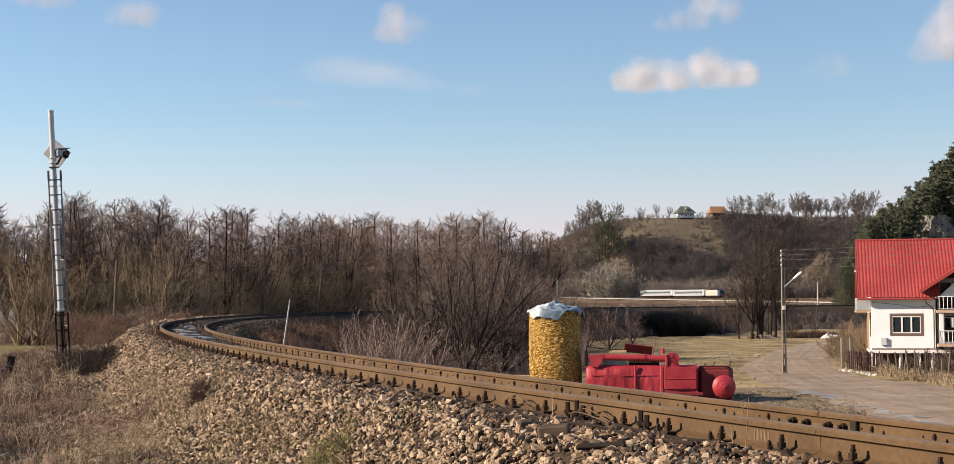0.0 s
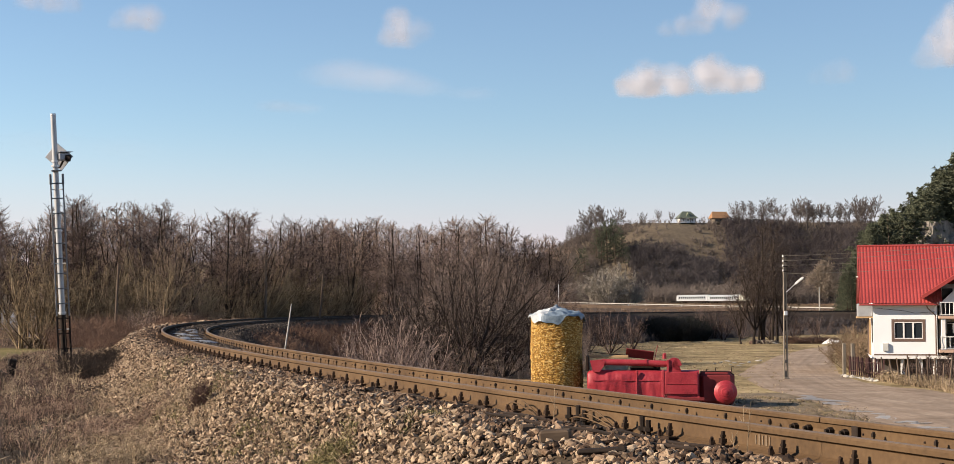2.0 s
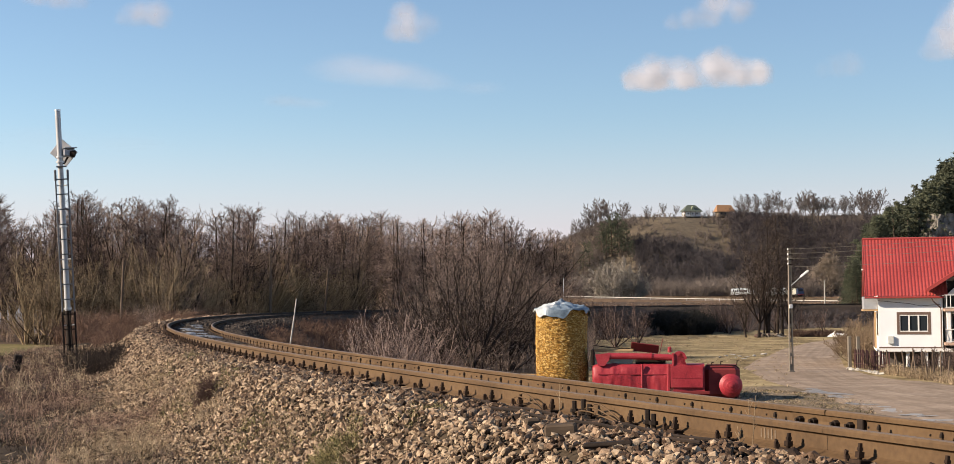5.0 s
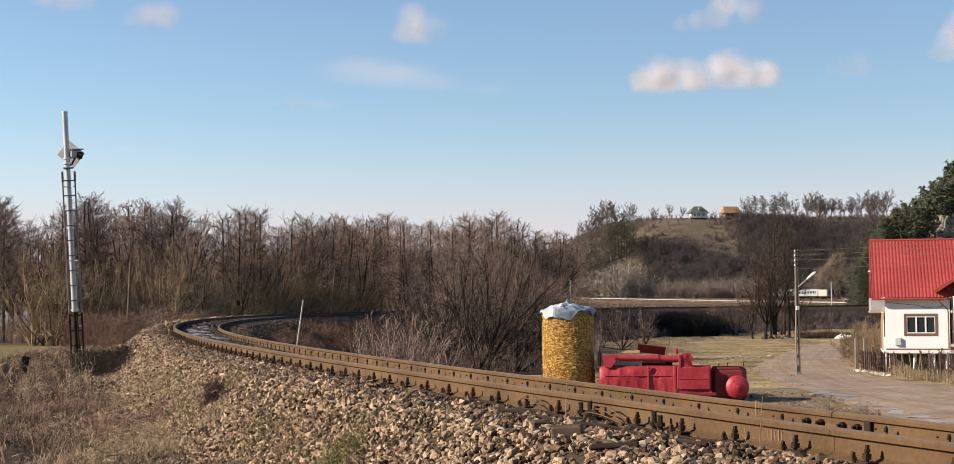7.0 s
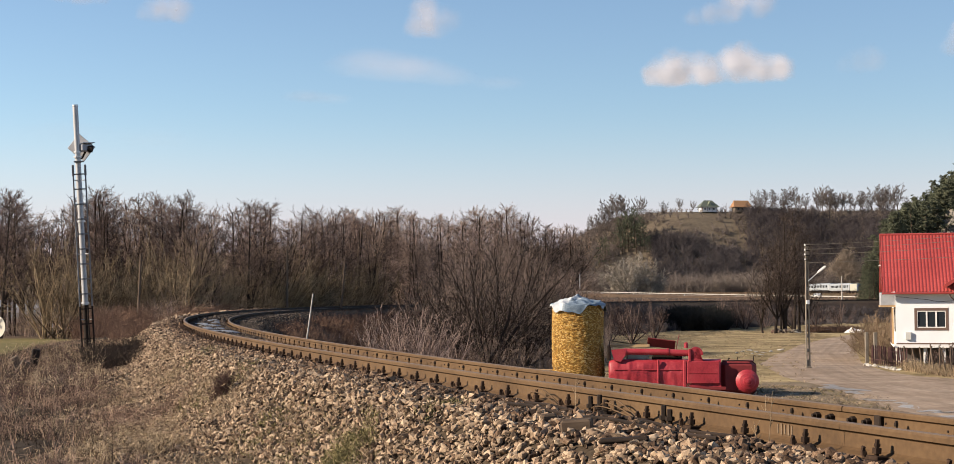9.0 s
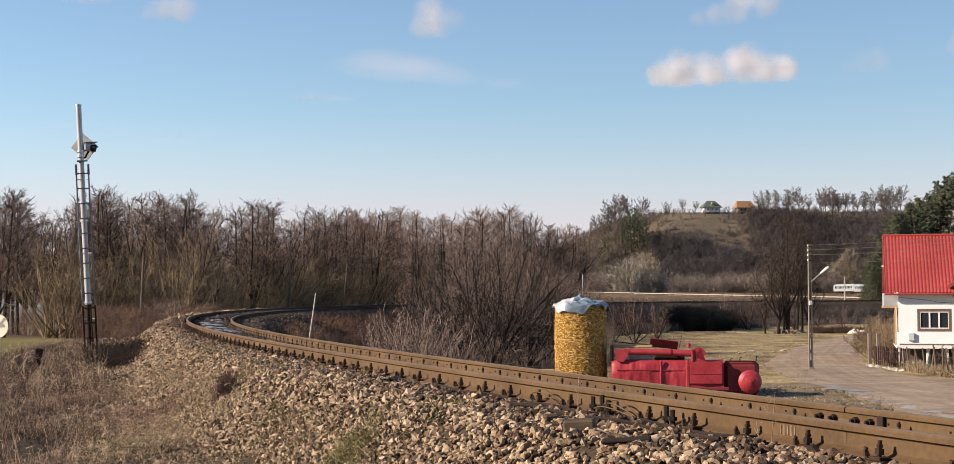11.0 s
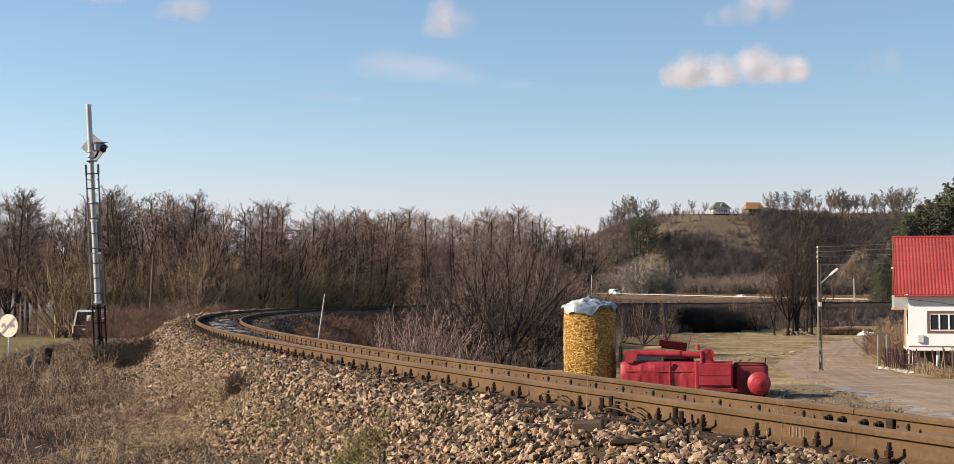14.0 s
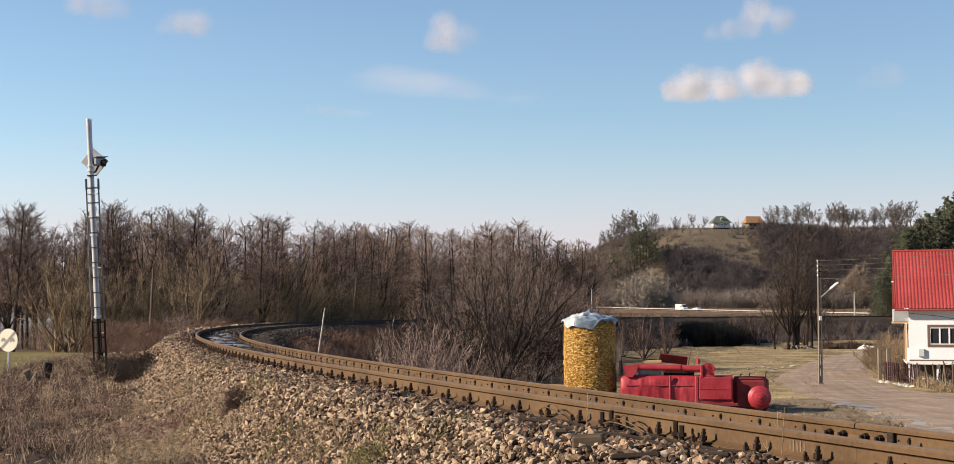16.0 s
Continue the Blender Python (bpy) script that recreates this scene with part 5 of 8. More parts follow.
def build_house(x, y, rz):
    """Local x along the front, y back; the front wall's outer face is y = 0, floor level of the yard z = 0."""
    h = thing("house", "white rendered house with a red tile-sheet roof and balconies", "house", pose(x, y, -4.3, 0, 0, rz))
    base, top, wid, deep = 1.38, 5.45, 4.55, 8.4
    # walls of the near wing, the window opening left free
    wx0, wx1, wz0, wz1 = 1.5, 3.5, 2.6, 3.85
    w = Mesh()
    for x0, x1, z0, z1 in ((0, wx0, base, top), (wx1, wid, base, top), (wx0, wx1, base, wz0), (wx0, wx1, wz1, top)):
        w.box(((x0 + x1) / 2, 0.15, (z0 + z1) / 2), (x1 - x0, 0.30, z1 - z0))
    part("front_wall", w, RENDERED, h, "white rendered wall")
    part("side_wall", Mesh().loft([[(xx, 0.30, base), (xx, deep, base), (xx, deep, top), (xx, deep / 2, top + 4.0), (xx, 0.30, top)] for xx in (0.0, 0.3)]), WHITE, h)
    part("side_wall", Mesh().loft([[(xx, 0.30, base), (xx, deep, base), (xx, deep, top), (xx, deep / 2, top + 4.0), (xx, 0.30, top)] for xx in (12.0, 12.3)]), WHITE, h)
    part("rear_wall", Mesh().box((6.15, deep + 0.15, (base + top) / 2), (12.3, 0.3, top - base)), WHITE, h)
    part("recessed_wall", Mesh().box((8.4, 1.95, (base + top) / 2 + 0.6), (7.2, 0.3, top - base + 1.2)), WHITE, h)
    part("floor_slab", Mesh().box((6.1, 4.2, base - 0.12), (12.5, 8.7, 0.24)), WHITE, h)
    window_unit(h, wx0, wz0, wx1 - wx0, wz1 - wz0, 3, 0.03)
    # raised basement: pillars and a dark wall set back
    part("basement_wall", Mesh().box((6.1, 2.6, 0.62), (11.8, 0.3, 1.25)), material("dark_render", [(0.07, 0.06, 0.055), (0.12, 0.10, 0.09)], 0.9), h)
    part("basement_side", Mesh().box((0.25, 5.2, 0.62), (0.3, 5.0, 1.25)), CONCRETE, h)
    for px in (0.25, 2.05, 3.35, 4.35, 6.2, 8.0, 10.0, 12.0):
        part("pillar", Mesh().box((px, 0.3, 0.62), (0.26, 0.26, 1.26), chamfer=0.02), WHITE, h)
    # roof of the main house
    run, rise = 4.75, 4.42
    ov = 0.95
    r = roof_sheet(13.8, run, rise)
    part("roof", roof_sheet(ov + wid + 0.35, run, rise), ROOF, h, "bright red tile-effect steel roof sheets", at=pose(-ov, -0.55, top - 0.26))
    part("roof", roof_sheet(13.8 - ov - wid - 0.35, run * 0.67, rise * 0.67, courses=8), ROOF, h, at=pose(wid + 0.35, -0.55 + run * 0.33, top - 0.26 + rise * 0.33))
    part("roof", r.data("roof_rear", [ROOF]), None, h, at=pose(-ov + 13.8, -0.55 + 2 * run, top - 0.26, 0, 0, 180))
    part("ridge_cap", Mesh().tube([(-ov, run - 0.55, top - 0.22 + rise), (-ov + 13.8, run - 0.55, top - 0.22 + rise)], 0.09, 10), ROOF, h)
    part("barge_board", Mesh().loft([[(-ov - 0.03, -0.57, top - 0.42), (-ov + 0.02, -0.57, top - 0.42), (-ov + 0.02, -0.57, top - 0.2), (-ov - 0.03, -0.57, top - 0.2)], [(-ov - 0.03, run - 0.55, top + rise - 0.42), (-ov + 0.02, run - 0.55, top + rise - 0.42), (-ov + 0.02, run - 0.55, top + rise - 0.18), (-ov - 0.03, run - 0.55, top + rise - 0.18)]]), ROOF, h)
    part("soffit", Mesh().box((1.95, -0.28, top - 0.33), (5.7, 0.5, 0.05)), WHITE, h)
    part("gutter", Mesh().tube([(-ov, -0.62, top - 0.32), (wid + 0.05, -0.62, top - 0.32)], 0.075, 10), ROOF, h, "dark red half-round gutter")
    part("downpipe", Mesh().tube([(3.75, -0.6, top - 0.36), (3.85, -0.5, top - 0.6), (wid - 0.15, -0.12, top - 1.1), (wid - 0.12, -0.10, top - 1.4), (wid - 0.12, -0.10, base)], 0.05, 8), BROWN, h, "brown downpipe")
    # projecting gable over the balconies
    gx, gz = wid + 3.65, top + 3.35
    for sgn in (-1, 1):
        g = Mesh()
        nx = 30
        rings = []
        for i in range(nx + 1):
            yy = -1.35 + 4.6 * i / nx
            lift = 0.03 * (0.5 + 0.5 * math.sin(i * 2.1))
            rings.append([(gx, yy, gz + lift), (gx + sgn * 4.75, yy, gz - 3.05 + lift), (gx + sgn * 4.75, yy, gz - 3.15), (gx, yy, gz - 0.10)])
        g.loft(rings)
        part("gable_roof", g, ROOF, h)
        part("gable_soffit", Mesh().loft([[(gx, yy, gz - 0.13), (gx + sgn * 4.7, yy, gz - 3.16), (gx + sgn * 4.7, yy, gz - 3.20), (gx, yy, gz - 0.17)] for yy in (-1.34, -0.06)]), WHITE, h)
        part("verge_board", Mesh().loft([[(gx, yy, gz + 0.06), (gx + sgn * 4.8, yy, gz - 3.02), (gx + sgn * 4.8, yy, gz - 3.30), (gx, yy, gz - 0.22)] for yy in (-1.42, -1.36)]), ROOF, h, "pale red verge board")
    part("gable_wall", Mesh().loft([[(gx - 3.4, yy, top - 0.2), (gx + 3.4, yy, top - 0.2), (gx, yy, gz - 0.3)] for yy in (-0.05, 0.15)]), WHITE, h)
    for zz in (top - 1.25, base + 0.35):
        part("balcony_slab", Mesh().box((wid + 3.9, 0.35, zz), (7.7, 2.9, 0.2)), PINK, h, "pink-edged balcony slab")
    for zz, hh in ((top - 1.15, 0.98), (base + 0.45, 0.95)):
        rl = Mesh()
        rl.box((wid + 3.9, -1.02, zz + hh), (7.6, 0.06, 0.06))
        rl.box((wid + 3.9, -1.02, zz + 0.08), (7.6, 0.04, 0.04))
        railing = part("railing", rl, WHITE, h)
        bar = Mesh().tube([(0, 0, 0.08), (0.0, -0.07, 0.3), (0, 0.0, 0.62), (0, 0, hh)], 0.022, 5).data("baluster", [WHITE])
        for k in range(26):
            part("baluster", bar, None, railing, at=pose(wid + 0.2 + 0.29 * k, -1.02, zz))
    for k in range(3):
        window_unit(h, wid + 0.45 + 2.2 * k, top - 1.1, 1.75, 2.05, 2, 1.76, 0)
        window_unit(h, wid + 0.75 + 2.3 * k, base + 0.55, 1.5, 2.0, 2, 1.76, 0)
    for px in (wid + 0.35, wid + 3.9, wid + 7.5):
        part("column", Mesh().box((px, -0.85, base + 1.6), (0.3, 0.3, 2.4), chamfer=0.03), WHITE, h)
    # enclosed balcony on the gable side
    part("side_balcony", Mesh().box((-0.55, 2.1, top - 0.72), (1.05, 3.4, 0.95), chamfer=0.03), GALV, h, "pale sheet-clad side balcony")
    part("side_balcony_floor", Mesh().box((-0.55, 2.1, top - 1.26), (1.15, 3.5, 0.12)), PINE_WOOD, h)
    for yy in (0.5, 3.6):
        part("balcony_post", Mesh().box((-0.22, yy, base + 1.35), (0.14, 0.14, 2.7)), BROWN if yy > 1 else PINE_WOOD, h)
    part("side_window", Mesh().box((-0.02, 1.6, 3.1), (0.05, 1.1, 1.6)), GLASS, h)
    part("wall_lamp", Mesh().box((-1.04, 2.0, top + 1.80), (0.16, 0.2, 0.1), chamfer=0.02), WHITE, h)
    part("meter_box", Mesh().box((0.85, -0.09, 2.0), (0.42, 0.18, 0.56), chamfer=0.02), material("meter_box_paint", [(0.50, 0.51, 0.48), (0.62, 0.62, 0.59)], 0.6), h, "pale grey-green meter box")
    part("wall_cable", Mesh().tube([(0.0, -0.03, top - 0.55), (2.2, -0.04, top - 0.78), (3.0, -0.04, top - 0.95), (4.4, -0.03, top - 0.85)], 0.014, 5), BLACK, h)
    part("ledge_trim", Mesh().box((2.2, -0.03, base + 0.06), (4.4, 0.08, 0.10)), BROWN, h)
    # washing on the lower balcony
    for k, (cw, ch) in enumerate(((0.5, 0.7), (0.4, 0.9), (0.6, 0.6), (0.45, 0.8))):
        cl = Mesh()
        nx = 8
        xs = wid + 1.0 + 0.75 * k
        cl.loft([[(xs + cw * i / nx, -0.8 + 0.04 * math.sin(i * 1.9 + k) * (1 + q), base + 2.35 - ch * q) for i in range(nx + 1)] for q in (0, 0.5, 1.0)], close=False, caps=False)
        ob = part("washing", cl, WHITE if k % 2 else GALV, h)
        ob.modifiers.new("thick", "SOLIDIFY").thickness = 0.01
    part("washing_line", Mesh().tube([(wid + 0.4, -0.8, base + 2.37), (wid + 7.4, -0.8, base + 2.37)], 0.01, 5), GALV, h)
    return h


build_house(29.2, 108.4, -13.0)


# ---- many small stalks at once ----
def sprays(px, py, pz, h, per, spread, rnd=RNG):
    """Ends of stalks fanning up from each foot, with side twigs."""
    n = len(px)
    foot = np.repeat(np.stack([px, py, pz], -1), per, 0)
    hh = np.repeat(h, per)
    lean = rnd.normal(0, spread, (n * per, 2))
    top = foot + np.stack([lean[:, 0] * hh, lean[:, 1] * hh, hh * rnd.uniform(0.55, 1.05, n * per)], -1)
    foot[:, :2] += rnd.normal(0, 0.08, (n * per, 2)) * hh[:, None]
    foot[:, 2] -= 0.05
    # two side twigs on each stalk
    f = rnd.uniform(0.3, 0.9, (2, n * per, 1))
    mid = foot[None] * (1 - f) + top[None] * f
    tip = mid + np.concatenate([rnd.normal(0, 0.20, (2, n * per, 2)), rnd.uniform(0.0, 0.35, (2, n * per, 1))], -1) * hh[None, :, None]
    return np.concatenate([foot, mid.reshape(-1, 3)]), np.concatenate([top, tip.reshape(-1, 3)])


def scatter(px0, px1, d0, d1, n):
    a = np.arctan((RNG.uniform(px0, px1, n) - 784) / 2400)
    d = np.sqrt(RNG.uniform(d0 * d0, d1 * d1, n))
    return d * np.sin(a), d * np.cos(a)


def off_line(x, y, lo=-3.2, hi=3.4):
    u = np.hypot(x - CX, y - CY) - R
    return (u < lo) | (u > hi)


UNDER_RED = material("reddish_scrub", [(0.085, 0.052, 0.038), (0.16, 0.098, 0.07), (0.24, 0.15, 0.105)], 0.95, 0, 0.25, 3, 0, 0.02, island=0.3, coords="World", spec=0.1)
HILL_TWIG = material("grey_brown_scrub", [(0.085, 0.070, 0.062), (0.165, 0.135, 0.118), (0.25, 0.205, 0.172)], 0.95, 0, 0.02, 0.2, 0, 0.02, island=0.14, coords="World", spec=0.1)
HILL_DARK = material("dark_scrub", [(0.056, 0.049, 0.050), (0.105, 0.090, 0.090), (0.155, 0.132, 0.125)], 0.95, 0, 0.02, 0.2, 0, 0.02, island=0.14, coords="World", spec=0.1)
# darker copy of the dark scrub: hillside shade put into the colour
HILL_SHADE = material("shaded_scrub", [(0.038, 0.033, 0.036), (0.080, 0.068, 0.070), (0.13, 0.11, 0.105)], 0.95, 0, 0.02, 0.2, 0, 0.02, island=0.14, coords="World", spec=0.1)
DRY_GRASS = material("dry_grass", [(0.060, 0.042, 0.026), (0.345, 0.253, 0.16), (0.64, 0.50, 0.33)], 0.9, 0, 0.5, 8, 0, 0.02, island=0.5, coords="World", spec=0.15)
PINK_GRASS = material("reddish_dry_weeds", [(0.048, 0.030, 0.024), (0.275, 0.178, 0.13), (0.51, 0.36, 0.262)], 0.9, 0, 0.5, 8, 0, 0.02, island=0.5, coords="World", spec=0.15)
GREEN_GRASS = material("green_grass", [(0.060, 0.056, 0.024), (0.17, 0.150, 0.064), (0.36, 0.30, 0.15)], 0.9, 0, 0.8, 8, 0, 0.02, island=0.5, coords="World", spec=0.15)


def build_scrub():
    """Undergrowth of the woods, weeds along the embankment."""
    def stuff(name, label, a, b, ra, mat, rb=None):
        tagged(part(name, stalks(name, a, b, ra, mat, rb), None), label, "scrub", kind="stuff")
    x, y = scatter(-60, 640, 84, 165, 1700)
    k = off_line(x, y, -999, 4.5) & ~((x < -0.276 * y) & (y < 105))
    x, y = x[k], y[k]
    a, b = sprays(x, y, height(x, y), RNG.uniform(0.8, 2.6, len(x)), 7, 0.2)
    half = RNG.random(len(a)) < 0.6
    stuff("undergrowth", "tangled leafless dark undergrowth of the wood", a[half], b[half], 0.012, TWIG_THICKET)
    stuff("undergrowth", "tangled leafless brown undergrowth of the wood", a[~half], b[~half], 0.012, TWIG_BROWN)
    x, y = scatter(520, 960, 102, 190, 1500)
    k = off_line(x, y, -7, 99)
    x, y = x[k], y[k]
    a, b = sprays(x, y, height(x, y), RNG.uniform(1.0, 3.0, len(x)), 8, 0.3)
    stuff("thicket", "dense dark leafless thicket below the embankment", a, b, 0.013, TWIG_THICKET)
    # tan willow shoots behind the bend
    x, y = scatter(410, 505, 118, 140, 330)
    k = off_line(x, y, -999, 4.5)
    x, y = x[k], y[k]
    a, b = sprays(x, y, height(x, y), RNG.uniform(2.6, 5.2, len(x)), 9, 0.10)
    stuff("willow_shoots", "upright tan willow shoots behind the bend", a, b, 0.013, material("tan_shoots", [(0.10, 0.07, 0.04), (0.22, 0.16, 0.09), (0.38, 0.29, 0.17)], 0.95, 0, 0.5, 5, 0, 0.02, island=0.4, coords="World", spec=0.1))
    # reddish weeds behind the curve
    s = RNG.uniform(60, 130, 1900)
    u = 3.0 + RNG.gamma(1.6, 2.2, 1900) * np.clip((s - 36) / 45, 0.25, 1)
    x, y = track_xy(s, u)
    k = ~((x < -0.279 * y) & (y < 101))
    x, y, u = x[k], y[k], u[k]
    a, b = sprays(x, y, height(x, y), RNG.uniform(0.4, 1.3, len(x)) * np.clip(u / 6, 0.5, 1.2), 6, 0.3)
    stuff("weeds", "reddish dry brambles along the embankment", a, b, 0.009, UNDER_RED)
    s = RNG.uniform(31, 62, 900)
    u = 2.7 + RNG.gamma(1.8, 1.0, 900)
    x, y = track_xy(s, u)
    k = ~((x < -0.268 * y) & (y > 38))
    x, y, s = x[k], y[k], s[k]
    a, b = sprays(x, y, height(x, y), RNG.uniform(0.15, 0.55, len(x)) * np.clip((s - 26) / 22, 0.4, 1.2), 5, 0.4)
    stuff("weeds", "brown brambles and dead weeds over the shoulder of the ballast", a, b, 0.0055, UNDER_RED)
    s = np.concatenate([RNG.uniform(22, 70, 700), RNG.uniform(60, 150, 1300)])
    u = np.where(s > 68, -2.3, -3.0) - RNG.gamma(1.5, 2.0, 2000)
    x, y = track_xy(s, u)
    a, b = sprays(x, y, height(x, y), RNG.uniform(0.25, 0.6, len(x)) * np.clip(-u / 4, 0.6, 2.2) * np.where(s > 62, 1.5, 1.0), 5, 0.35)
    stuff("weeds", "reddish dry brambles on the inner bank", a, b, 0.010, UNDER_RED)
    x, y = scatter(80, 152, 66, 73, 170)
    k = x > -20.7
    x, y = x[k], y[k]
    a, b = sprays(x, y, height(x, y), RNG.uniform(0.9, 1.6, len(x)), 7, 0.3)
    stuff("brambles", "reddish dry brambles beside the lane", a, b, 0.008, UNDER_RED)
    s = RNG.uniform(95, 175, 800)
    u = -2.4 - RNG.gamma(1.6, 2.2, 800)
    x, y = track_xy(s, u)
    a, b = sprays(x, y, height(x, y), RNG.uniform(0.5, 1.5, len(x)) * np.clip(-u / 4, 0.5, 1.5), 6, 0.3)
    stuff("bank_scrub", "reddish dry scrub on the inner bank", a, b, 0.015, UNDER_RED)
    # brambles that half hide the lane
    x, y = scatter(152, 206, 75, 83, 130)
    k = x > -21.0
    x, y = x[k], y[k]
    a, b = sprays(x, y, height(x, y), RNG.uniform(0.9, 1.6, len(x)), 7, 0.3)
    stuff("brambles", "reddish dry brambles beside the lane", a, b, 0.009, UNDER_RED)
    # bank of the line at the far side of the curve
    s = RNG.uniform(195, 345, 1200)
    u = -4.2 - RNG.uniform(0, 7.5, 1200)
    x, y = track_xy(s, u)
    a, b = sprays(x, y, height(x, y), RNG.uniform(0.6, 1.7, len(x)), 7, 0.35)
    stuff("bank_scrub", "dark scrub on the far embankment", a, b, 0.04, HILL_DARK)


build_scrub()


def build_bank_shadow():
    """Near-black stalks added to stand in for the shadow mass under the far bank."""
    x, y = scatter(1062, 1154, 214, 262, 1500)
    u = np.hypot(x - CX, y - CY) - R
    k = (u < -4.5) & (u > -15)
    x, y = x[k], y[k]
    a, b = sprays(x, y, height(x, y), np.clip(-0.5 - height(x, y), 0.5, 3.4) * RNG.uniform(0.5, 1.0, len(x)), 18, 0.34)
    # the shadow is put into this near-black colour
    m = material("bank_shadow_dark", [(0.014, 0.015, 0.014), (0.026, 0.026, 0.024), (0.045, 0.045, 0.04)], 0.9, 0, 0.3, 3, 0, 0.02, coords="World", spec=0.1)
    tagged(part("evergreen_scrub", stalks("evergreen_scrub", a, b, 0.05, m), None), "dense near-black stalks standing in for shadow below the far embankment", "scrub", kind="stuff")


build_bank_shadow()


CANE = material("dark_bramble_canes", [(0.040, 0.024, 0.021), (0.105, 0.062, 0.051), (0.20, 0.125, 0.10)], 0.9, 0, 0.5, 8, 0, 0.02, island=0.5, coords="World", spec=0.15)


def build_grass():
    """Dry grass and weeds beside the ballast, green tufts low down."""
    def stuff(name, label, a, b, ra, mat):
        tagged(part(name, stalks(name, a, b, ra, mat), None), label, "grass", kind="stuff")
    def blades(x, y, h, per, lean, droop=0.35):
        """Arching blades round each foot: a lower and an upper stretch."""
        n = len(x) * per
        foot = np.repeat(np.stack([x, y, height(x, y) - 0.02], -1), per, 0)
        hh = np.repeat(h, per) * RNG.uniform(0.5, 1.1, n)
        way = RNG.normal(0, lean, (n, 2)) + np.array([0.16, -0.05])
        foot[:, :2] += RNG.normal(0, 0.25, (n, 2)) * hh[:, None]
        mid = foot + np.concatenate([way * hh[:, None] * 0.45, (hh * 0.62)[:, None]], 1)
        tip = mid + np.concatenate([way * hh[:, None] * 1.15, (hh * RNG.uniform(-droop, 0.4, n))[:, None]], 1)
        return foot, mid, tip

    def sward(name, label, x, y, h, per, lean, r, mat, droop=0.35):
        foot, mid, tip = blades(x, y, h, per, lean, droop)
        me = stalks(name, foot, mid, r, mat, r * 0.8, (mid, tip, r * 0.8))
        tagged(part(name, me, None), label, "grass", kind="stuff")

    # tussocks gather, with bare dark hollows between them
    s, u = RNG.uniform(6, 46, 9000), 2.6 + RNG.gamma(2.0, 1.35, 9000)
    x, y = track_xy(s, u)
    lush = swell(x, y, 0.55, 2.0) + 0.8 * swell(x, y, 1.7, 4.0)
    keep = lush + RNG.normal(0, 0.25, len(x)) > -0.05
    x, y, lush = x[keep], y[keep], lush[keep]
    hue = swell(x, y, 1.3, 7.0) + RNG.normal(0, 0.35, len(x))
    tall = RNG.uniform(0.05, 0.20, len(x)) * (1 + 0.7 * np.clip(lush, 0, 1))
    for name, label, pick, mat in (("dry_grass", "matted dry straw-coloured grass beside the ballast", hue > 0.15, DRY_GRASS), ("dry_weeds", "brown and reddish dead weeds beside the ballast", hue <= 0.15, PINK_GRASS)):
        sward(name, label, x[pick], y[pick], tall[pick], 6, 0.42, 0.0030, mat)
    # darker dead weeds in patches
    cs, cu = RNG.uniform(7, 40, 150), 3.4 + RNG.gamma(2.4, 1.5, 150)
    pick = RNG.integers(0, 150, 3600)
    x, y = track_xy(cs[pick] + RNG.normal(0, 0.5, 3600), cu[pick] + RNG.normal(0, 0.32, 3600))
    a, b = sprays(x, y, height(x, y), RNG.uniform(0.08, 0.30, 3600), 4, 0.5)
    stuff("dark_weeds", "dark brown dead weeds in the grass", a, b, 0.0035, TRUNK_DARK)
    # tangled bramble canes, arching over the grass
    s, u = RNG.uniform(13, 33, 700), 5.0 + RNG.gamma(2.0, 1.5, 700)
    x, y = track_xy(s, u)
    keep = swell(x, y, 1.1, 9.0) > -0.1
    sward("brambles", "tangled dark reddish bramble canes in the dead grass", x[keep], y[keep], RNG.uniform(0.18, 0.42, keep.sum()), 6, 0.75, 0.0032, CANE, 0.7)
    # taller stems
    s = RNG.uniform(12, 34, 420)
    u = 3.4 + RNG.gamma(2.0, 1.3, 420)
    x, y = track_xy(s, u)
    a, b = sprays(x, y, height(x, y), RNG.uniform(0.3, 0.6, len(x)), 3, 0.22)
    stuff("tall_weeds", "tall thin dead weed stems", a, b, 0.0035, PINK_GRASS)
    # green tufts: one ahead of the camera, others on the slope
    for px, py, r, n, h, mat in ((290, 650, 0.45, 160, 0.14, DRY_GRASS), (255, 682, 0.4, 120, 0.10, GREEN_GRASS), (395, 707, 0.30, 110, 0.09, GREEN_GRASS), (528, 762, 0.22, 420, 0.13, GREEN_GRASS), (345, 660, 0.35, 110, 0.12, DRY_GRASS),
                                (180, 715, 0.5, 260, 0.22, PINK_GRASS), (215, 690, 0.4, 160, 0.18, PINK_GRASS), (150, 745, 0.5, 240, 0.22, DRY_GRASS), (240, 625, 0.4, 90, 0.1, DRY_GRASS), (460, 715, 0.4, 120, 0.1, DRY_GRASS), (560, 745, 0.3, 110, 0.1, DRY_GRASS)):
        # where that bearing and dip meet the slope
        d = 6.0
        while d < 60 and 0.654 - (py - 498) / 2400 * d > ground_at(*at_px(px, d)):
            d += 0.1
        cx, cy = at_px(px, d)
        x, y = cx + RNG.normal(0, r * 0.5, n), cy + RNG.normal(0, r, n)
        a, b = sprays(x, y, height(x, y), RNG.uniform(0.5, 1.0, n) * h, 4, 0.45)
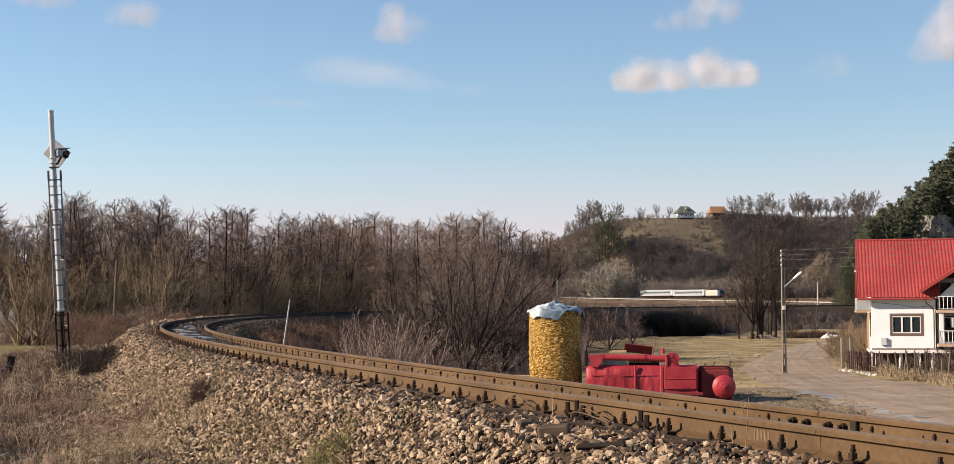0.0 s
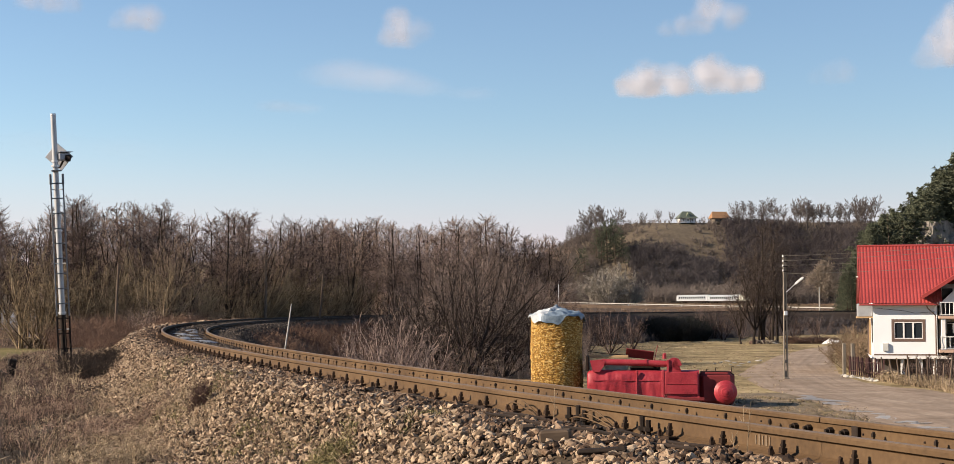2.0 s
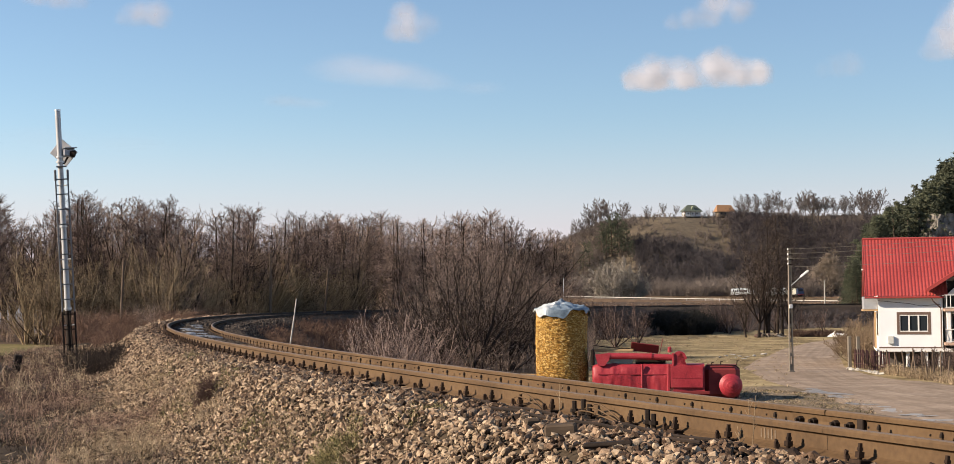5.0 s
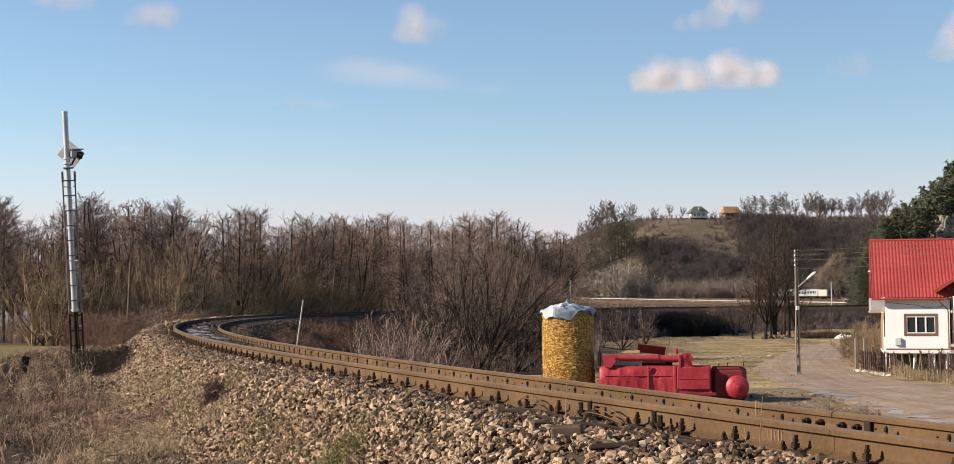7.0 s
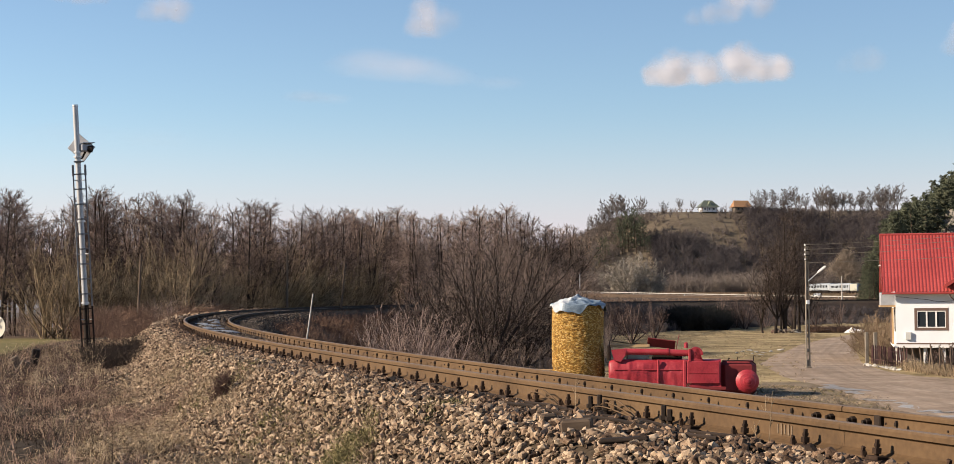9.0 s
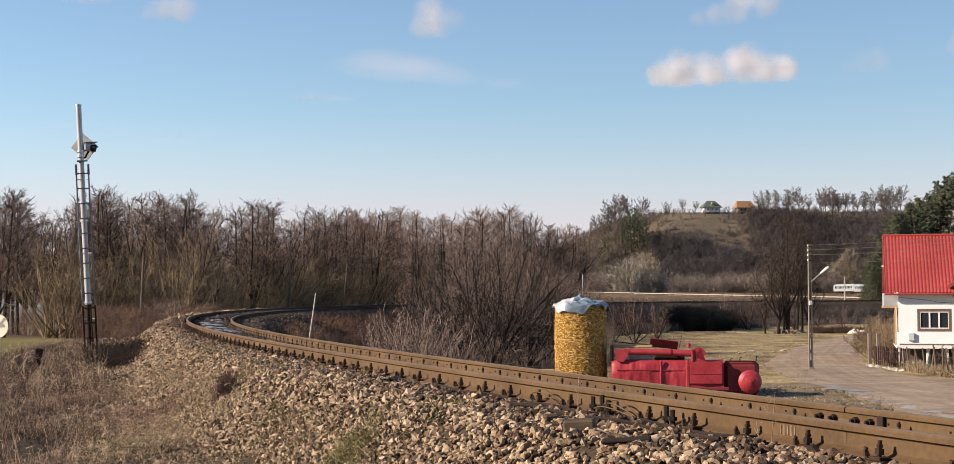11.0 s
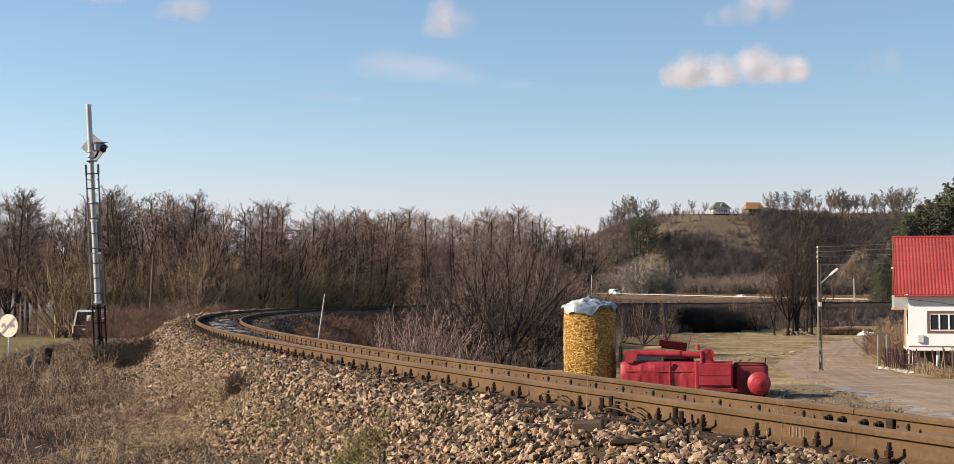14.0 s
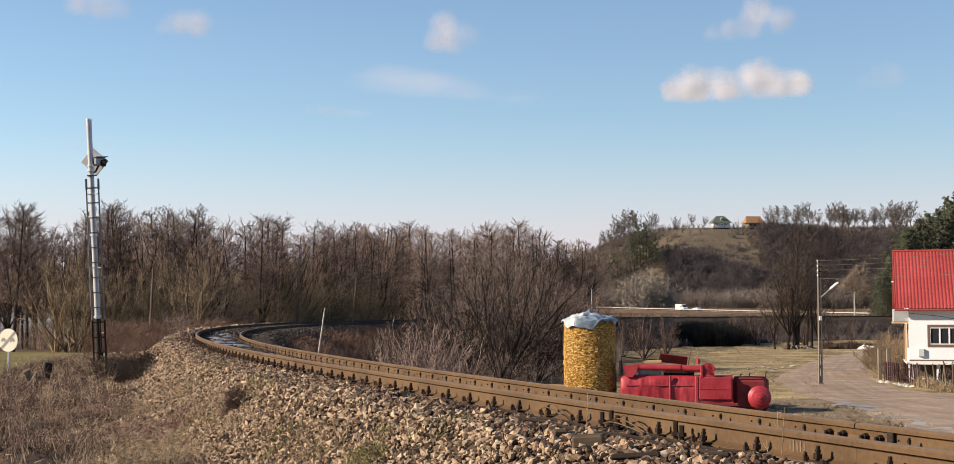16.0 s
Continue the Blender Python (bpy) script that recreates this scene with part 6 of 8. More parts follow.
        stuff("grass_tuft", "tuft of grass and dry weeds on the slope", a, b, 0.0045, mat)
    for cx, cy, r, n, h in ((-1.75, 12.2, 0.45, 120, 0.09), (-0.42, 10.9, 0.16, 60, 0.11), (-3.3, 17.8, 0.6, 140, 0.12), (-2.1, 13.6, 0.4, 90, 0.09), (-4.6, 22.5, 0.7, 110, 0.12)):
        x, y = cx + RNG.normal(0, r * 0.5, n), cy + RNG.normal(0, r * 0.7, n)
        a, b = sprays(x, y, height(x, y), RNG.uniform(0.5, 1.0, n) * h, 4, 0.5)
        stuff("grass_tuft", "tuft of green and yellow grass among the stones", a, b, 0.004, GREEN_GRASS)
    # dead grass over the stones low on the slope
    s, u, p = ballast_places(8, 26, 2.0, 3.4, 34)
    a, b = sprays(p[:, 0], p[:, 1], p[:, 2], RNG.uniform(0.06, 0.2, len(p)), 5, 0.8)
    stuff("dry_grass", "flattened dead grass over the lower stones", a, b, 0.0025, DRY_GRASS)
    # rough weeds beyond the rails, at the edge of the yard
    x, y = scatter(1040, 1420, 58, 84, 4200)
    k = off_line(x, y, -7, 99) & (y * (1 + (x / y) ** 2) ** 0.5 < 92 - 0.046 * (784 + 2400 * x / y - 1040))
    x, y = x[k], y[k]
    a, b = sprays(x, y, height(x, y), RNG.uniform(0.03, 0.13, len(x)) * (1 + 0.8 * swell(x, y, 1.4, 3.0)), 4, 0.7)
    stuff("yard_weeds", "rough brown weeds at the edge of the yard", a, b, 0.007, DRY_GRASS)
    for n, tall, mat, label in ((1100, 0.12, GREEN_GRASS, "olive winter grass between the yard and the line"), (700, 0.16, TRUNK_DARK, "dark dead weeds between the yard and the line")):
        x, y = scatter(1190, 1420, 60, 84, n)
        k = off_line(x, y, -7, 99) & (np.hypot(x, y) < 91 - 0.046 * (784 + 2400 * x / y - 1040)) & (swell(x, y, 1.8, 6.0) > -0.15)
        x, y = x[k], y[k]
        a, b = sprays(x, y, height(x, y), RNG.uniform(0.4, 1.0, len(x)) * tall, 5, 0.6)
        stuff("yard_weeds", label, a, b, 0.007, mat)
    # a small dark dead bush on the slope
    bx, by = -3.28, 17.2
    n = 160
    x, y = bx + RNG.normal(0, 0.045, n), by + RNG.normal(0, 0.05, n)
    a, b = sprays(x, y, height(x, y), RNG.uniform(0.18, 0.36, n), 4, 0.09)
    ob = part("dead_bush", stalks("dead_bush", a, b, 0.0028, material("dark_red_twigs", [(0.075, 0.042, 0.032), (0.15, 0.088, 0.066)], 0.9, coords="World")), None)
    tagged(ob, "small dark reddish dead bush on the ballast slope", "bush")
    # straw-coloured fans in front, a grey tangle of stalks behind them
    for px, py, r, n in ((136, 735, 0.30, 34), (165, 722, 0.34, 44), (186, 700, 0.32, 40), (198, 735, 0.26, 30), (150, 690, 0.30, 26), (108, 660, 0.4, 24), (60, 668, 0.4, 22), (120, 755, 0.3, 26), (215, 712, 0.2, 20)):
        d = 6.0
        while d < 60 and 0.654 - (py - 498) / 2400 * d > ground_at(*at_px(px, d)):
            d += 0.1
        cx, cy = at_px(px, d)
        sward("grass_tuft", "fan of pale reddish dry grass", cx + RNG.normal(0, r * 0.6, n), cy + RNG.normal(0, r, n), RNG.uniform(0.16, 0.32, n), 16, 0.34, 0.0026, DRY_GRASS if py > 705 else PINK_GRASS, 0.2)
    x, y = scatter(-90, 128, 23, 37, 900)
    k = swell(x, y, 0.8, 5.0) > -0.2
    sward("dark_weeds", "grey-brown tangle of dead stalks", x[k], y[k], RNG.uniform(0.14, 0.36, k.sum()), 5, 0.5, 0.0036, CANE, 0.5)
    x, y = scatter(-90, 128, 23, 37, 420)
    a, b = sprays(x, y, height(x, y), RNG.uniform(0.25, 0.55, 420), 2, 0.12)
    stuff("tall_weeds", "pale thin dead weed stems standing upright", a, b, 0.0034, DRY_GRASS)
    # reddish brambles beyond the bend
    x, y = scatter(250, 430, 84, 106, 1500)
    k = off_line(x, y, -5.0, 4.6)
    x, y = x[k], y[k]
    sward("brambles", "reddish bramble thicket beyond the curve of the line", x, y, np.clip(1.1 - height(x, y), 0.4, 5.0) * RNG.uniform(0.5, 1.0, len(x)), 6, 0.5, 0.010, UNDER_RED, 0.4)
    # dark dead stalks round the foot of the signal mast
    n = 620
    x, y = scatter(100, 190, 31, 37.5, n)
    a, b = sprays(x, y, height(x, y), RNG.uniform(0.12, 0.50, n), 4, 0.45)
    stuff("dark_weeds", "blackened dead weeds at the foot of the mast", a, b, 0.0045, TRUNK_DARK)
    # yard and meadow grass within the curve
    x, y = scatter(940, 1300, 85, 215, 2200)
    a, b = sprays(x, y, height(x, y), RNG.uniform(0.05, 0.16, len(x)), 4, 0.8)
    stuff("meadow_grass", "short yellow winter grass of the meadow", a, b, 0.02, DRY_GRASS)


build_grass()


def build_stalks():
    """Single dry stalks standing among the stones."""
    for px, d, h, lean in ((1218, 7.7, 0.34, 0.03), (1206, 7.9, 0.20, -0.03), (905, 9.9, 0.30, 0.01), (1216, 9.2, 0.3, 0.0)):
        x, y = at_px(px, d)
        z = ground_at(x, y)
        t = thing("dry_stalk", "single pale dry weed stalk among the ballast stones", "weed", pose(x, y, z), "dry stalks")
        part("stem", Mesh().tube([(0, 0, -0.03), (lean * 0.6, 0, h * 0.55), (lean, 0, h)], [0.0024, 0.002, 0.0012], 5), DRY_GRASS, t)
        for k in range(3):
            f = 0.45 + 0.16 * k
            part("side_shoot", Mesh().tube([(lean * f, 0, h * f), (lean * f + 0.025 * (-1) ** k, 0.01, h * f + 0.05)], [0.002, 0.001], 4), DRY_GRASS, t)


    # old sleeper timbers half sunk in the shoulder of the ballast
    for px, py, size, turn, mat, lab in ((908, 718, (0.19, 0.10, 0.075), -8, SLEEPER, "weathered brown sleeper stub sunk in the ballast"), (832, 692, (0.26, 0.05, 0.028), -14, BLACK, "blackened flat timber lying on the ballast"),
                                         (985, 738, (0.28, 0.06, 0.03), -10, BLACK, "blackened flat timber lying on the ballast"), (862, 703, (0.10, 0.07, 0.05), 12, SLEEPER, "weathered brown sleeper stub sunk in the ballast")):
        d = 5.0
        while d < 40 and 0.654 - (py - 498) / 2400 * d > ground_at(*at_px(px, d)) + 0.03:
            d += 0.05
        x, y = at_px(px, d)
        tagged(part("sleeper_stub", Mesh().box((0, 0, 0), size, chamfer=0.012), mat, at=pose(x, y, ground_at(x, y) + size[2] * 0.3 + 0.045, 3, -4, turn)), lab, "timber", "old timbers in the ballast")


build_stalks()


# ---- yard: road, pole, fence ----
ROADM = material("dirt_road", [(0.20, 0.146, 0.103), (0.305, 0.230, 0.167), (0.43, 0.338, 0.257)], 0.92, 0, 0.4, 3.0, 0.4, 0.04, coords="World", spec=0.15)
PUDDLE = material("shallow_ice", [(0.24, 0.225, 0.205), (0.44, 0.425, 0.40)], 0.6, 0, 1.2, 12, 0.05, 0.01, coords="World", spec=0.5)


ICE = material("thin_grey_ice", [(0.17, 0.150, 0.125), (0.27, 0.25, 0.225), (0.38, 0.365, 0.34)], 0.55, 0, 0.8, 6, 0.05, 0.01, coords="World", spec=0.3)


def strip(name, rows, mat, label, category, kind="structure", lift=0.03):
    """A surface between two edges, draped on the ground: rows of left x, y, right x, y."""
    m = Mesh()
    fine = []
    for i in range(len(rows) - 1):
        for k in range(8):
            f = k / 8
            fine.append([rows[i][j] * (1 - f) + rows[i + 1][j] * f for j in range(4)])
    fine.append(list(rows[-1]))
    rings = []
    for lx, ly, rx, ry in fine:
        row = []
        for k in range(13):
            f = k / 12
            x, y = lx * (1 - f) + rx * f, ly * (1 - f) + ry * f
            row.append((x, y, ground_at(x, y) + lift * (1 if 0 < k < 12 else 0.2)))
        rings.append(row)
    m.loft(rings, close=False, caps=False)
    return tagged(part(name, m, mat, smooth=True), label, category, kind=kind)


def in_yard(px, dip):
    """The place in the yard along that bearing, so far below the horizon (2400 to the radian)."""
    y = 4.954 * 2400 / (dip + 0.0059 * (px - 784))
    return y * (px - 784) / 2400, y


ROAD_ROWS = [(*in_yard(*a), *in_yard(*b)) for a, b in (((1700, 262), (1760, 166)), ((1509, 202), (1560, 138)), ((1414, 179), (1440, 123)), ((1308, 146), (1390, 113)), ((1250, 129), (1372, 102)), ((1207, 108), (1364, 88)),
                                                       ((1236, 92), (1363, 79)), ((1270, 77.5), (1365, 71)), ((1304, 68), (1370, 63.5)), ((1342, 61.5), (1378, 59.5)), ((1385, 57.5), (1396, 57)))]
road = strip("road", ROAD_ROWS, ROADM, "pale dirt road with wheel ruts curving past the house", "road")
# wheel tracks run along the road: where each point lies across and along it
lay, run = [], 0.0
rim = [road.data.vertices[13 * j + 6].co for j in range(len(road.data.vertices) // 13)]
for j, p in enumerate(rim):
    run += (p - rim[j - 1]).length if j else 0.0
    width = (road.data.vertices[13 * j].co - road.data.vertices[13 * j + 12].co).length
    for k in range(13):
        lay += [width * (k - 6) / 12 * 0.6 + k / 6, run * 0.045, 0.0]
road.data.attributes.new("lay", "FLOAT_VECTOR", "POINT").data.foreach_set("vector", lay)
rn, rl = ROADM.node_tree.nodes, ROADM.node_tree.links
lay_at, streaks, worn, blend = rn.new("ShaderNodeAttribute"), rn.new("ShaderNodeTexNoise"), rn.new("ShaderNodeMapRange"), rn.new("ShaderNodeVectorMath")
lay_at.attribute_name, blend.operation = "lay", "SCALE"
streaks.inputs["Scale"].default_value, streaks.inputs["Detail"].default_value = 0.9, 3
worn.inputs["From Min"].default_value, worn.inputs["From Max"].default_value, worn.inputs["To Min"].default_value, worn.inputs["To Max"].default_value = 0.36, 0.64, 0.87, 1.10
paint = rn["Principled BSDF"].inputs["Base Color"]
rl.new(lay_at.outputs["Vector"], streaks.inputs[0]), rl.new(streaks.outputs[0], worn.inputs["Value"])
rl.new(paint.links[0].from_socket, blend.inputs[0]), rl.new(worn.outputs[0], blend.inputs["Scale"]), rl.new(blend.outputs[0], paint)
rp = random.Random(33)
for px, dip, w, l, mat in ((1338, 150, 0.95, 1.5, ICE), (1322, 145, 0.4, 0.7, ICE), (1360, 156, 0.5, 0.7, ICE), (1393, 166, 0.55, 0.8, ICE), (1412, 167, 0.3, 0.5, PUDDLE), (1436, 172, 0.30, 0.35, PUDDLE), (1447, 177, 0.42, 0.7, PUDDLE), (1460, 180, 0.3, 0.3, PUDDLE), (1482, 186, 0.6, 0.45, PUDDLE), (1502, 189, 0.4, 0.3, PUDDLE), (1520, 195, 0.5, 0.4, PUDDLE)):
    x, y = in_yard(px, dip)
    m = Mesh()
    ph = [rp.uniform(0, 6.28) for _ in range(4)]
    ring = []
    for k in range(40):
        a = 6.2832 * k / 40
        q = 1 + 0.30 * math.sin(2 * a + ph[0]) + 0.22 * math.sin(3 * a + ph[1]) + 0.16 * math.sin(5 * a + ph[2]) + 0.10 * math.sin(9 * a + ph[3])
        ring.append((x + w * q * math.cos(a), y + l * q * math.sin(a)))
    m.loft([[(a, b, ground_at(a, b) + 0.034) for a, b in ring], [(x + (a - x) * 0.94, y + (b - y) * 0.94, ground_at(a, b) + 0.040) for a, b in ring]])
    tagged(part("frozen_puddle", m, mat), "thin pale ice on a puddle in the dirt road", "puddle")


POLE_GREY = material("weathered_pole_concrete", [(0.13, 0.11, 0.085), (0.20, 0.17, 0.135), (0.26, 0.225, 0.18)], 0.9, 0, 1.5, 25, 0.3, 0.01)
DARK_WOOD = material("dark_old_wood", [(0.06, 0.042, 0.03), (0.12, 0.085, 0.06), (0.18, 0.13, 0.095)], 0.9, 0, 2, 25, 0.4, 0.01, per_object=0.25, stretch=(1, 1, 0.15))
PICKET = material("dark_purple_brown_paint", [(0.06, 0.026, 0.026), (0.11, 0.05, 0.045)], 0.8, 0, 3, 25, 0.2, 0.01, per_object=0.3)


def build_pole(x, y):
    """Slotted concrete pole with a street lamp and insulators."""
    p = thing("utility_pole", "grey slotted concrete pole with a street lamp and wires", "utility pole", pose(x, y, -4.3, 0, 0, 8))
    h = 8.55
    for sx in (-1, 1):
        part("pole_leg", Mesh().loft([[(sx * b + dx, dy, zz) for dx, dy in ((-0.035, -0.09), (0.035, -0.09), (0.035, 0.09), (-0.035, 0.09))] for zz, b in ((-0.2, 0.115), (h, 0.06))]), POLE_GREY, p)
    for k in range(9):
        zz = 0.25 + k * 0.99
        part("pole_rung", Mesh().box((0, 0, zz), (0.22 - 0.012 * k, 0.15, 0.22 if k else 0.7), chamfer=0.01), POLE_GREY, p)
    for k in range(4):
        zz = h - 0.12 - 0.33 * k
        part("crossarm", Mesh().box((0, -0.12, zz), (0.34, 0.06, 0.05)), BLACK, p)
        part("insulator", Mesh().tube([(-0.16, -0.13, zz + 0.0), (-0.16, -0.13, zz + 0.12)], [0.05, 0.035], 8), WHITE, p)
    arm = Mesh().tube([(0.05, -0.1, 6.0), (0.35, -0.12, 6.25), (0.75, -0.14, 6.6)], 0.03, 8)
    part("lamp_arm", arm, GALV, p)
    lamp = Mesh()
    mm = Matrix.Translation((1.0, -0.15, 6.78)) @ Matrix.Rotation(radians(-38), 4, "Y")
    lamp.loft([[mm @ Vector((xx, yy * w, zz * w)) for yy, zz in ((-0.13, 0.0), (-0.09, 0.09), (0.09, 0.09), (0.13, 0.0), (0.08, -0.05), (-0.08, -0.05))] for xx, w in ((-0.38, 0.5), (-0.25, 0.9), (0.2, 1.0), (0.36, 0.7))])
    part("lamp_head", lamp, WHITE, p, "white street-lamp head")
    part("junction_box", Mesh().box((0.0, -0.14, 4.55), (0.2, 0.12, 0.28), chamfer=0.02), WHITE, p)
    part("pole_footing", Mesh().box((0, 0, 0.05), (0.42, 0.34, 0.2), chamfer=0.04), POLE_GREY, p)
    return p


build_pole(21.1, 100.8)


def wire(a, b, sag, r=0.010):
    pts = []
    for i in range(25):
        f = i / 24
        q = Vector(a).lerp(Vector(b), f)
        q.z -= sag * 4 * f * (1 - f)
        pts.append(q)
    tagged(part("power_line", Mesh().tube(pts, r, 5), material("bare_wire", [(0.15, 0.135, 0.115), (0.22, 0.20, 0.175)], 0.5, 0.5) if "bare_wire" not in bpy.data.materials else bpy.data.materials["bare_wire"]), "thin overhead electric wire from the pole past the house", "power line", "overhead wires")


for k, (z1, sag) in enumerate(((6.6, 0.55), (6.2, 0.5), (5.75, 0.55), (4.5, 0.35))):
    wire((20.95, 100.66, -4.3 + 8.5 - 0.33 * k - (0.25 if k == 3 else 0)), (47.5, 84.0, z1), sag)


WHITEWASH = material("dirty_whitewash", [(0.26, 0.24, 0.20), (0.46, 0.43, 0.38), (0.62, 0.59, 0.54)], 0.9, 0, 3, 25, 0.3, 0.01)


def build_fence():
    """Pickets and wired stakes between the road and the house."""
    def at(px, d):
        return at_px(px, d)
    f = thing("garden_fence", "old dark picket and wire fence with leaning wooden stakes", "fence")
    a, b = Vector((*at(1390, 109.5), 0)), Vector((*at(1446, 103.5), 0))
    for px, d in ((1382, 111), (1396, 110.5)):
        x, y = at(px, d)
        part("gate_post", Mesh().box((x, y, -4.3 + 1.15), (0.24, 0.24, 2.3), chamfer=0.03), POLE_GREY, f)
    picket = Mesh().loft([[(-0.05, -0.015, z), (0.05, -0.015, z), (0.05, 0.015, z), (-0.05, 0.015, z)] for z in (0.08, 1.35)] + [[(-0.005, -0.015, 1.45), (0.005, -0.015, 1.45), (0.005, 0.015, 1.45), (-0.005, 0.015, 1.45)]]).data("picket", [PICKET])
    for k in range(17):
        q = a.lerp(b, k / 16)
        part("picket", picket, None, f, at=pose(q.x, q.y, -4.3, random.uniform(-3, 3), random.uniform(-3, 3), random.uniform(-20, 20)))
    for zz in (0.4, 1.1):
        part("fence_rail", Mesh().tube([(a.x, a.y, -4.3 + zz), (b.x, b.y, -4.3 + zz)], 0.03, 6), PICKET, f)
    # stakes
    rnd = random.Random(3)
    c, d = Vector((*at(1446, 103), 0)), Vector((*at(1640, 82), 0))
    tops = []
    for k in range(19):
        q = c.lerp(d, k / 18)
        lean = (rnd.uniform(-0.3, 0.35), rnd.uniform(-0.1, 0.1))
        hh = rnd.uniform(1.35, 1.95)
        s = Mesh().tube([(q.x, q.y, -4.45), (q.x + lean[0] * 0.5, q.y, -4.3 + hh * 0.5), (q.x + lean[0], q.y + lean[1], -4.3 + hh)], [0.06, 0.055, 0.045], 7)
        part("stake", s, DARK_WOOD, f)
        tops.append((q.x + lean[0], q.y + lean[1], -4.3 + hh))
    for g in (0.35, 0.65, 0.95):
        pts = [(c.lerp(d, k / 18).x * (1 - g) + tops[k][0] * g, c.lerp(d, k / 18).y, -4.3 + (tops[k][2] + 4.3) * g) for k in range(19)]
        part("fence_wire", Mesh().tube(pts, 0.006, 4), BLACK, f)
    # weeds along the fence
    n = 420
    t = RNG.uniform(0, 1, n)
    p0, p1 = np.array(c[:2]), np.array(d[:2])
    xy = p0 + (p1 - p0) * t[:, None] + RNG.normal(0, 0.35, (n, 2))
    a2, b2 = sprays(xy[:, 0], xy[:, 1], np.full(n, -4.3), RNG.uniform(0.2, 0.9, n), 5, 0.35)
    tagged(part("fence_weeds", stalks("fence_weeds", a2, b2, 0.012, DRY_GRASS), None), "dry weeds along the garden fence", "weeds", kind="stuff")
    # whitewashed kerb stones
    p0, p1 = Vector((*at(1378, 108.6), 0)), Vector((*at(1432, 101.5), 0))
    for k in range(13):
        q = p0.lerp(p1, (k + rnd.uniform(-0.25, 0.25)) / 12)
        mm = rocks("kerb_stone", np.array([[0, 0, 0.05]]), np.array([rnd.uniform(0.12, 0.24)]), WHITEWASH, 0.6)
        ob = tagged(part("kerb_stone", mm, None, at=pose(q.x, q.y, -4.3)), "rough whitewashed stone at the edge of the dirt road", "stone", "whitewashed roadside stones")


build_fence()


def build_yard_bits():
    # clipped tan hedge and dark garden plants by the house
    tan = make_tree(71, "shrub", 3.2, TWIG_TAN, "tan leafless hedge shrub beside the house", "shrub", 0.012)
    for px, d, s in ((1394, 121, 1.2), (1404, 119, 1.15), (1386, 126, 1.1), (1412, 123, 1.2), (1396, 124, 1.3), (1365, 132, 0.7)):
        plant([tan], *at_px(px, d), s, z=-4.3)
    drop_model(tan)
    vine = make_tree(72, "shrub", 2.2, TWIG_DARK, "gnarled dark garden vine in front of the house", "shrub", 0.012)
    for px, d, s in ((1515, 100, 1.0), (1548, 98, 1.1), (1490, 104, 0.7), (1420, 106.5, 0.7), (1560, 103, 0.9)):
        plant([vine], *at_px(px, d), s, z=-4.3)
    drop_model(vine)
    # rubble by the road
    rnd = random.Random(9)
    for px, d, s, c in ((1364, 203, 0.95, WHITE), (1355, 207, 0.6, WHITE), (1342, 208, 0.5, CONCRETE), (1326, 206, 0.5, CONCRETE), (1371, 201, 0.5, CONCRETE)):
        x, y = at_px(px, d)
        mm = rocks("rubble", np.array([[rnd.uniform(-0.7, 0.7), rnd.uniform(-0.4, 0.4), 0.2] for _ in range(9)]), np.array([rnd.uniform(0.3, 1.0) * s for _ in range(9)]), c, 0.6)
        tagged(part("rubble_heap", mm, None, at=pose(x, y, -4.3)), "heap of pale rubble beside the dirt road", "rubble")
    for px, d in ((1203, 132), (1214, 130), (1196, 128), (1226, 134), (1190, 136), (1240, 137), (1180, 133), (1210, 126), (1170, 130)):
        x, y = at_px(px, d)
        mm = rocks("loose_stone", np.array([[0, 0, 0.05]]), np.array([rnd.uniform(0.14, 0.34)]), CONCRETE, 0.4)
        tagged(part("loose_stone", mm, None, at=pose(x, y, -4.3)), "pale flat stone lying on the meadow", "stone", "stones on the meadow")
    TWIG_TALL = material("dark_reddish_twigs", [(0.022, 0.017, 0.014), (0.075, 0.056, 0.046), (0.17, 0.128, 0.104)], 0.95, 0, 0.6, 6, 0, 0.02, island=0.5, spec=0.1)
    # two tall trees and their heap of roots
    big = [make_tree(81 + k, "alder", 17.5, TWIG_TALL, "tall leafless tree with bare lower trunk beside the meadow", thin=0.014, sub=9, twig=6, trunk_mat=TRUNK_DARK) for k in range(2)]
    for k, (px, d, s) in enumerate(((1250, 204, 0.98), (1264, 208, 1.03), (1273, 206, 0.86), (1243, 203, 0.72))):
        plant([big[k % 2]], *at_px(px, d), s, z=-4.4)
    for ob in big:
        drop_model(ob)
    low = make_tree(86, "round", 8.0, TWIG_TALL, "low spreading leafless tree beside the meadow", thin=0.014, sub=7, twig=6, trunk_mat=TRUNK_DARK)
    for px, d, s in ((1234, 200, 1.5), (1214, 202, 1.0), (1283, 206, 0.95), (1247, 204, 1.65)):
        plant([low], *at_px(px, d), s, z=-4.4)
    drop_model(low)
    rt = thing("root_heap", "heap of grey roots and stones under the tall trees", "root heap", pose(*at_px(1256, 201), -4.3))
    for k in range(9):
        a = rnd.uniform(0, 6.28)
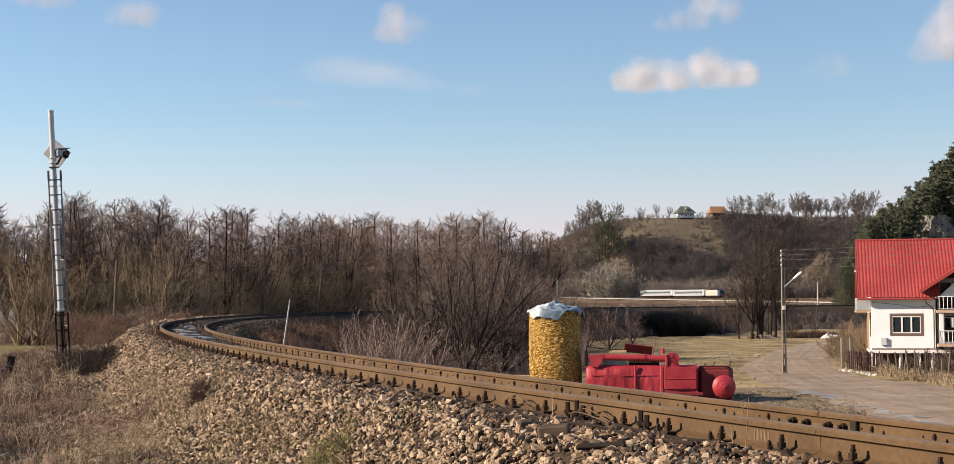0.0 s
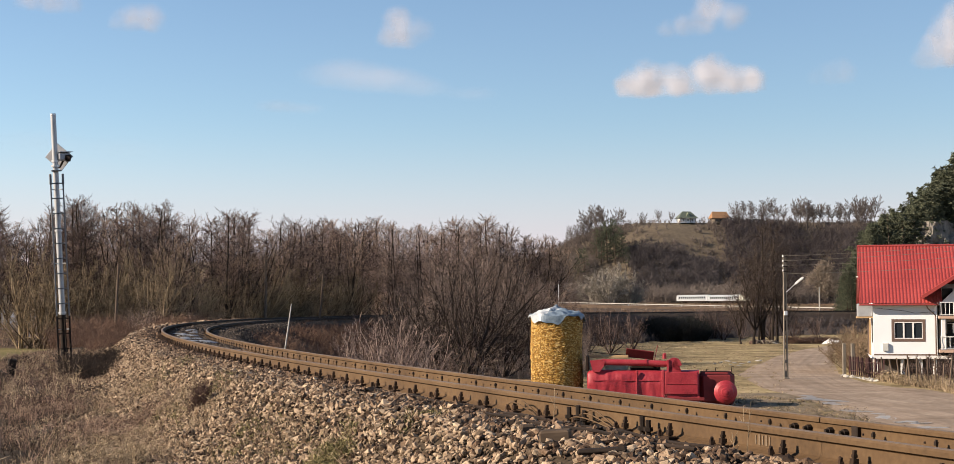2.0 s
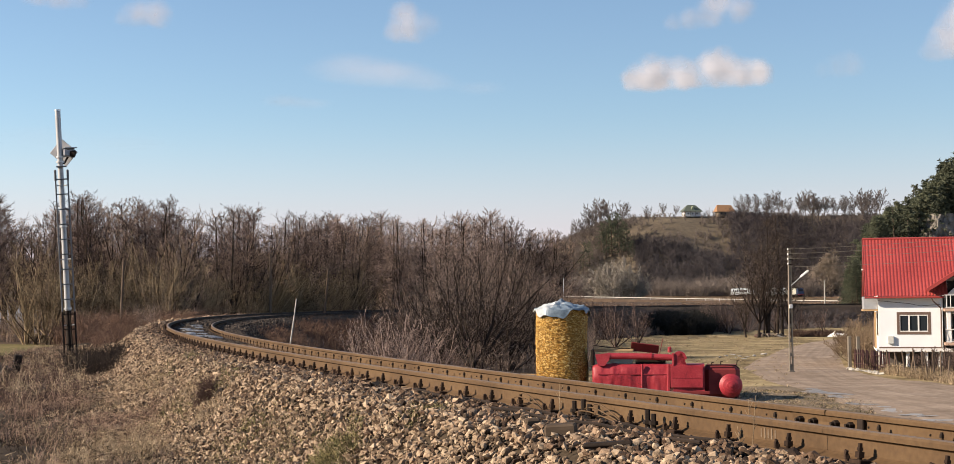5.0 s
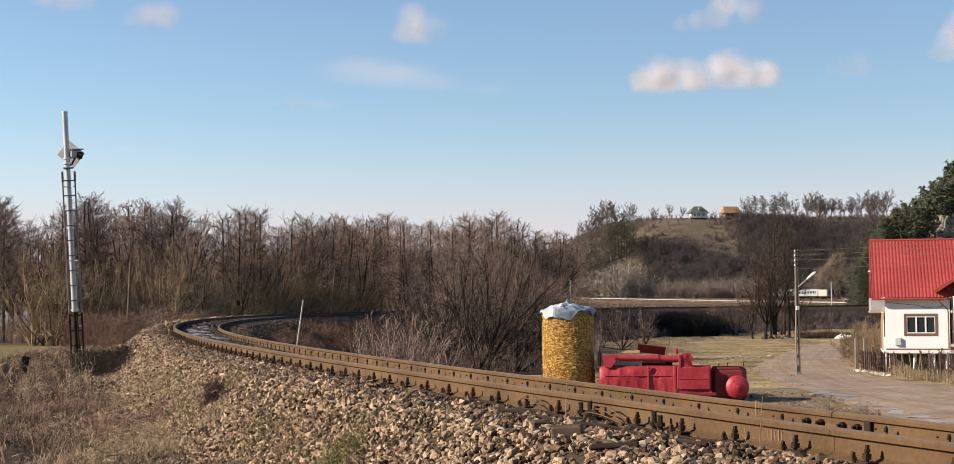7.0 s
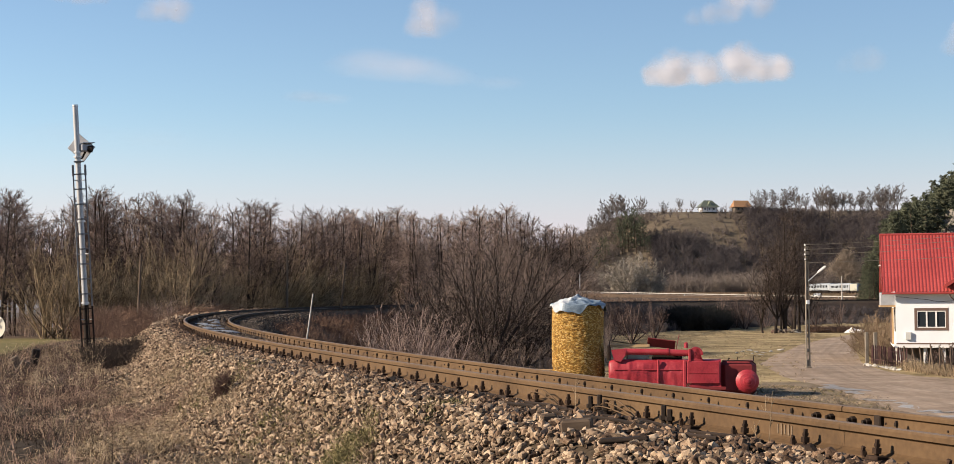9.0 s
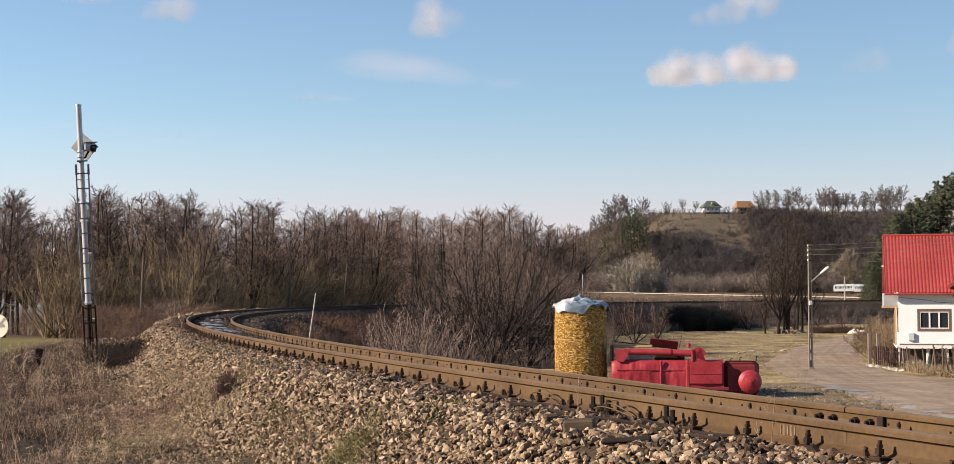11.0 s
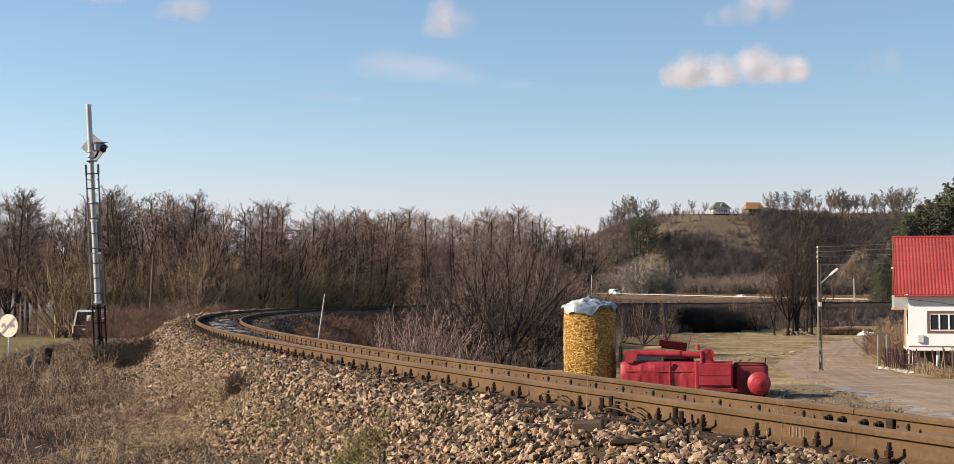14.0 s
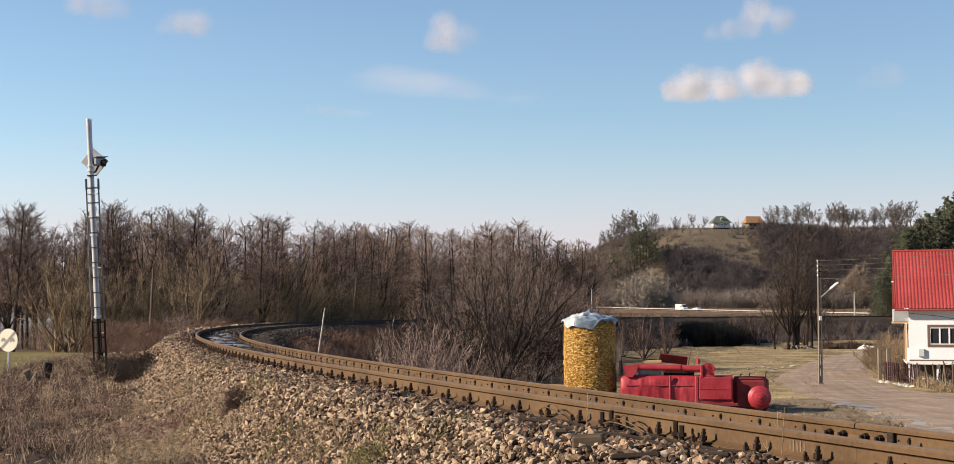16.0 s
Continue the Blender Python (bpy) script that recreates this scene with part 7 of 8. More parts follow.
        part("root", Mesh().tube([(0.3 * k - 1.2, 0, 0.1), (0.3 * k - 1.2 + 0.9 * math.cos(a), 0.5 * math.sin(a), 0.5), (0.3 * k - 1.2 + 1.8 * math.cos(a), math.sin(a), 0.05)], [0.14, 0.11, 0.05], 6), WOOD, rt)
    part("slab", Mesh().box((1.5, -0.3, 0.45), (1.9, 0.9, 0.12), chamfer=0.03, m=pose(0, 0, 0, 0, 18, 0)), CONCRETE, rt, "broken grey concrete slab")
    x, y = scatter(1288, 1372, 203, 213, 520)
    a, b = sprays(x, y, height(x, y), RNG.uniform(0.3, 1.1, 520), 6, 0.55)
    tagged(part("bank_weeds", stalks("bank_weeds", a, b, 0.03, UNDER_RED), None), "brown weeds over the rubbish bank beside the road", "weeds", kind="stuff")
    part("stone_pile", rocks("stone_pile", np.array([[rnd.uniform(-2.2, 0.5), rnd.uniform(-0.5, 0.5), 0.2] for _ in range(6)]), np.array([rnd.uniform(0.25, 0.5) for _ in range(6)]), material("red_brown_stone", [(0.07, 0.042, 0.034), (0.13, 0.08, 0.06)], 0.9)), None, rt)
    # tan tree behind
    PALE_TAN = material("pale_tan_twigs", [(0.17, 0.135, 0.105), (0.27, 0.215, 0.165), (0.37, 0.30, 0.235)], 0.95, 0, 0.3, 3, 0, 0.02, island=0.2, spec=0.1)
    wt = thing("bare_tree", "tall tan leafless tree with a cone-shaped crown below the hill", "tree", pose(*at_px(1351, 792), ground_at(*at_px(1351, 792))))
    part("trunk", Mesh().tube([(0, 0, -0.5), (0.2, 0, 8), (0, 0, 22)], [0.4, 0.28, 0.05], 8), PALE_TAN, wt)
    nr = np.random.default_rng(91)
    n = 420
    fz = nr.uniform(0.08, 1.0, n) ** 0.8
    az = nr.uniform(0, 6.2832, n)
    part("crown", crown_of(np.stack([0 * fz, 0 * fz, fz * 24], -1), np.stack([np.cos(az), np.sin(az), nr.uniform(0.3, 0.9, n)], -1), 14.5 * (1.06 - fz) ** 0.85 * nr.uniform(0.7, 1.1, n), np.full(n, 0.07), PALE_TAN, nr, 6, 4, 0.10), None, wt)
    # posts
    for px, d, h, r, lean, mat, lab in ((914, 150, 7.3, 0.035, 0.5, GALV, "thin pale metal post beyond the thicket"), (186, 78, 3.9, 0.065, 2.5, DARK_WOOD, "old leaning wooden telegraph post in the wood"), (433, 112, 4.6, 0.09, 0, DARK_WOOD, "old wooden telegraph post in the wood"),
                                        (522, 128, 4.0, 0.09, 5, DARK_WOOD, "old leaning wooden telegraph post in the wood"), (1343, 296, 5.4, 0.13, 0, CONCRETE, "concrete post beside the far embankment")):
        x, y = at_px(px, d)
        z = min(ground_at(x, y), -0.2)
        t = thing("post", lab, "post", pose(x, y, z, 0, lean, 0))
        part("shaft", Mesh().tube([(0, 0, -0.2), (0, 0, h * 0.5), (0, 0, h)], [r * 1.15, r, r * 0.85], 9), mat, t)
        part("post_cap", Mesh().tube([(0, 0, h), (0, 0, h + r * 0.8)], [r * 0.95, r * 0.4], 9), mat, t)
    st = thing("white_stake", "leaning white-painted stake beside the rails", "stake", pose(*at_px(462, 43.5), -1.0, 0, 8, 0))
    part("stick", Mesh().tube([(0, 0, -0.1), (0, 0, 0.9), (0, 0, 1.82)], [0.023, 0.021, 0.019], 8), WHITEWASH, st)
    # stumps left of the mast
    for px, d, h, lean in ((14, 31.5, 0.46, 8), (-4, 30.6, 0.40, -24), (-12, 30.2, 0.34, 30)):
        x, y = at_px(px, d)
        t = thing("fence_stump", "short broken dark wooden post in the weeds", "post", pose(x, y, ground_at(x, y), 4, lean, 20))
        part("stump", Mesh().box((0, 0, h / 2 - 0.05), (0.16, 0.16, h + 0.1), chamfer=0.02), BLACK if lean == 8 else DARK_WOOD, t)


build_yard_bits()


# ---- road sign ----
def build_sign(x, y, z):
    s = thing("road_sign", "round cream road sign with two grey vehicles crossed by a bar", "road sign", pose(x, y, z, 0, 0, -20))
    cream = material("cream_sheet", [(0.62, 0.58, 0.46), (0.72, 0.68, 0.56)], 0.5, 0, 2, 20, 0.02)
    grey = material("sign_grey", [(0.22, 0.21, 0.19), (0.28, 0.27, 0.25)], 0.6)
    part("post", Mesh().tube([(0, 0.04, -2.4), (0, 0.04, -1.0), (0, 0.04, 0.25)], 0.03, 10), GALV, s)
    part("disc", Mesh().tube([(0, 0, 0), (0, 0.012, 0)], 0.315, 40), cream, s)
    part("bar", Mesh().box((0, -0.006, 0), (0.60, 0.008, 0.065), m=Matrix.Rotation(radians(-45), 4, "Y")), grey, s, "grey diagonal bar")
    for sx in (-0.15, 0.14):
        v = Mesh()
        v.box((sx, -0.004, 0.0), (0.15, 0.008, 0.045)).box((sx, -0.004, 0.04), (0.09, 0.008, 0.05))
        v.box((sx - 0.05, -0.004, -0.035), (0.03, 0.008, 0.03)).box((sx + 0.05, -0.004, -0.035), (0.03, 0.008, 0.03))
        part("vehicle_mark", v, grey, s)
    return s


build_sign(-13.74, 39.6, -0.07)


# ---- hill, huts, pines ----
RIDGE_TWIG = material("grey_ridge_twigs", [(0.080, 0.068, 0.063), (0.14, 0.118, 0.108), (0.20, 0.17, 0.153)], 0.95, 0, 0.1, 1.0, 0, 0.02, island=0.2, per_object=0.2, spec=0.1)


def build_hill():
    def brush(name, label, px0, px1, d0, d1, n, h0, h1, per, mat, ra, keep=None):
        x, y = scatter(px0, px1, d0, d1, n)
        if keep is not None:
            k = keep(x, y)
            x, y = x[k], y[k]
        a, b = sprays(x, y, height(x, y), RNG.uniform(h0, h1, len(x)), per, 0.30)
        tagged(part(name, stalks(name, a, b, ra, mat), None), label, "woods", kind="stuff")
    def clear_meadow(x, y):
        px = 784 + 2400 * x / y
        meadow = (((px - 1100) / 62) ** 2 + ((y - 862) / 24) ** 2 < 1 + 0.5 * swell(x, y, 7.0))
        return ~meadow | (RNG.random(len(x)) < 0.16)
    brush("hill_scrub", "grey-brown leafless scrub on the hillside", 800, 1500, 770, 900, 2900, 2.0, 5.0, 9, HILL_TWIG, 0.10, clear_meadow)
    brush("hill_scrub", "grey-brown leafless scrub on the hillside", 885, 985, 795, 900, 520, 2.5, 6, 10, HILL_TWIG, 0.10)
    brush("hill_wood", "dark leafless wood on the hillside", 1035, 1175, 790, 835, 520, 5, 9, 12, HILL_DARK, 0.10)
    # this stretch of wood is coloured darker for the shade lying on it
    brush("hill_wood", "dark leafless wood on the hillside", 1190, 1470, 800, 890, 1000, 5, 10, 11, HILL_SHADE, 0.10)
    brush("foot_wood", "fine brown leafless trees at the foot of the hill", 1060, 1330, 755, 785, 420, 7, 14, 9, HILL_TWIG, 0.11)
    brush("foot_wood", "fine brown leafless trees at the foot of the hill", 860, 985, 700, 780, 420, 7, 14, 9, HILL_TWIG, 0.11)
    brush("valley_scrub", "brown leafless scrub before the hill", 880, 1460, 640, 775, 1200, 0.6, 2.0, 7, TWIG_BROWN, 0.07, lambda x, y: x > 0.02 * y)
    brush("hedge_scrub", "low brown scrub between the line and the far road", 880, 1460, 300, 420, 900, 0.5, 1.5, 7, TWIG_BROWN, 0.045, lambda x, y: off_line(x, y, -999, 12))
    brush("far_wood", "grey leafless wood far beyond the railway", 380, 900, 232, 300, 900, 8, 13.5, 7, TWIG_DARK, 0.036)
    brush("far_wood", "grey leafless wood far beyond the railway", 60, 900, 185, 420, 1500, 6, 11.5, 7, TWIG_BROWN, 0.038, lambda x, y: off_line(x, y, -999, 6))
    brush("ridge_scrub", "leafless scrub along the hill's skyline", 1195, 1470, 884, 915, 420, 1, 3.2, 7, HILL_TWIG, 0.10)
    ridge = [make_tree(120 + k, ("round", "alder", "round")[k], 10, RIDGE_TWIG, "bare tree on the hill's skyline", thin=0.05, sub=5, twig=4) for k in range(3)]
    rnd = random.Random(12)
    for k in range(34):
        px = 1205 + 245 * (k + rnd.random()) / 34
        plant(ridge, *at_px(px, rnd.uniform(885, 960)), rnd.uniform(0.9, 1.75))
    for px, s in ((905, 0.7), (918, 0.6), (928, 1.0), (938, 1.2), (946, 1.1), (956, 1.4), (963, 1.5), (970, 1.8), (977, 1.9), (984, 1.7), (990, 1.4), (1012, 1.4), (1020, 1.2), (1052, 0.8), (1080, 0.9), (1101, 0.75), (1415, 1.9), (1325, 1.9), (1336, 1.6)):
        plant(ridge, *at_px(px, rnd.uniform(880, 900)), s)
    for ob in ridge:
        drop_model(ob)
    # great pale willow at the foot of the hill
    pale = make_tree(131, "shrub", 16, TWIG_PALE, "great pale grey leafless willow below the hill", thin=0.10)
    for px, d, s in ((1000, 660, 1.25), (1028, 668, 1.1), (978, 668, 1.15), (1012, 672, 1.35), (990, 675, 1.2), (1044, 676, 0.8)):
        plant([pale], *at_px(px, d), s)
    drop_model(pale)


build_hill()


NEEDLE = material("conifer_needles", [(0.040, 0.046, 0.030), (0.078, 0.088, 0.056), (0.130, 0.140, 0.088)], 0.9, 0, 0.3, 3, 0, 0.02, island=0.35, per_object=0.3, spec=0.2)


def make_pine(seed, h, boughs=64, clumps=4, r=0.0062, taper=0.72):
    """Boughs in uneven tiers, each carrying tufts of needles."""
    t = thing("conifer", "dark green conifer on the slope", "tree")
    rnd = np.random.default_rng(seed)
    part("trunk", Mesh().tube([(0, 0, -0.5), (0.05, 0.02, h * 0.5), (0, 0, h * 0.97)], [0.016 * h, 0.011 * h, 0.02], 7), BARK, t)
    f = 0.16 + 0.84 * (np.arange(boughs) + rnd.random(boughs)) / boughs
    az = rnd.uniform(0, 6.2832, boughs)
    reach = h * 0.30 * (1.05 - f) ** taper * rnd.uniform(0.6, 1.15, boughs)
    foot = np.stack([0 * f, 0 * f, f * h * 0.96], -1)
    way = np.stack([np.cos(az), np.sin(az), 0.34 * f + rnd.normal(0, 0.1, boughs)], -1)
    pts = limbs(rnd, foot, way, reach, 3, 0.10, -0.04)
    a, b = [pts[:, i] for i in range(3)], [pts[:, i + 1] for i in range(3)]
    rr = [np.full(boughs, 0.0035 * h)] * 3
    # tufts along each bough
    g = rnd.uniform(0.25, 1.0, (boughs, clumps))
    i = np.minimum((g * 3).astype(int), 2)
    k = np.arange(boughs)[:, None]
    c = pts[k, i] + (pts[k, i + 1] - pts[k, i]) * (g * 3 - i)[..., None]
    c = c + rnd.normal(0, 0.012 * h, c.shape)
    spikes = 8
    tuft = unit(rnd.normal(0, 1, (boughs, clumps, spikes, 3)) * np.array([1, 1, 0.55]) + np.array([0, 0, 0.25]))
    tip = c[:, :, None] + tuft * (rnd.uniform(0.013, 0.030, (boughs, clumps, spikes, 1)) * h)
    a.append(np.repeat(c.reshape(-1, 3), spikes, 0)), b.append(tip.reshape(-1, 3)), rr.append(np.full(boughs * clumps * spikes, r * h))
    part("crown", stalks("crown", np.concatenate(a), np.concatenate(b), np.concatenate(rr), NEEDLE), None, t)
    return t


def build_pines():
    models = [make_pine(200 + k, 13, 70, 5, 0.0062) for k in range(4)]
    tall_models = [make_pine(220 + k, 13, 120, 6, 0.0050) for k in range(3)]
    far_models = [make_pine(210 + k, 13, 60, 4, 0.012, 0.5) for k in range(3)]
    rnd = random.Random(21)
    for k in range(150):
        d = rnd.uniform(300, 420)
        px = rnd.uniform(1425, 1640)
        x, y = at_px(px, d)
        if ground_at(x, y) > 5 or px > 1500:
            plant(models, x, y, rnd.uniform(0.6, 1.05))
    for px, d, s in ((995, 832, 1.6), (1005, 836, 1.7), (985, 830, 1.5), (948, 822, 1.3), (1014, 830, 1.5), (978, 838, 1.4), (1022, 828, 1.2), (958, 826, 1.1), (1000, 842, 1.6), (990, 838, 1.6), (1008, 828, 1.3), (1030, 822, 0.9), (1435, 390, 1.3), (1448, 372, 1.3), (1430, 330, 1.55), (1445, 326, 1.65), (1452, 340, 1.8), (1420, 322, 1.5), (1466, 318, 1.7), (1480, 322, 1.8), (1402, 330, 1.25), (1424, 325, 1.4), (1440, 320, 1.4), (1460, 330, 1.4), (1475, 335, 1.5), (1490, 330, 1.4), (1434, 335, 1.5)):
        plant(models if d < 700 else far_models, *at_px(px, d), s)
    # tall ones that make the skyline of the slope
    for k in range(22):
        px = 1455 + 150 * (k + rnd.random()) / 22
        d = rnd.uniform(325, 350)
        x, y = at_px(px, d)
        rise = 153 + 0.84 * (px - 1455) - rnd.uniform(0, 32)
        plant(tall_models, x, y, (0.654 + rise / 2400 * d - ground_at(x, y)) / 13)
    # a falling line of them down to the house
    for k in range(20):
        px = 1378 + 66 * (k + rnd.random()) / 20
        x, y = at_px(px, rnd.uniform(300, 335))
        rise = 52 + 1.75 * (px - 1378) - rnd.uniform(0, 26)
        plant(tall_models, x, y, max(0.5, (0.654 + rise / 2400 * math.hypot(x, y) - ground_at(x, y)) / 13))
    for ob in models + tall_models + far_models:
        drop_model(ob)
    # young conifers and ivy under the tall ones
    x, y = scatter(1440, 1660, 305, 420, 1500)
    k = height(x, y) > 0
    x, y = x[k], y[k]
    a, b = sprays(x, y, height(x, y), RNG.uniform(1.0, 3.5, len(x)), 6, 0.4)
    tagged(part("evergreen_scrub", stalks("evergreen_scrub", a, b, 0.16, NEEDLE), None), "dark evergreen undergrowth on the steep slope", "scrub", kind="stuff")
    # limestone crag among the pines
    x, y = at_px(1536, 322)
    rock = Mesh()
    rows = []
    for jz in range(41):
        z = -5 + 24.5 * jz / 40
        half = 7.5 - 0.16 * z + 1.2 * noise.noise((z * 0.3, 5.0, 0.0))
        row = []
        for ix in range(49):
            f = -1 + ix / 24
            xx = f * half
            q = (xx * 0.55, z * 0.22, 2.0)
            depth = 2.6 * noise.noise((xx * 0.16, z * 0.10, 8.0)) + 1.4 * abs(noise.noise(q)) + 0.8 * noise.noise((xx * 1.3, z * 0.5, 4.0)) + 0.35 * noise.noise((xx * 3.1, z * 2.2, 6.0))
            row.append((xx + 0.3 * noise.noise((xx, z, 1.0)), 5.0 * f * f + 0.14 * z - depth, z + 0.5 * noise.noise((xx * 0.9, z * 0.9, 9.0))))
        rows.append(row)
    back = [[(p[0] * 0.9, 9.0, p[2]) for p in reversed(row)] for row in rows]
    rock.loft([a + b for a, b in zip(rows, back)])
    lime = material("limestone", [(0.065, 0.058, 0.049), (0.155, 0.139, 0.119), (0.27, 0.243, 0.21), (0.37, 0.335, 0.29)], 0.95, 0, 0.35, 1.6, 0.6, 0.3)
    tagged(part("crag", rock, lime, at=pose(x, y, ground_at(x, y), 0, 0, -14)), "pale limestone crag among dark conifers", "rock")


build_pines()


def build_hut(px, d, w, roof_mat, hip, label):
    x, y = at_px(px, d)
    h = thing("hill_hut", label, "cottage", pose(x, y, ground_at(x, y) + 0.3, 0, 0, 10))
    part("wall", Mesh().box((0, 0, 1.3), (w * 0.8, 6, 3.2), chamfer=0.05), WOOD if hip < 0.5 else WHITE, h)
    part("roof", Mesh().loft([[(-w / 2, -4, 2.6), (w / 2, -4, 2.6), (w / 2, 4, 2.6), (-w / 2, 4, 2.6)], [(-w / 2 * (1 - hip), -0.1, 6.8), (w / 2 * (1 - hip), -0.1, 6.8), (w / 2 * (1 - hip), 0.1, 6.8), (-w / 2 * (1 - hip), 0.1, 6.8)]]), roof_mat, h)
    for k in (-1, 0, 1):
        part("window", Mesh().box((k * w * 0.22, -3.02, 1.5), (0.9, 0.06, 1.0)), GLASS, h)
    for k in (-1.5, -0.5, 0.5, 1.5):
        part("veranda_post", Mesh().box((k * w * 0.24, -3.6, 1.3), (0.22, 0.22, 2.6)), WOOD, h)
    return h


build_hut(1180, 893, 11.5, material("orange_roof", [(0.27, 0.14, 0.065), (0.36, 0.20, 0.10)], 0.8), 0.22, "hilltop cottage with an orange shingle roof")
g = build_hut(1126, 890, 12.5, material("green_roof", [(0.085, 0.105, 0.085), (0.14, 0.16, 0.12)], 0.7), 0.6, "hilltop cottage with a steep green roof")
part("dormer", Mesh().loft([[(-1.2, -3.2, 3.4), (1.4, -3.2, 3.4), (0.1, -3.2, 6.0)], [(-1.2, 0, 3.4), (1.4, 0, 3.4), (0.1, 0, 6.0)]]), material("yellow_gable", [(0.22, 0.25, 0.16), (0.32, 0.35, 0.24)], 0.7), g)


# ---- far road and far railway ----
FAR_ROAD = [(-300, 740, 3.2), (-60, 640, 3.2), (36, 600, 2.25), (79, 520, 0.75), (103, 420, -0.25), (118, 330, -0.8)]


def far_road_at(f):
    """f from 0 to 1 along the far road: x, y, z."""
    t = f * 5
    i = min(4, int(t))
    return Vector(FAR_ROAD[i]).lerp(Vector(FAR_ROAD[i + 1]), t - i)


def far_road_along(s):
    """The place s metres along the far road, and its heading."""
    for a, b in zip(FAR_ROAD, FAR_ROAD[1:]):
        d = Vector(b) - Vector(a)
        if s <= d.length or b is FAR_ROAD[-1]:
            return Vector(a) + d.normalized() * s, d.normalized()
        s -= d.length


FROAD_W = 7.0


def build_far_road():
    rd = thing("far_road", "distant paved road on a low brown embankment", "road", kind="structure")
    m = Mesh()
    bank = Mesh()
    rings, rings2, pts = [], [], []
    for i in range(81):
        p = far_road_at(i / 80)
        d = (far_road_at(min(1, i / 80 + 0.01)) - far_road_at(max(0, i / 80 - 0.01))).normalized()
        n = Vector((d.y, -d.x, 0)).normalized()
        if n.y > 0:
            n = -n
        rings.append([p, p - n * FROAD_W])
        q = p + n * 1.0 - Vector((0, 0, 0.05))
        rings2.append([q - n * 9 - Vector((0, 0, 0.1)), q, q + n * 6 - Vector((0, 0, 4.5))])
        pts.append(p + n * 0.3 + Vector((0, 0, 0.55)))
    m.loft(rings, close=False, caps=False)
    bank.loft(rings2, close=False, caps=False)
    part("road_surface", m, ROADM, rd)
    part("road_bank", bank, LITTER, rd)
    part("guard_rail", Mesh().loft([[p, p + Vector((0, 0.05, 0.14)), p + Vector((0, 0.0, 0.28)), p + Vector((0, 0.08, 0.14))] for p in pts]), material("dull_galvanised", [(0.34, 0.32, 0.29), (0.44, 0.42, 0.38)], 0.6), rd, "pale steel guard rail")
    post = Mesh().box((0, 0, -0.3), (0.12, 0.12, 0.8)).data("rail_post", [GALV])
    for p in pts[::2]:
        part("rail_post", post, None, rd, at=Matrix.Translation(p + Vector((0, 0.15, 0))))


build_far_road()


def far_line_at(s):
    """The far railway: place and heading, s metres from where the train's tail stands at the start."""
    th0, k = radians(36.08), 1 / 302.4
    n = max(1, int(abs(s) / 2))
    ds = s / n
    x, y = 84.7, 756.0
    for i in range(n):
        th = th0 - k * (i + 0.5) * ds
        x, y = x + math.sin(th) * ds, y - math.cos(th) * ds
    return Vector((x, y, 3.27 - 0.0085 * s)), th0 - k * s


def build_far_line():
    ln = thing("far_railway", "distant railway on a low grassy embankment", "railway track", kind="structure")
    for off, name in ((-0.75, "rail"), (0.75, "rail")):
        pts = []
        for s in range(-120, 340, 6):
            p, th = far_line_at(s)
            pts.append(p + Vector((math.cos(th), math.sin(th), 0)) * off - Vector((0, 0, 0.08)))
        part(name, Mesh().tube(pts, 0.07, 5), RUST, ln)
    rings = []
    for s in range(-120, 340, 6):
        p, th = far_line_at(s)
        n = Vector((math.cos(th), math.sin(th), 0))
        rings.append([p - n * 8 - Vector((0, 0, 5)), p - n * 2 - Vector((0, 0, 0.25)), p + n * 2 - Vector((0, 0, 0.25)), p + n * 8 - Vector((0, 0, 5))])
    part("embankment", Mesh().loft(rings, close=False, caps=False), GROUND, ln)


build_far_line()


# ---- train ----
COACH = material("coach_paint", [(0.30, 0.325, 0.34), (0.38, 0.405, 0.42)], 0.45, 0, 0.4, 5, 0.02)
BLUE = material("blue_paint", [(0.02, 0.035, 0.08), (0.03, 0.05, 0.11)], 0.45)
CREAM = material("cream_paint", [(0.40, 0.39, 0.32), (0.48, 0.47, 0.39)], 0.45)


def bogie(parent, y):
    b = part("bogie", Mesh().box((0, y, 0.62), (2.2, 3.2, 0.4), chamfer=0.05), BLACK, parent)
    for dy in (-1.1, 1.1):
        for sx in (-0.8, 0.8):
            part("wheel", Mesh().tube([(sx - 0.06, y + dy, 0.46), (sx + 0.06, y + dy, 0.46)], 0.46, 14), BLACK, b)


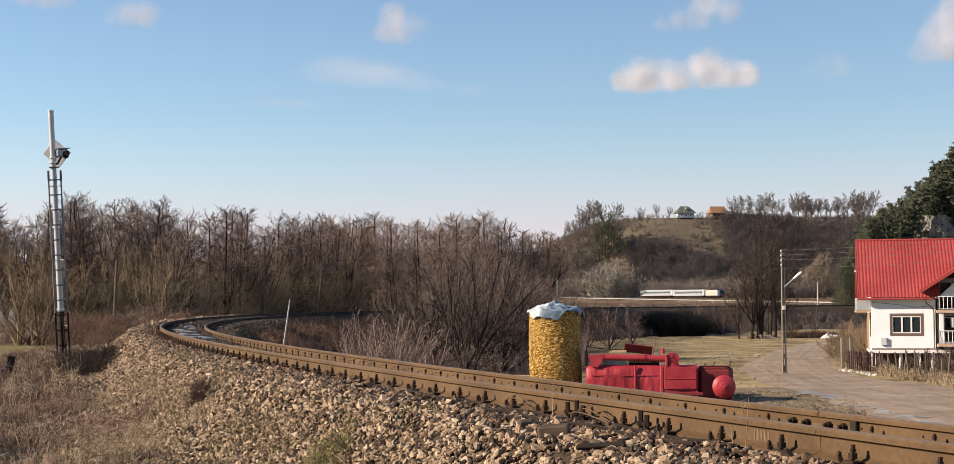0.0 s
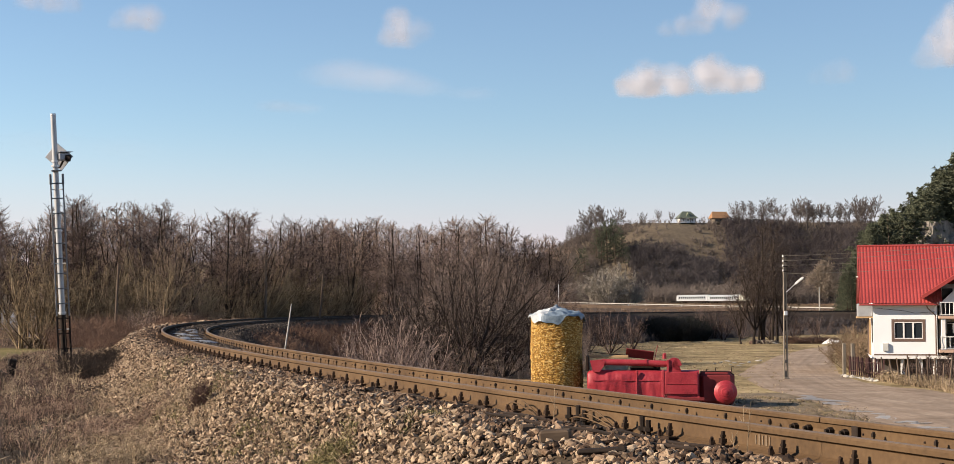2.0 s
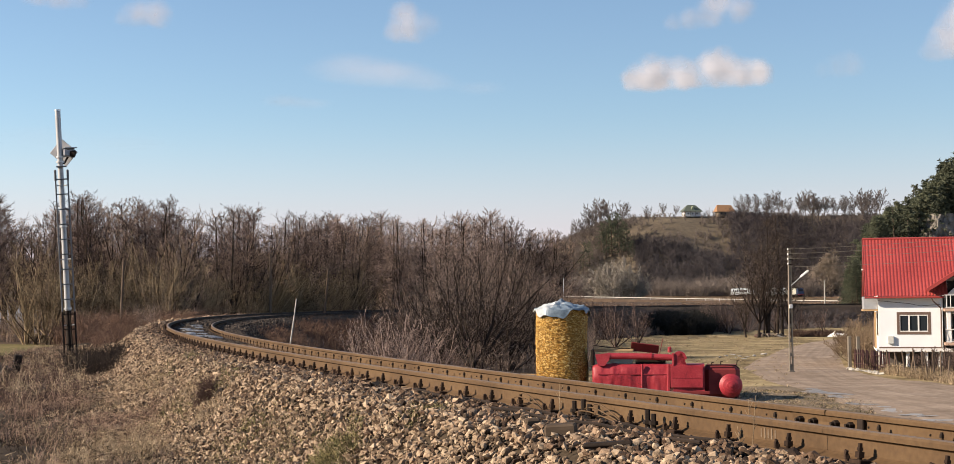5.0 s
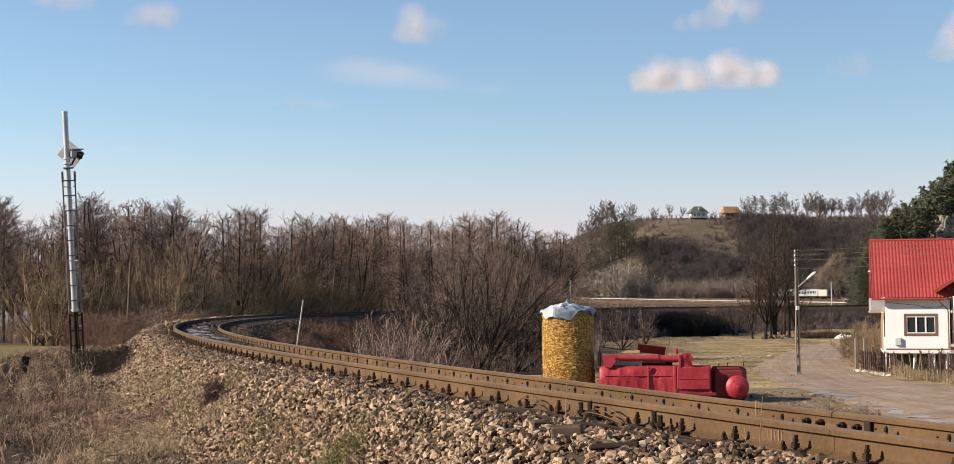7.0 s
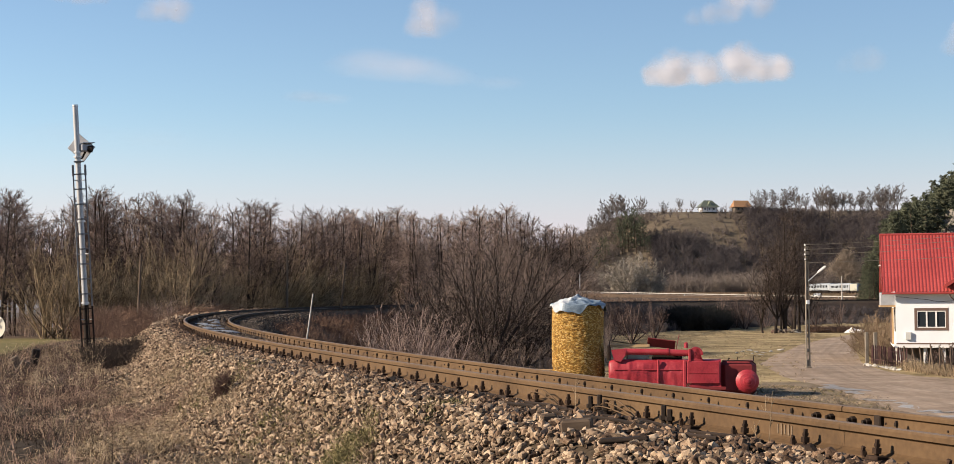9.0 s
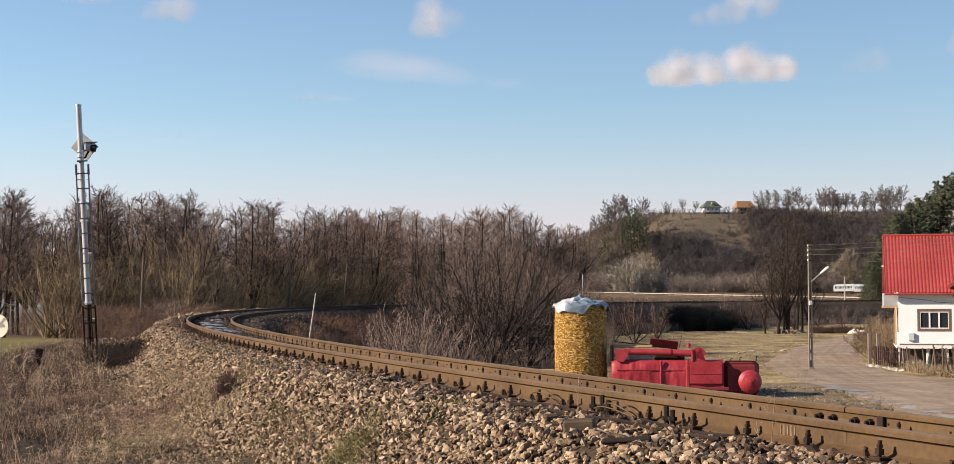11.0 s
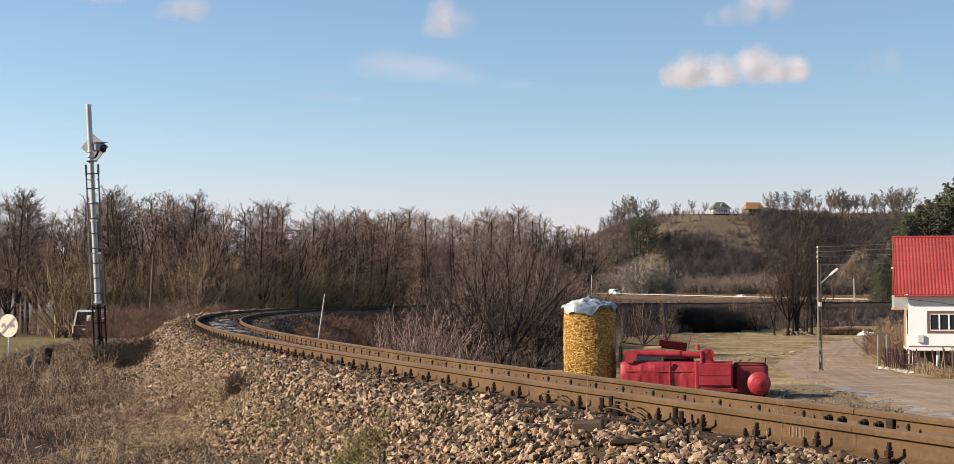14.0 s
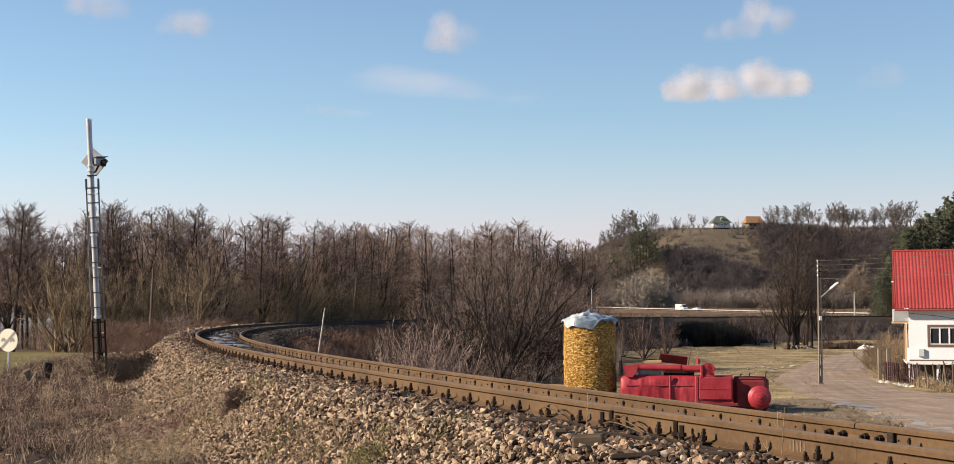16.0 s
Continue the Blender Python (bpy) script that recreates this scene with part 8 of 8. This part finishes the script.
def build_coach():
    c = thing("railway_coach", "white passenger coach with a row of dark windows", "railway coach", group="coaches of the train")
    sec = [(-1.42, 1.05), (1.42, 1.05), (1.45, 2.4), (1.38, 3.3), (0.95, 3.85), (0, 4.02), (-0.95, 3.85), (-1.38, 3.3), (-1.45, 2.4)]
    part("body", Mesh().loft([[(x, y, z) for x, z in sec] for y in (-12.1, 12.1)]), COACH, c)
    for sx in (-1, 1):
        part("stripe", Mesh().box((sx * 1.44, 0, 1.2), (0.03, 24.0, 0.22)), GALV, c)
        win = Mesh().box((0, 0, 0), (0.04, 1.0, 1.0), chamfer=0.01).data("window", [GLASS])
        for k in range(13):
            part("window", win, None, c, at=pose(sx * 1.45, -9.6 + 1.6 * k, 2.65))
        for y in (-11.3, 11.3):
            part("door", Mesh().box((sx * 1.44, y, 2.1), (0.05, 0.8, 2.0)), GALV, c)
    part("underframe", Mesh().box((0, 0, 0.85), (2.4, 22, 0.4)), BLACK, c)
    for y in (-8.6, 8.6):
        bogie(c, y)
    part("gangway", Mesh().box((0, 12.3, 2.2), (1.4, 0.4, 2.3), chamfer=0.05), BLACK, c)
    return c


def build_loco():
    c = thing("locomotive", "cream and blue locomotive at the head of the train", "locomotive")
    part("body", Mesh().box((0, -0.8, 2.45), (2.9, 13.2, 2.8), chamfer=0.25), CREAM, c)
    part("nose", Mesh().loft([[(-1.42, 5.7, 1.1), (1.42, 5.7, 1.1), (1.42, 5.7, 3.6), (1.0, 5.7, 3.95), (-1.0, 5.7, 3.95), (-1.42, 5.7, 3.6)], [(-1.3, 8.0, 1.1), (1.3, 8.0, 1.1), (1.25, 7.5, 3.4), (0.9, 7.3, 3.85), (-0.9, 7.3, 3.85), (-1.25, 7.5, 3.4)]]), BLUE, c, "blue cab front")
    part("windscreen", Mesh().box((0, 7.86, 2.85), (2.1, 0.06, 0.8)), GLASS, c)
    part("rear_cab", Mesh().box((0, -7.6, 2.4), (2.88, 0.7, 2.7), chamfer=0.2), BLUE, c)
    part("roof_grille", Mesh().box((0, -0.5, 3.98), (1.6, 8, 0.25), chamfer=0.05), BLACK, c)
    part("underframe", Mesh().box((0, 0, 0.9), (2.6, 15, 0.45)), BLACK, c)
    part("buffer_beam", Mesh().box((0, 8.15, 1.05), (2.6, 0.15, 0.5)), RED, c)
    for y in (-4.6, 4.6):
        bogie(c, y)
    return c


coach_a = build_coach()
coach_b = copy_thing(coach_a, pose(0, 0, 0))
loco = build_loco()
coach_a.scale = coach_b.scale = (1.0, 1.06, 1.0)
loco.scale = (1.0, 0.8, 1.0)


# ---- road vehicles ----
CAR_WHITE = material("white_car_paint", [(0.52, 0.52, 0.51), (0.60, 0.60, 0.59)], 0.3, 0, 0.5, 8, 0, spec=0.5)


def car_wheels(c, wheels, r, track):
    for y in wheels:
        for sx in (-track, track):
            w = part("wheel", Mesh().tube([(sx - 0.03, y, r), (sx + 0.03, y, r)], r * 0.6, 16), GALV, c)
            t = Mesh()
            t.loft([[(sx + d, y + q * math.cos(6.2832 * k / 24), r + q * math.sin(6.2832 * k / 24)) for k in range(24)] for q, d in ((r * 0.6, -0.1), (r * 0.95, -0.11), (r, -0.06), (r, 0.06), (r * 0.95, 0.11), (r * 0.6, 0.1))], caps=False)
            part("tyre", t, BLACK, w)


TINTED = material("tinted_car_glass", [(0.006, 0.006, 0.007), (0.012, 0.012, 0.013)], 0.25, 0, 1, 10, 0, spec=0.15)


def build_offroader():
    """A small boxy off-roader; y is forward."""
    c = thing("offroad_car", "white boxy off-road car with a dark rear window", "car")
    low = Mesh()
    low.loft([[(-0.80 * w, y, 0.45), (0.80 * w, y, 0.45), (0.82 * w, y, z * 0.75), (0.78 * w, y, z), (-0.78 * w, y, z), (-0.82 * w, y, z * 0.75)] for y, z, w in ((-1.85, 0.98, 0.94), (-1.75, 1.02, 1.0), (0.75, 1.04, 1.0), (0.9, 1.0, 1.0), (1.5, 0.95, 0.97), (1.68, 0.86, 0.9))])
    part("body", low, CAR_WHITE, c)
    cab = Mesh()
    cab.loft([[(-0.77, -1.80, 0.98), (0.77, -1.80, 0.98), (0.77, 0.92, 1.0), (-0.77, 0.92, 1.0)], [(-0.74, -1.72, 1.3), (0.74, -1.72, 1.3), (0.74, 0.82, 1.3), (-0.74, 0.82, 1.3)], [(-0.64, -1.58, 1.72), (0.64, -1.58, 1.72), (0.64, 0.62, 1.72), (-0.64, 0.62, 1.72)], [(-0.58, -1.50, 1.78), (0.58, -1.50, 1.78), (0.58, 0.5, 1.78), (-0.58, 0.5, 1.78)]])
    part("cabin", cab, CAR_WHITE, c)
    part("rear_window", Mesh().loft([[(-0.66, -1.815, 1.0), (0.66, -1.815, 1.0), (0.57, -1.60, 1.69), (-0.57, -1.60, 1.69)], [(-0.66, -1.78, 1.0), (0.66, -1.78, 1.0), (0.57, -1.56, 1.69), (-0.57, -1.56, 1.69)]]), TINTED, c, "large dark rear window")
    part("window_notice", Mesh().loft([[(-0.02, -1.772, 1.22), (0.22, -1.772, 1.22), (0.22, -1.68, 1.52), (-0.02, -1.68, 1.52)], [(-0.02, -1.765, 1.22), (0.22, -1.765, 1.22), (0.22, -1.673, 1.52), (-0.02, -1.673, 1.52)]]), WHITE, c, "white paper notice inside the rear window")
    for sx in (-1, 1):
        part("side_window", Mesh().loft([[(sx * 0.772, -1.2, 1.08), (sx * 0.772, 0.62, 1.08), (sx * 0.66, 0.42, 1.62), (sx * 0.66, -1.2, 1.62)], [(sx * 0.76, -1.2, 1.08), (sx * 0.76, 0.62, 1.08), (sx * 0.65, 0.42, 1.62), (sx * 0.65, -1.2, 1.62)]]), GLASS, c)
        part("tail_lamp", Mesh().box((sx * 0.68, -1.84, 0.85), (0.14, 0.06, 0.2), chamfer=0.02), RED, c)
        part("roof_bar", Mesh().box((sx * 0.5, -0.6, 1.82), (0.05, 1.5, 0.05)), GALV, c)
        part("mirror", Mesh().box((sx * 0.92, 0.45, 1.1), (0.18, 0.08, 0.14), chamfer=0.02), BLACK, c)
    part("windscreen", Mesh().loft([[(-0.66, 0.925, 1.06), (0.66, 0.925, 1.06), (0.58, 0.66, 1.68), (-0.58, 0.66, 1.68)], [(-0.66, 0.90, 1.06), (0.66, 0.90, 1.06), (0.58, 0.635, 1.68), (-0.58, 0.635, 1.68)]]), GLASS, c)
    part("tailgate", Mesh().box((0, -1.86, 0.78), (1.46, 0.05, 0.42), chamfer=0.02), BLACK, c, "dark lower tailgate")
    part("bumper", Mesh().box((0, -1.90, 0.5), (1.6, 0.16, 0.2), chamfer=0.04), BLACK, c)
    part("number_plate", Mesh().box((0, -1.90, 0.8), (0.45, 0.02, 0.11)), WHITE, c)
    car_wheels(c, (-1.2, 1.2), 0.34, 0.72)
    return c


def build_van():
    c = thing("delivery_van", "white panel van on the far road", "van")
    part("body", Mesh().loft([[(-0.95, y, 0.4), (0.95, y, 0.4), (0.98, y, 1.3), (0.90, y, z), (-0.90, y, z), (-0.98, y, 1.3)] for y, z in ((-2.7, 2.45), (-2.6, 2.52), (1.0, 2.5), (1.5, 2.2), (2.2, 1.4), (2.7, 1.15))]), CAR_WHITE, c)
    part("windscreen", Mesh().loft([[(-0.8, 1.55, 2.17), (0.8, 1.55, 2.17), (0.85, 2.15, 1.48), (-0.85, 2.15, 1.48)], [(-0.8, 1.58, 2.2), (0.8, 1.58, 2.2), (0.85, 2.18, 1.51), (-0.85, 2.18, 1.51)]]), GLASS, c)
    for sx in (-1, 1):
        part("side_window", Mesh().box((sx * 0.96, 1.15, 1.7), (0.04, 0.8, 0.55)), GLASS, c)
    car_wheels(c, (-1.6, 1.7), 0.36, 0.88)
    return c


def build_car():
    c = thing("estate_car", "small white car on the far road", "car")
    part("body", Mesh().loft([[(-0.85, y, 0.35), (0.85, y, 0.35), (0.87, y, z * 0.8), (0.8, y, z), (-0.8, y, z), (-0.87, y, z * 0.8)] for y, z in ((-2.1, 0.8), (-2.0, 0.95), (0.8, 0.95), (1.9, 0.85), (2.1, 0.6))]), CAR_WHITE, c)
    part("cabin", Mesh().loft([[(-0.78, -1.9, 0.93), (0.78, -1.9, 0.93), (0.78, 1.1, 0.93), (-0.78, 1.1, 0.93)], [(-0.6, -1.5, 1.45), (0.6, -1.5, 1.45), (0.6, 0.3, 1.45), (-0.6, 0.3, 1.45)]]), CAR_WHITE, c)
    for sx in (-1, 1):
        part("side_window", Mesh().loft([[(sx * 0.765, -1.5, 1.0), (sx * 0.765, 0.8, 1.0), (sx * 0.64, 0.25, 1.38), (sx * 0.64, -1.3, 1.38)], [(sx * 0.74, -1.5, 1.0), (sx * 0.74, 0.8, 1.0), (sx * 0.62, 0.25, 1.38), (sx * 0.62, -1.3, 1.38)]]), GLASS, c)
    car_wheels(c, (-1.3, 1.3), 0.31, 0.76)
    return c


offroader, van, car = build_offroader(), build_van(), build_car()
offroader.scale = (0.9, 0.95, 1.0)


# ---- clouds ----
def vapour_material(name, density, through_light, colour):
    """White scattering vapour, as thick as the mesh says at each place."""
    m = bpy.data.materials.new(name)
    m.use_nodes = True
    n, l = m.node_tree.nodes, m.node_tree.links
    n.remove(n["Principled BSDF"])
    thick = n.new("ShaderNodeAttribute")
    thick.attribute_name = "vapour"
    ramp = n.new("ShaderNodeMapRange")
    ramp.interpolation_type = "SMOOTHSTEP"
    ramp.inputs["From Min"].default_value, ramp.inputs["From Max"].default_value, ramp.inputs["To Max"].default_value = 0.0, 1.0, density
    l.new(thick.outputs["Fac"], ramp.inputs["Value"])
    mix, tr, df = n.new("ShaderNodeMixShader"), n.new("ShaderNodeBsdfTransparent"), n.new("ShaderNodeBsdfDiffuse")
    df.inputs[0].default_value = (*colour, 1)
    # light scattered through the vapour: its surface answers partly as if it faced the sun
    lean, bend, unit_n = n.new("ShaderNodeAttribute"), n.new("ShaderNodeVectorMath"), n.new("ShaderNodeVectorMath")
    lean.attribute_name = "lean"
    bend.operation, unit_n.operation = "MULTIPLY_ADD", "NORMALIZE"
    l.new(lean.outputs["Vector"], bend.inputs[0])
    bend.inputs[1].default_value = (1 - through_light,) * 3
    bend.inputs[2].default_value = SUN_DIR * through_light
    l.new(bend.outputs[0], unit_n.inputs[0]), l.new(unit_n.outputs[0], df.inputs["Normal"])
    l.new(ramp.outputs[0], mix.inputs[0]), l.new(tr.outputs[0], mix.inputs[1]), l.new(df.outputs[0], mix.inputs[2])
    l.new(mix.outputs[0], n["Material Output"].inputs[0])
    return m


VAPOUR = vapour_material("cloud_vapour", 0.90, 0.5, (0.268, 0.276, 0.312))
THIN_VAPOUR = vapour_material("thin_cloud_vapour", 0.5, 0.9, (0.27, 0.275, 0.312))


def build_cloud(label, puffs, base, seed, mat=VAPOUR, soft=1.0, wide=1.0, d=3000.0):
    """A heap of rounded puffs over a level base. Each puff: bearing (as at_px), drop below 498 at the horizon, radius, share of thickness."""
    px0 = sum(p[0] for p in puffs) / len(puffs)
    py0 = sum(p[1] for p in puffs) / len(puffs)
    left, right = min(p[0] - 1.9 * p[2] * wide for p in puffs), max(p[0] + 1.9 * p[2] * wide for p in puffs)
    top, low = min(p[1] - 1.9 * p[2] for p in puffs), max(p[1] + 1.9 * p[2] for p in puffs)
    step = 2.2 if mat is VAPOUR else 4.0
    nx, nz = int((right - left) / step), int((low - top) / step)
    r = sum(p[2] for p in puffs) / len(puffs)
    co, thick, swelling = [], [], np.zeros((nz + 1, nx + 1))
    for j in range(nz + 1):
        for i in range(nx + 1):
            x, y = left + (right - left) * i / nx, top + (low - top) * j / nz
            q = Vector((x / 26 / wide, y / 26, seed))
            wx, wy = x + 4 * noise.noise(q * 0.9), y + 4 * noise.noise(q * 0.9 + Vector((9, 3, 0)))
            heap, share, total = 0.0, 0.0, 1e-6
            for p in puffs:
                v = 1 - (((wx - p[0]) / p[2] / wide) ** 2 + ((wy - p[1]) / p[2]) ** 2)
                e = math.exp(4 * max(v, -6))
                heap, share, total = heap + e, share + e * p[3], total + e
            f = math.log(heap + 1e-9) / 4
            lumps = 0.26 * noise.fractal(q * 1.3, 1.0, 2.1, 4)
            sink = max(0.0, (y - base) / 16)
            thick.append(max(0.0, min(1.0, (f + lumps + 0.22 - sink * sink) / (1.3 * soft))) * share / total)
            swelling[j, i] = r * (0.55 * math.sqrt(max(0.0, f + 0.9)) + 0.20 * noise.noise(q * 0.8)) if mat is VAPOUR else 0.0
            swelling[j, i] -= 0.45 * max(0.0, y - base + 20) if mat is VAPOUR else 0.0
            # the bank slants towards the sun
            away = -0.62 * (x - px0)
            far = 1 + away / 2400
            co.append(((x - px0) * far, away, (498 - y) * far - (498 - py0)))
    # which way the swelling vapour faces
    slope_z, slope_x = np.gradient(swelling, (top - low) / nz, (right - left) / nx)
    lean = unit(np.stack([-slope_x, -np.ones_like(slope_x), -slope_z], -1)).reshape(-1)
    w = nx + 1
    me = bpy.data.meshes.new("cloud")
    me.from_pydata(co, [], [(j * w + i, (j + 1) * w + i, (j + 1) * w + i + 1, j * w + i + 1) for j in range(nz) for i in range(nx)])
    me.attributes.new("vapour", "FLOAT", "POINT").data.foreach_set("value", thick)
    me.attributes.new("lean", "FLOAT_VECTOR", "POINT").data.foreach_set("vector", lean)
    me.materials.append(mat)
    ob = new("cloud", me)
    bearing = math.atan((px0 - 784) / 2400)
    ob.matrix_basis = pose(d * math.sin(bearing), d * math.cos(bearing), (498 - py0) / 2400 * d, 0, 0, -math.degrees(bearing))
    ob.scale = (d / 2400,) * 3
    return tagged(ob, label, "cloud", kind="structure")


CUMULUS, WISP = "small white fair-weather cloud with a soft grey base", "thin veil of high cloud"
clouds = [build_cloud(CUMULUS, [(1060, 130, 40, 1.0), (1030, 133, 25, 0.9), (1112, 132, 36, 0.95), (1164, 119, 37, 1.0), (1200, 128, 30, 0.95), (1230, 127, 27, 0.9)], 142, 1.3),
          build_cloud(CUMULUS, [(1162, 8, 30, 0.85), (1124, 38, 24, 0.55), (1204, 20, 26, 0.7), (1094, 42, 18, 0.4), (1150, 34, 24, 0.6)], 44, 4.1, soft=1.3),
          build_cloud(CUMULUS, [(648, 20, 26, 0.8), (654, 45, 30, 0.85), (684, 36, 24, 0.5), (634, 50, 22, 0.7)], 60, 7.7, soft=1.3),
          build_cloud(CUMULUS, [(1560, 92, 42, 0.9), (1584, 56, 46, 0.95), (1620, 92, 50, 0.9), (1526, 106, 24, 0.45)], 112, 12.6, soft=1.1),
          build_cloud(CUMULUS, [(205, 30, 26, 0.7), (232, 28, 28, 0.8), (184, 36, 18, 0.45)], 42, 15.4, soft=1.4),
          build_cloud(CUMULUS, [(40, 4, 26, 0.7), (76, 6, 30, 0.75), (104, 10, 20, 0.5)], 18, 18.8, soft=1.4),
          build_cloud(CUMULUS, [(1362, 122, 22, 0.42), (1386, 120, 24, 0.48), (1340, 128, 16, 0.3)], 134, 21.3, soft=1.5),
          build_cloud(WISP, [(560, 108, 26, 0.8), (610, 118, 24, 1.0), (680, 130, 18, 0.6), (770, 142, 14, 0.4)], 150, 24.9, THIN_VAPOUR, 1.6, 3.2),
          build_cloud(WISP, [(450, 164, 11, 0.6), (490, 168, 11, 0.5)], 176, 27.1, THIN_VAPOUR, 1.6, 3.6),
          build_cloud(WISP, [(60, 232, 20, 0.32), (180, 236, 18, 0.3)], 250, 31.4, THIN_VAPOUR, 1.6, 4.5)]


# ---- what moves ----
def motions():
    # train: tail coach, second coach, locomotive; 13.7 metres a second
    for ob, ahead in ((coach_a, 13.0), (coach_b, 38.9), (loco, 58.9)):
        rows = []
        for k in range(17):
            p, th = far_line_at(13.735 * k + ahead)
            rows.append((float(k), Matrix.Translation(p) @ Matrix.Rotation(math.pi + th, 4, "Z")))
        walk(ob, rows)
    # off-road car: comes along the lane behind the weeds, turns and drives away along the embankment
    lane = [(0.0, -90, 56, 86), (6.0, -58, 57, 86), (9.0, -40, 58.5, 85), (11.0, -27.0, 60.2, 80), (11.5, -23.6, 61.0, 68), (11.8, -22.6, 61.6, 50), (12.0, -22.1, 62.4, 34), (12.3, -21.6, 63.9, 12), (12.6, -21.4, 65.6, -4), (12.9, -21.4, 67.6, -11),
            (13.2, -21.5, 69.7, -12), (13.5, -21.75, 72.2, -8), (14.0, -22.1, 76.9, -3), (14.5, -22.3, 83.0, -3), (15.0, -22.7, 90.2, -3), (15.5, -22.9, 97.3, -1), (16.0, -22.9, 103.5, 0)]
    walk(offroader, [(t, pose(x, y, ground_at(x, y) + 0.02, 0, 0, -h)) for t, x, y, h in lane])
    # on the far road the van comes from behind the wood, the car drives the other way
    for ob, s0, speed, lane_off in ((van, 42.0, 23.58, 1.9), (car, 640.9, -13.56, 5.25)):
        rows = []
        for k in range(33):
            p, d = far_road_along(s0 + speed * k / 2)
            ahead = far_road_along(s0 + speed * k / 2 + 4)[0] - far_road_along(s0 + speed * k / 2 - 4)[0]
            side = Vector((-ahead.y, ahead.x, 0)).normalized()
            if speed < 0:
                ahead = -ahead
            rows.append((k / 2, Matrix.Translation(p + side * lane_off) @ Matrix.Rotation(math.atan2(-ahead.x, ahead.y), 4, "Z")))
        walk(ob, rows)
    # clouds drift slowly with the wind
    for ob in clouds:
        m = Matrix.LocRotScale(ob.location, ob.rotation_euler, None)
        drift = Vector((31.0, 0, 0))
        walk(ob, [(0.0, m), (8.0, Matrix.Translation(drift * 0.5) @ m), (16.0, Matrix.Translation(drift) @ m)])


motions()
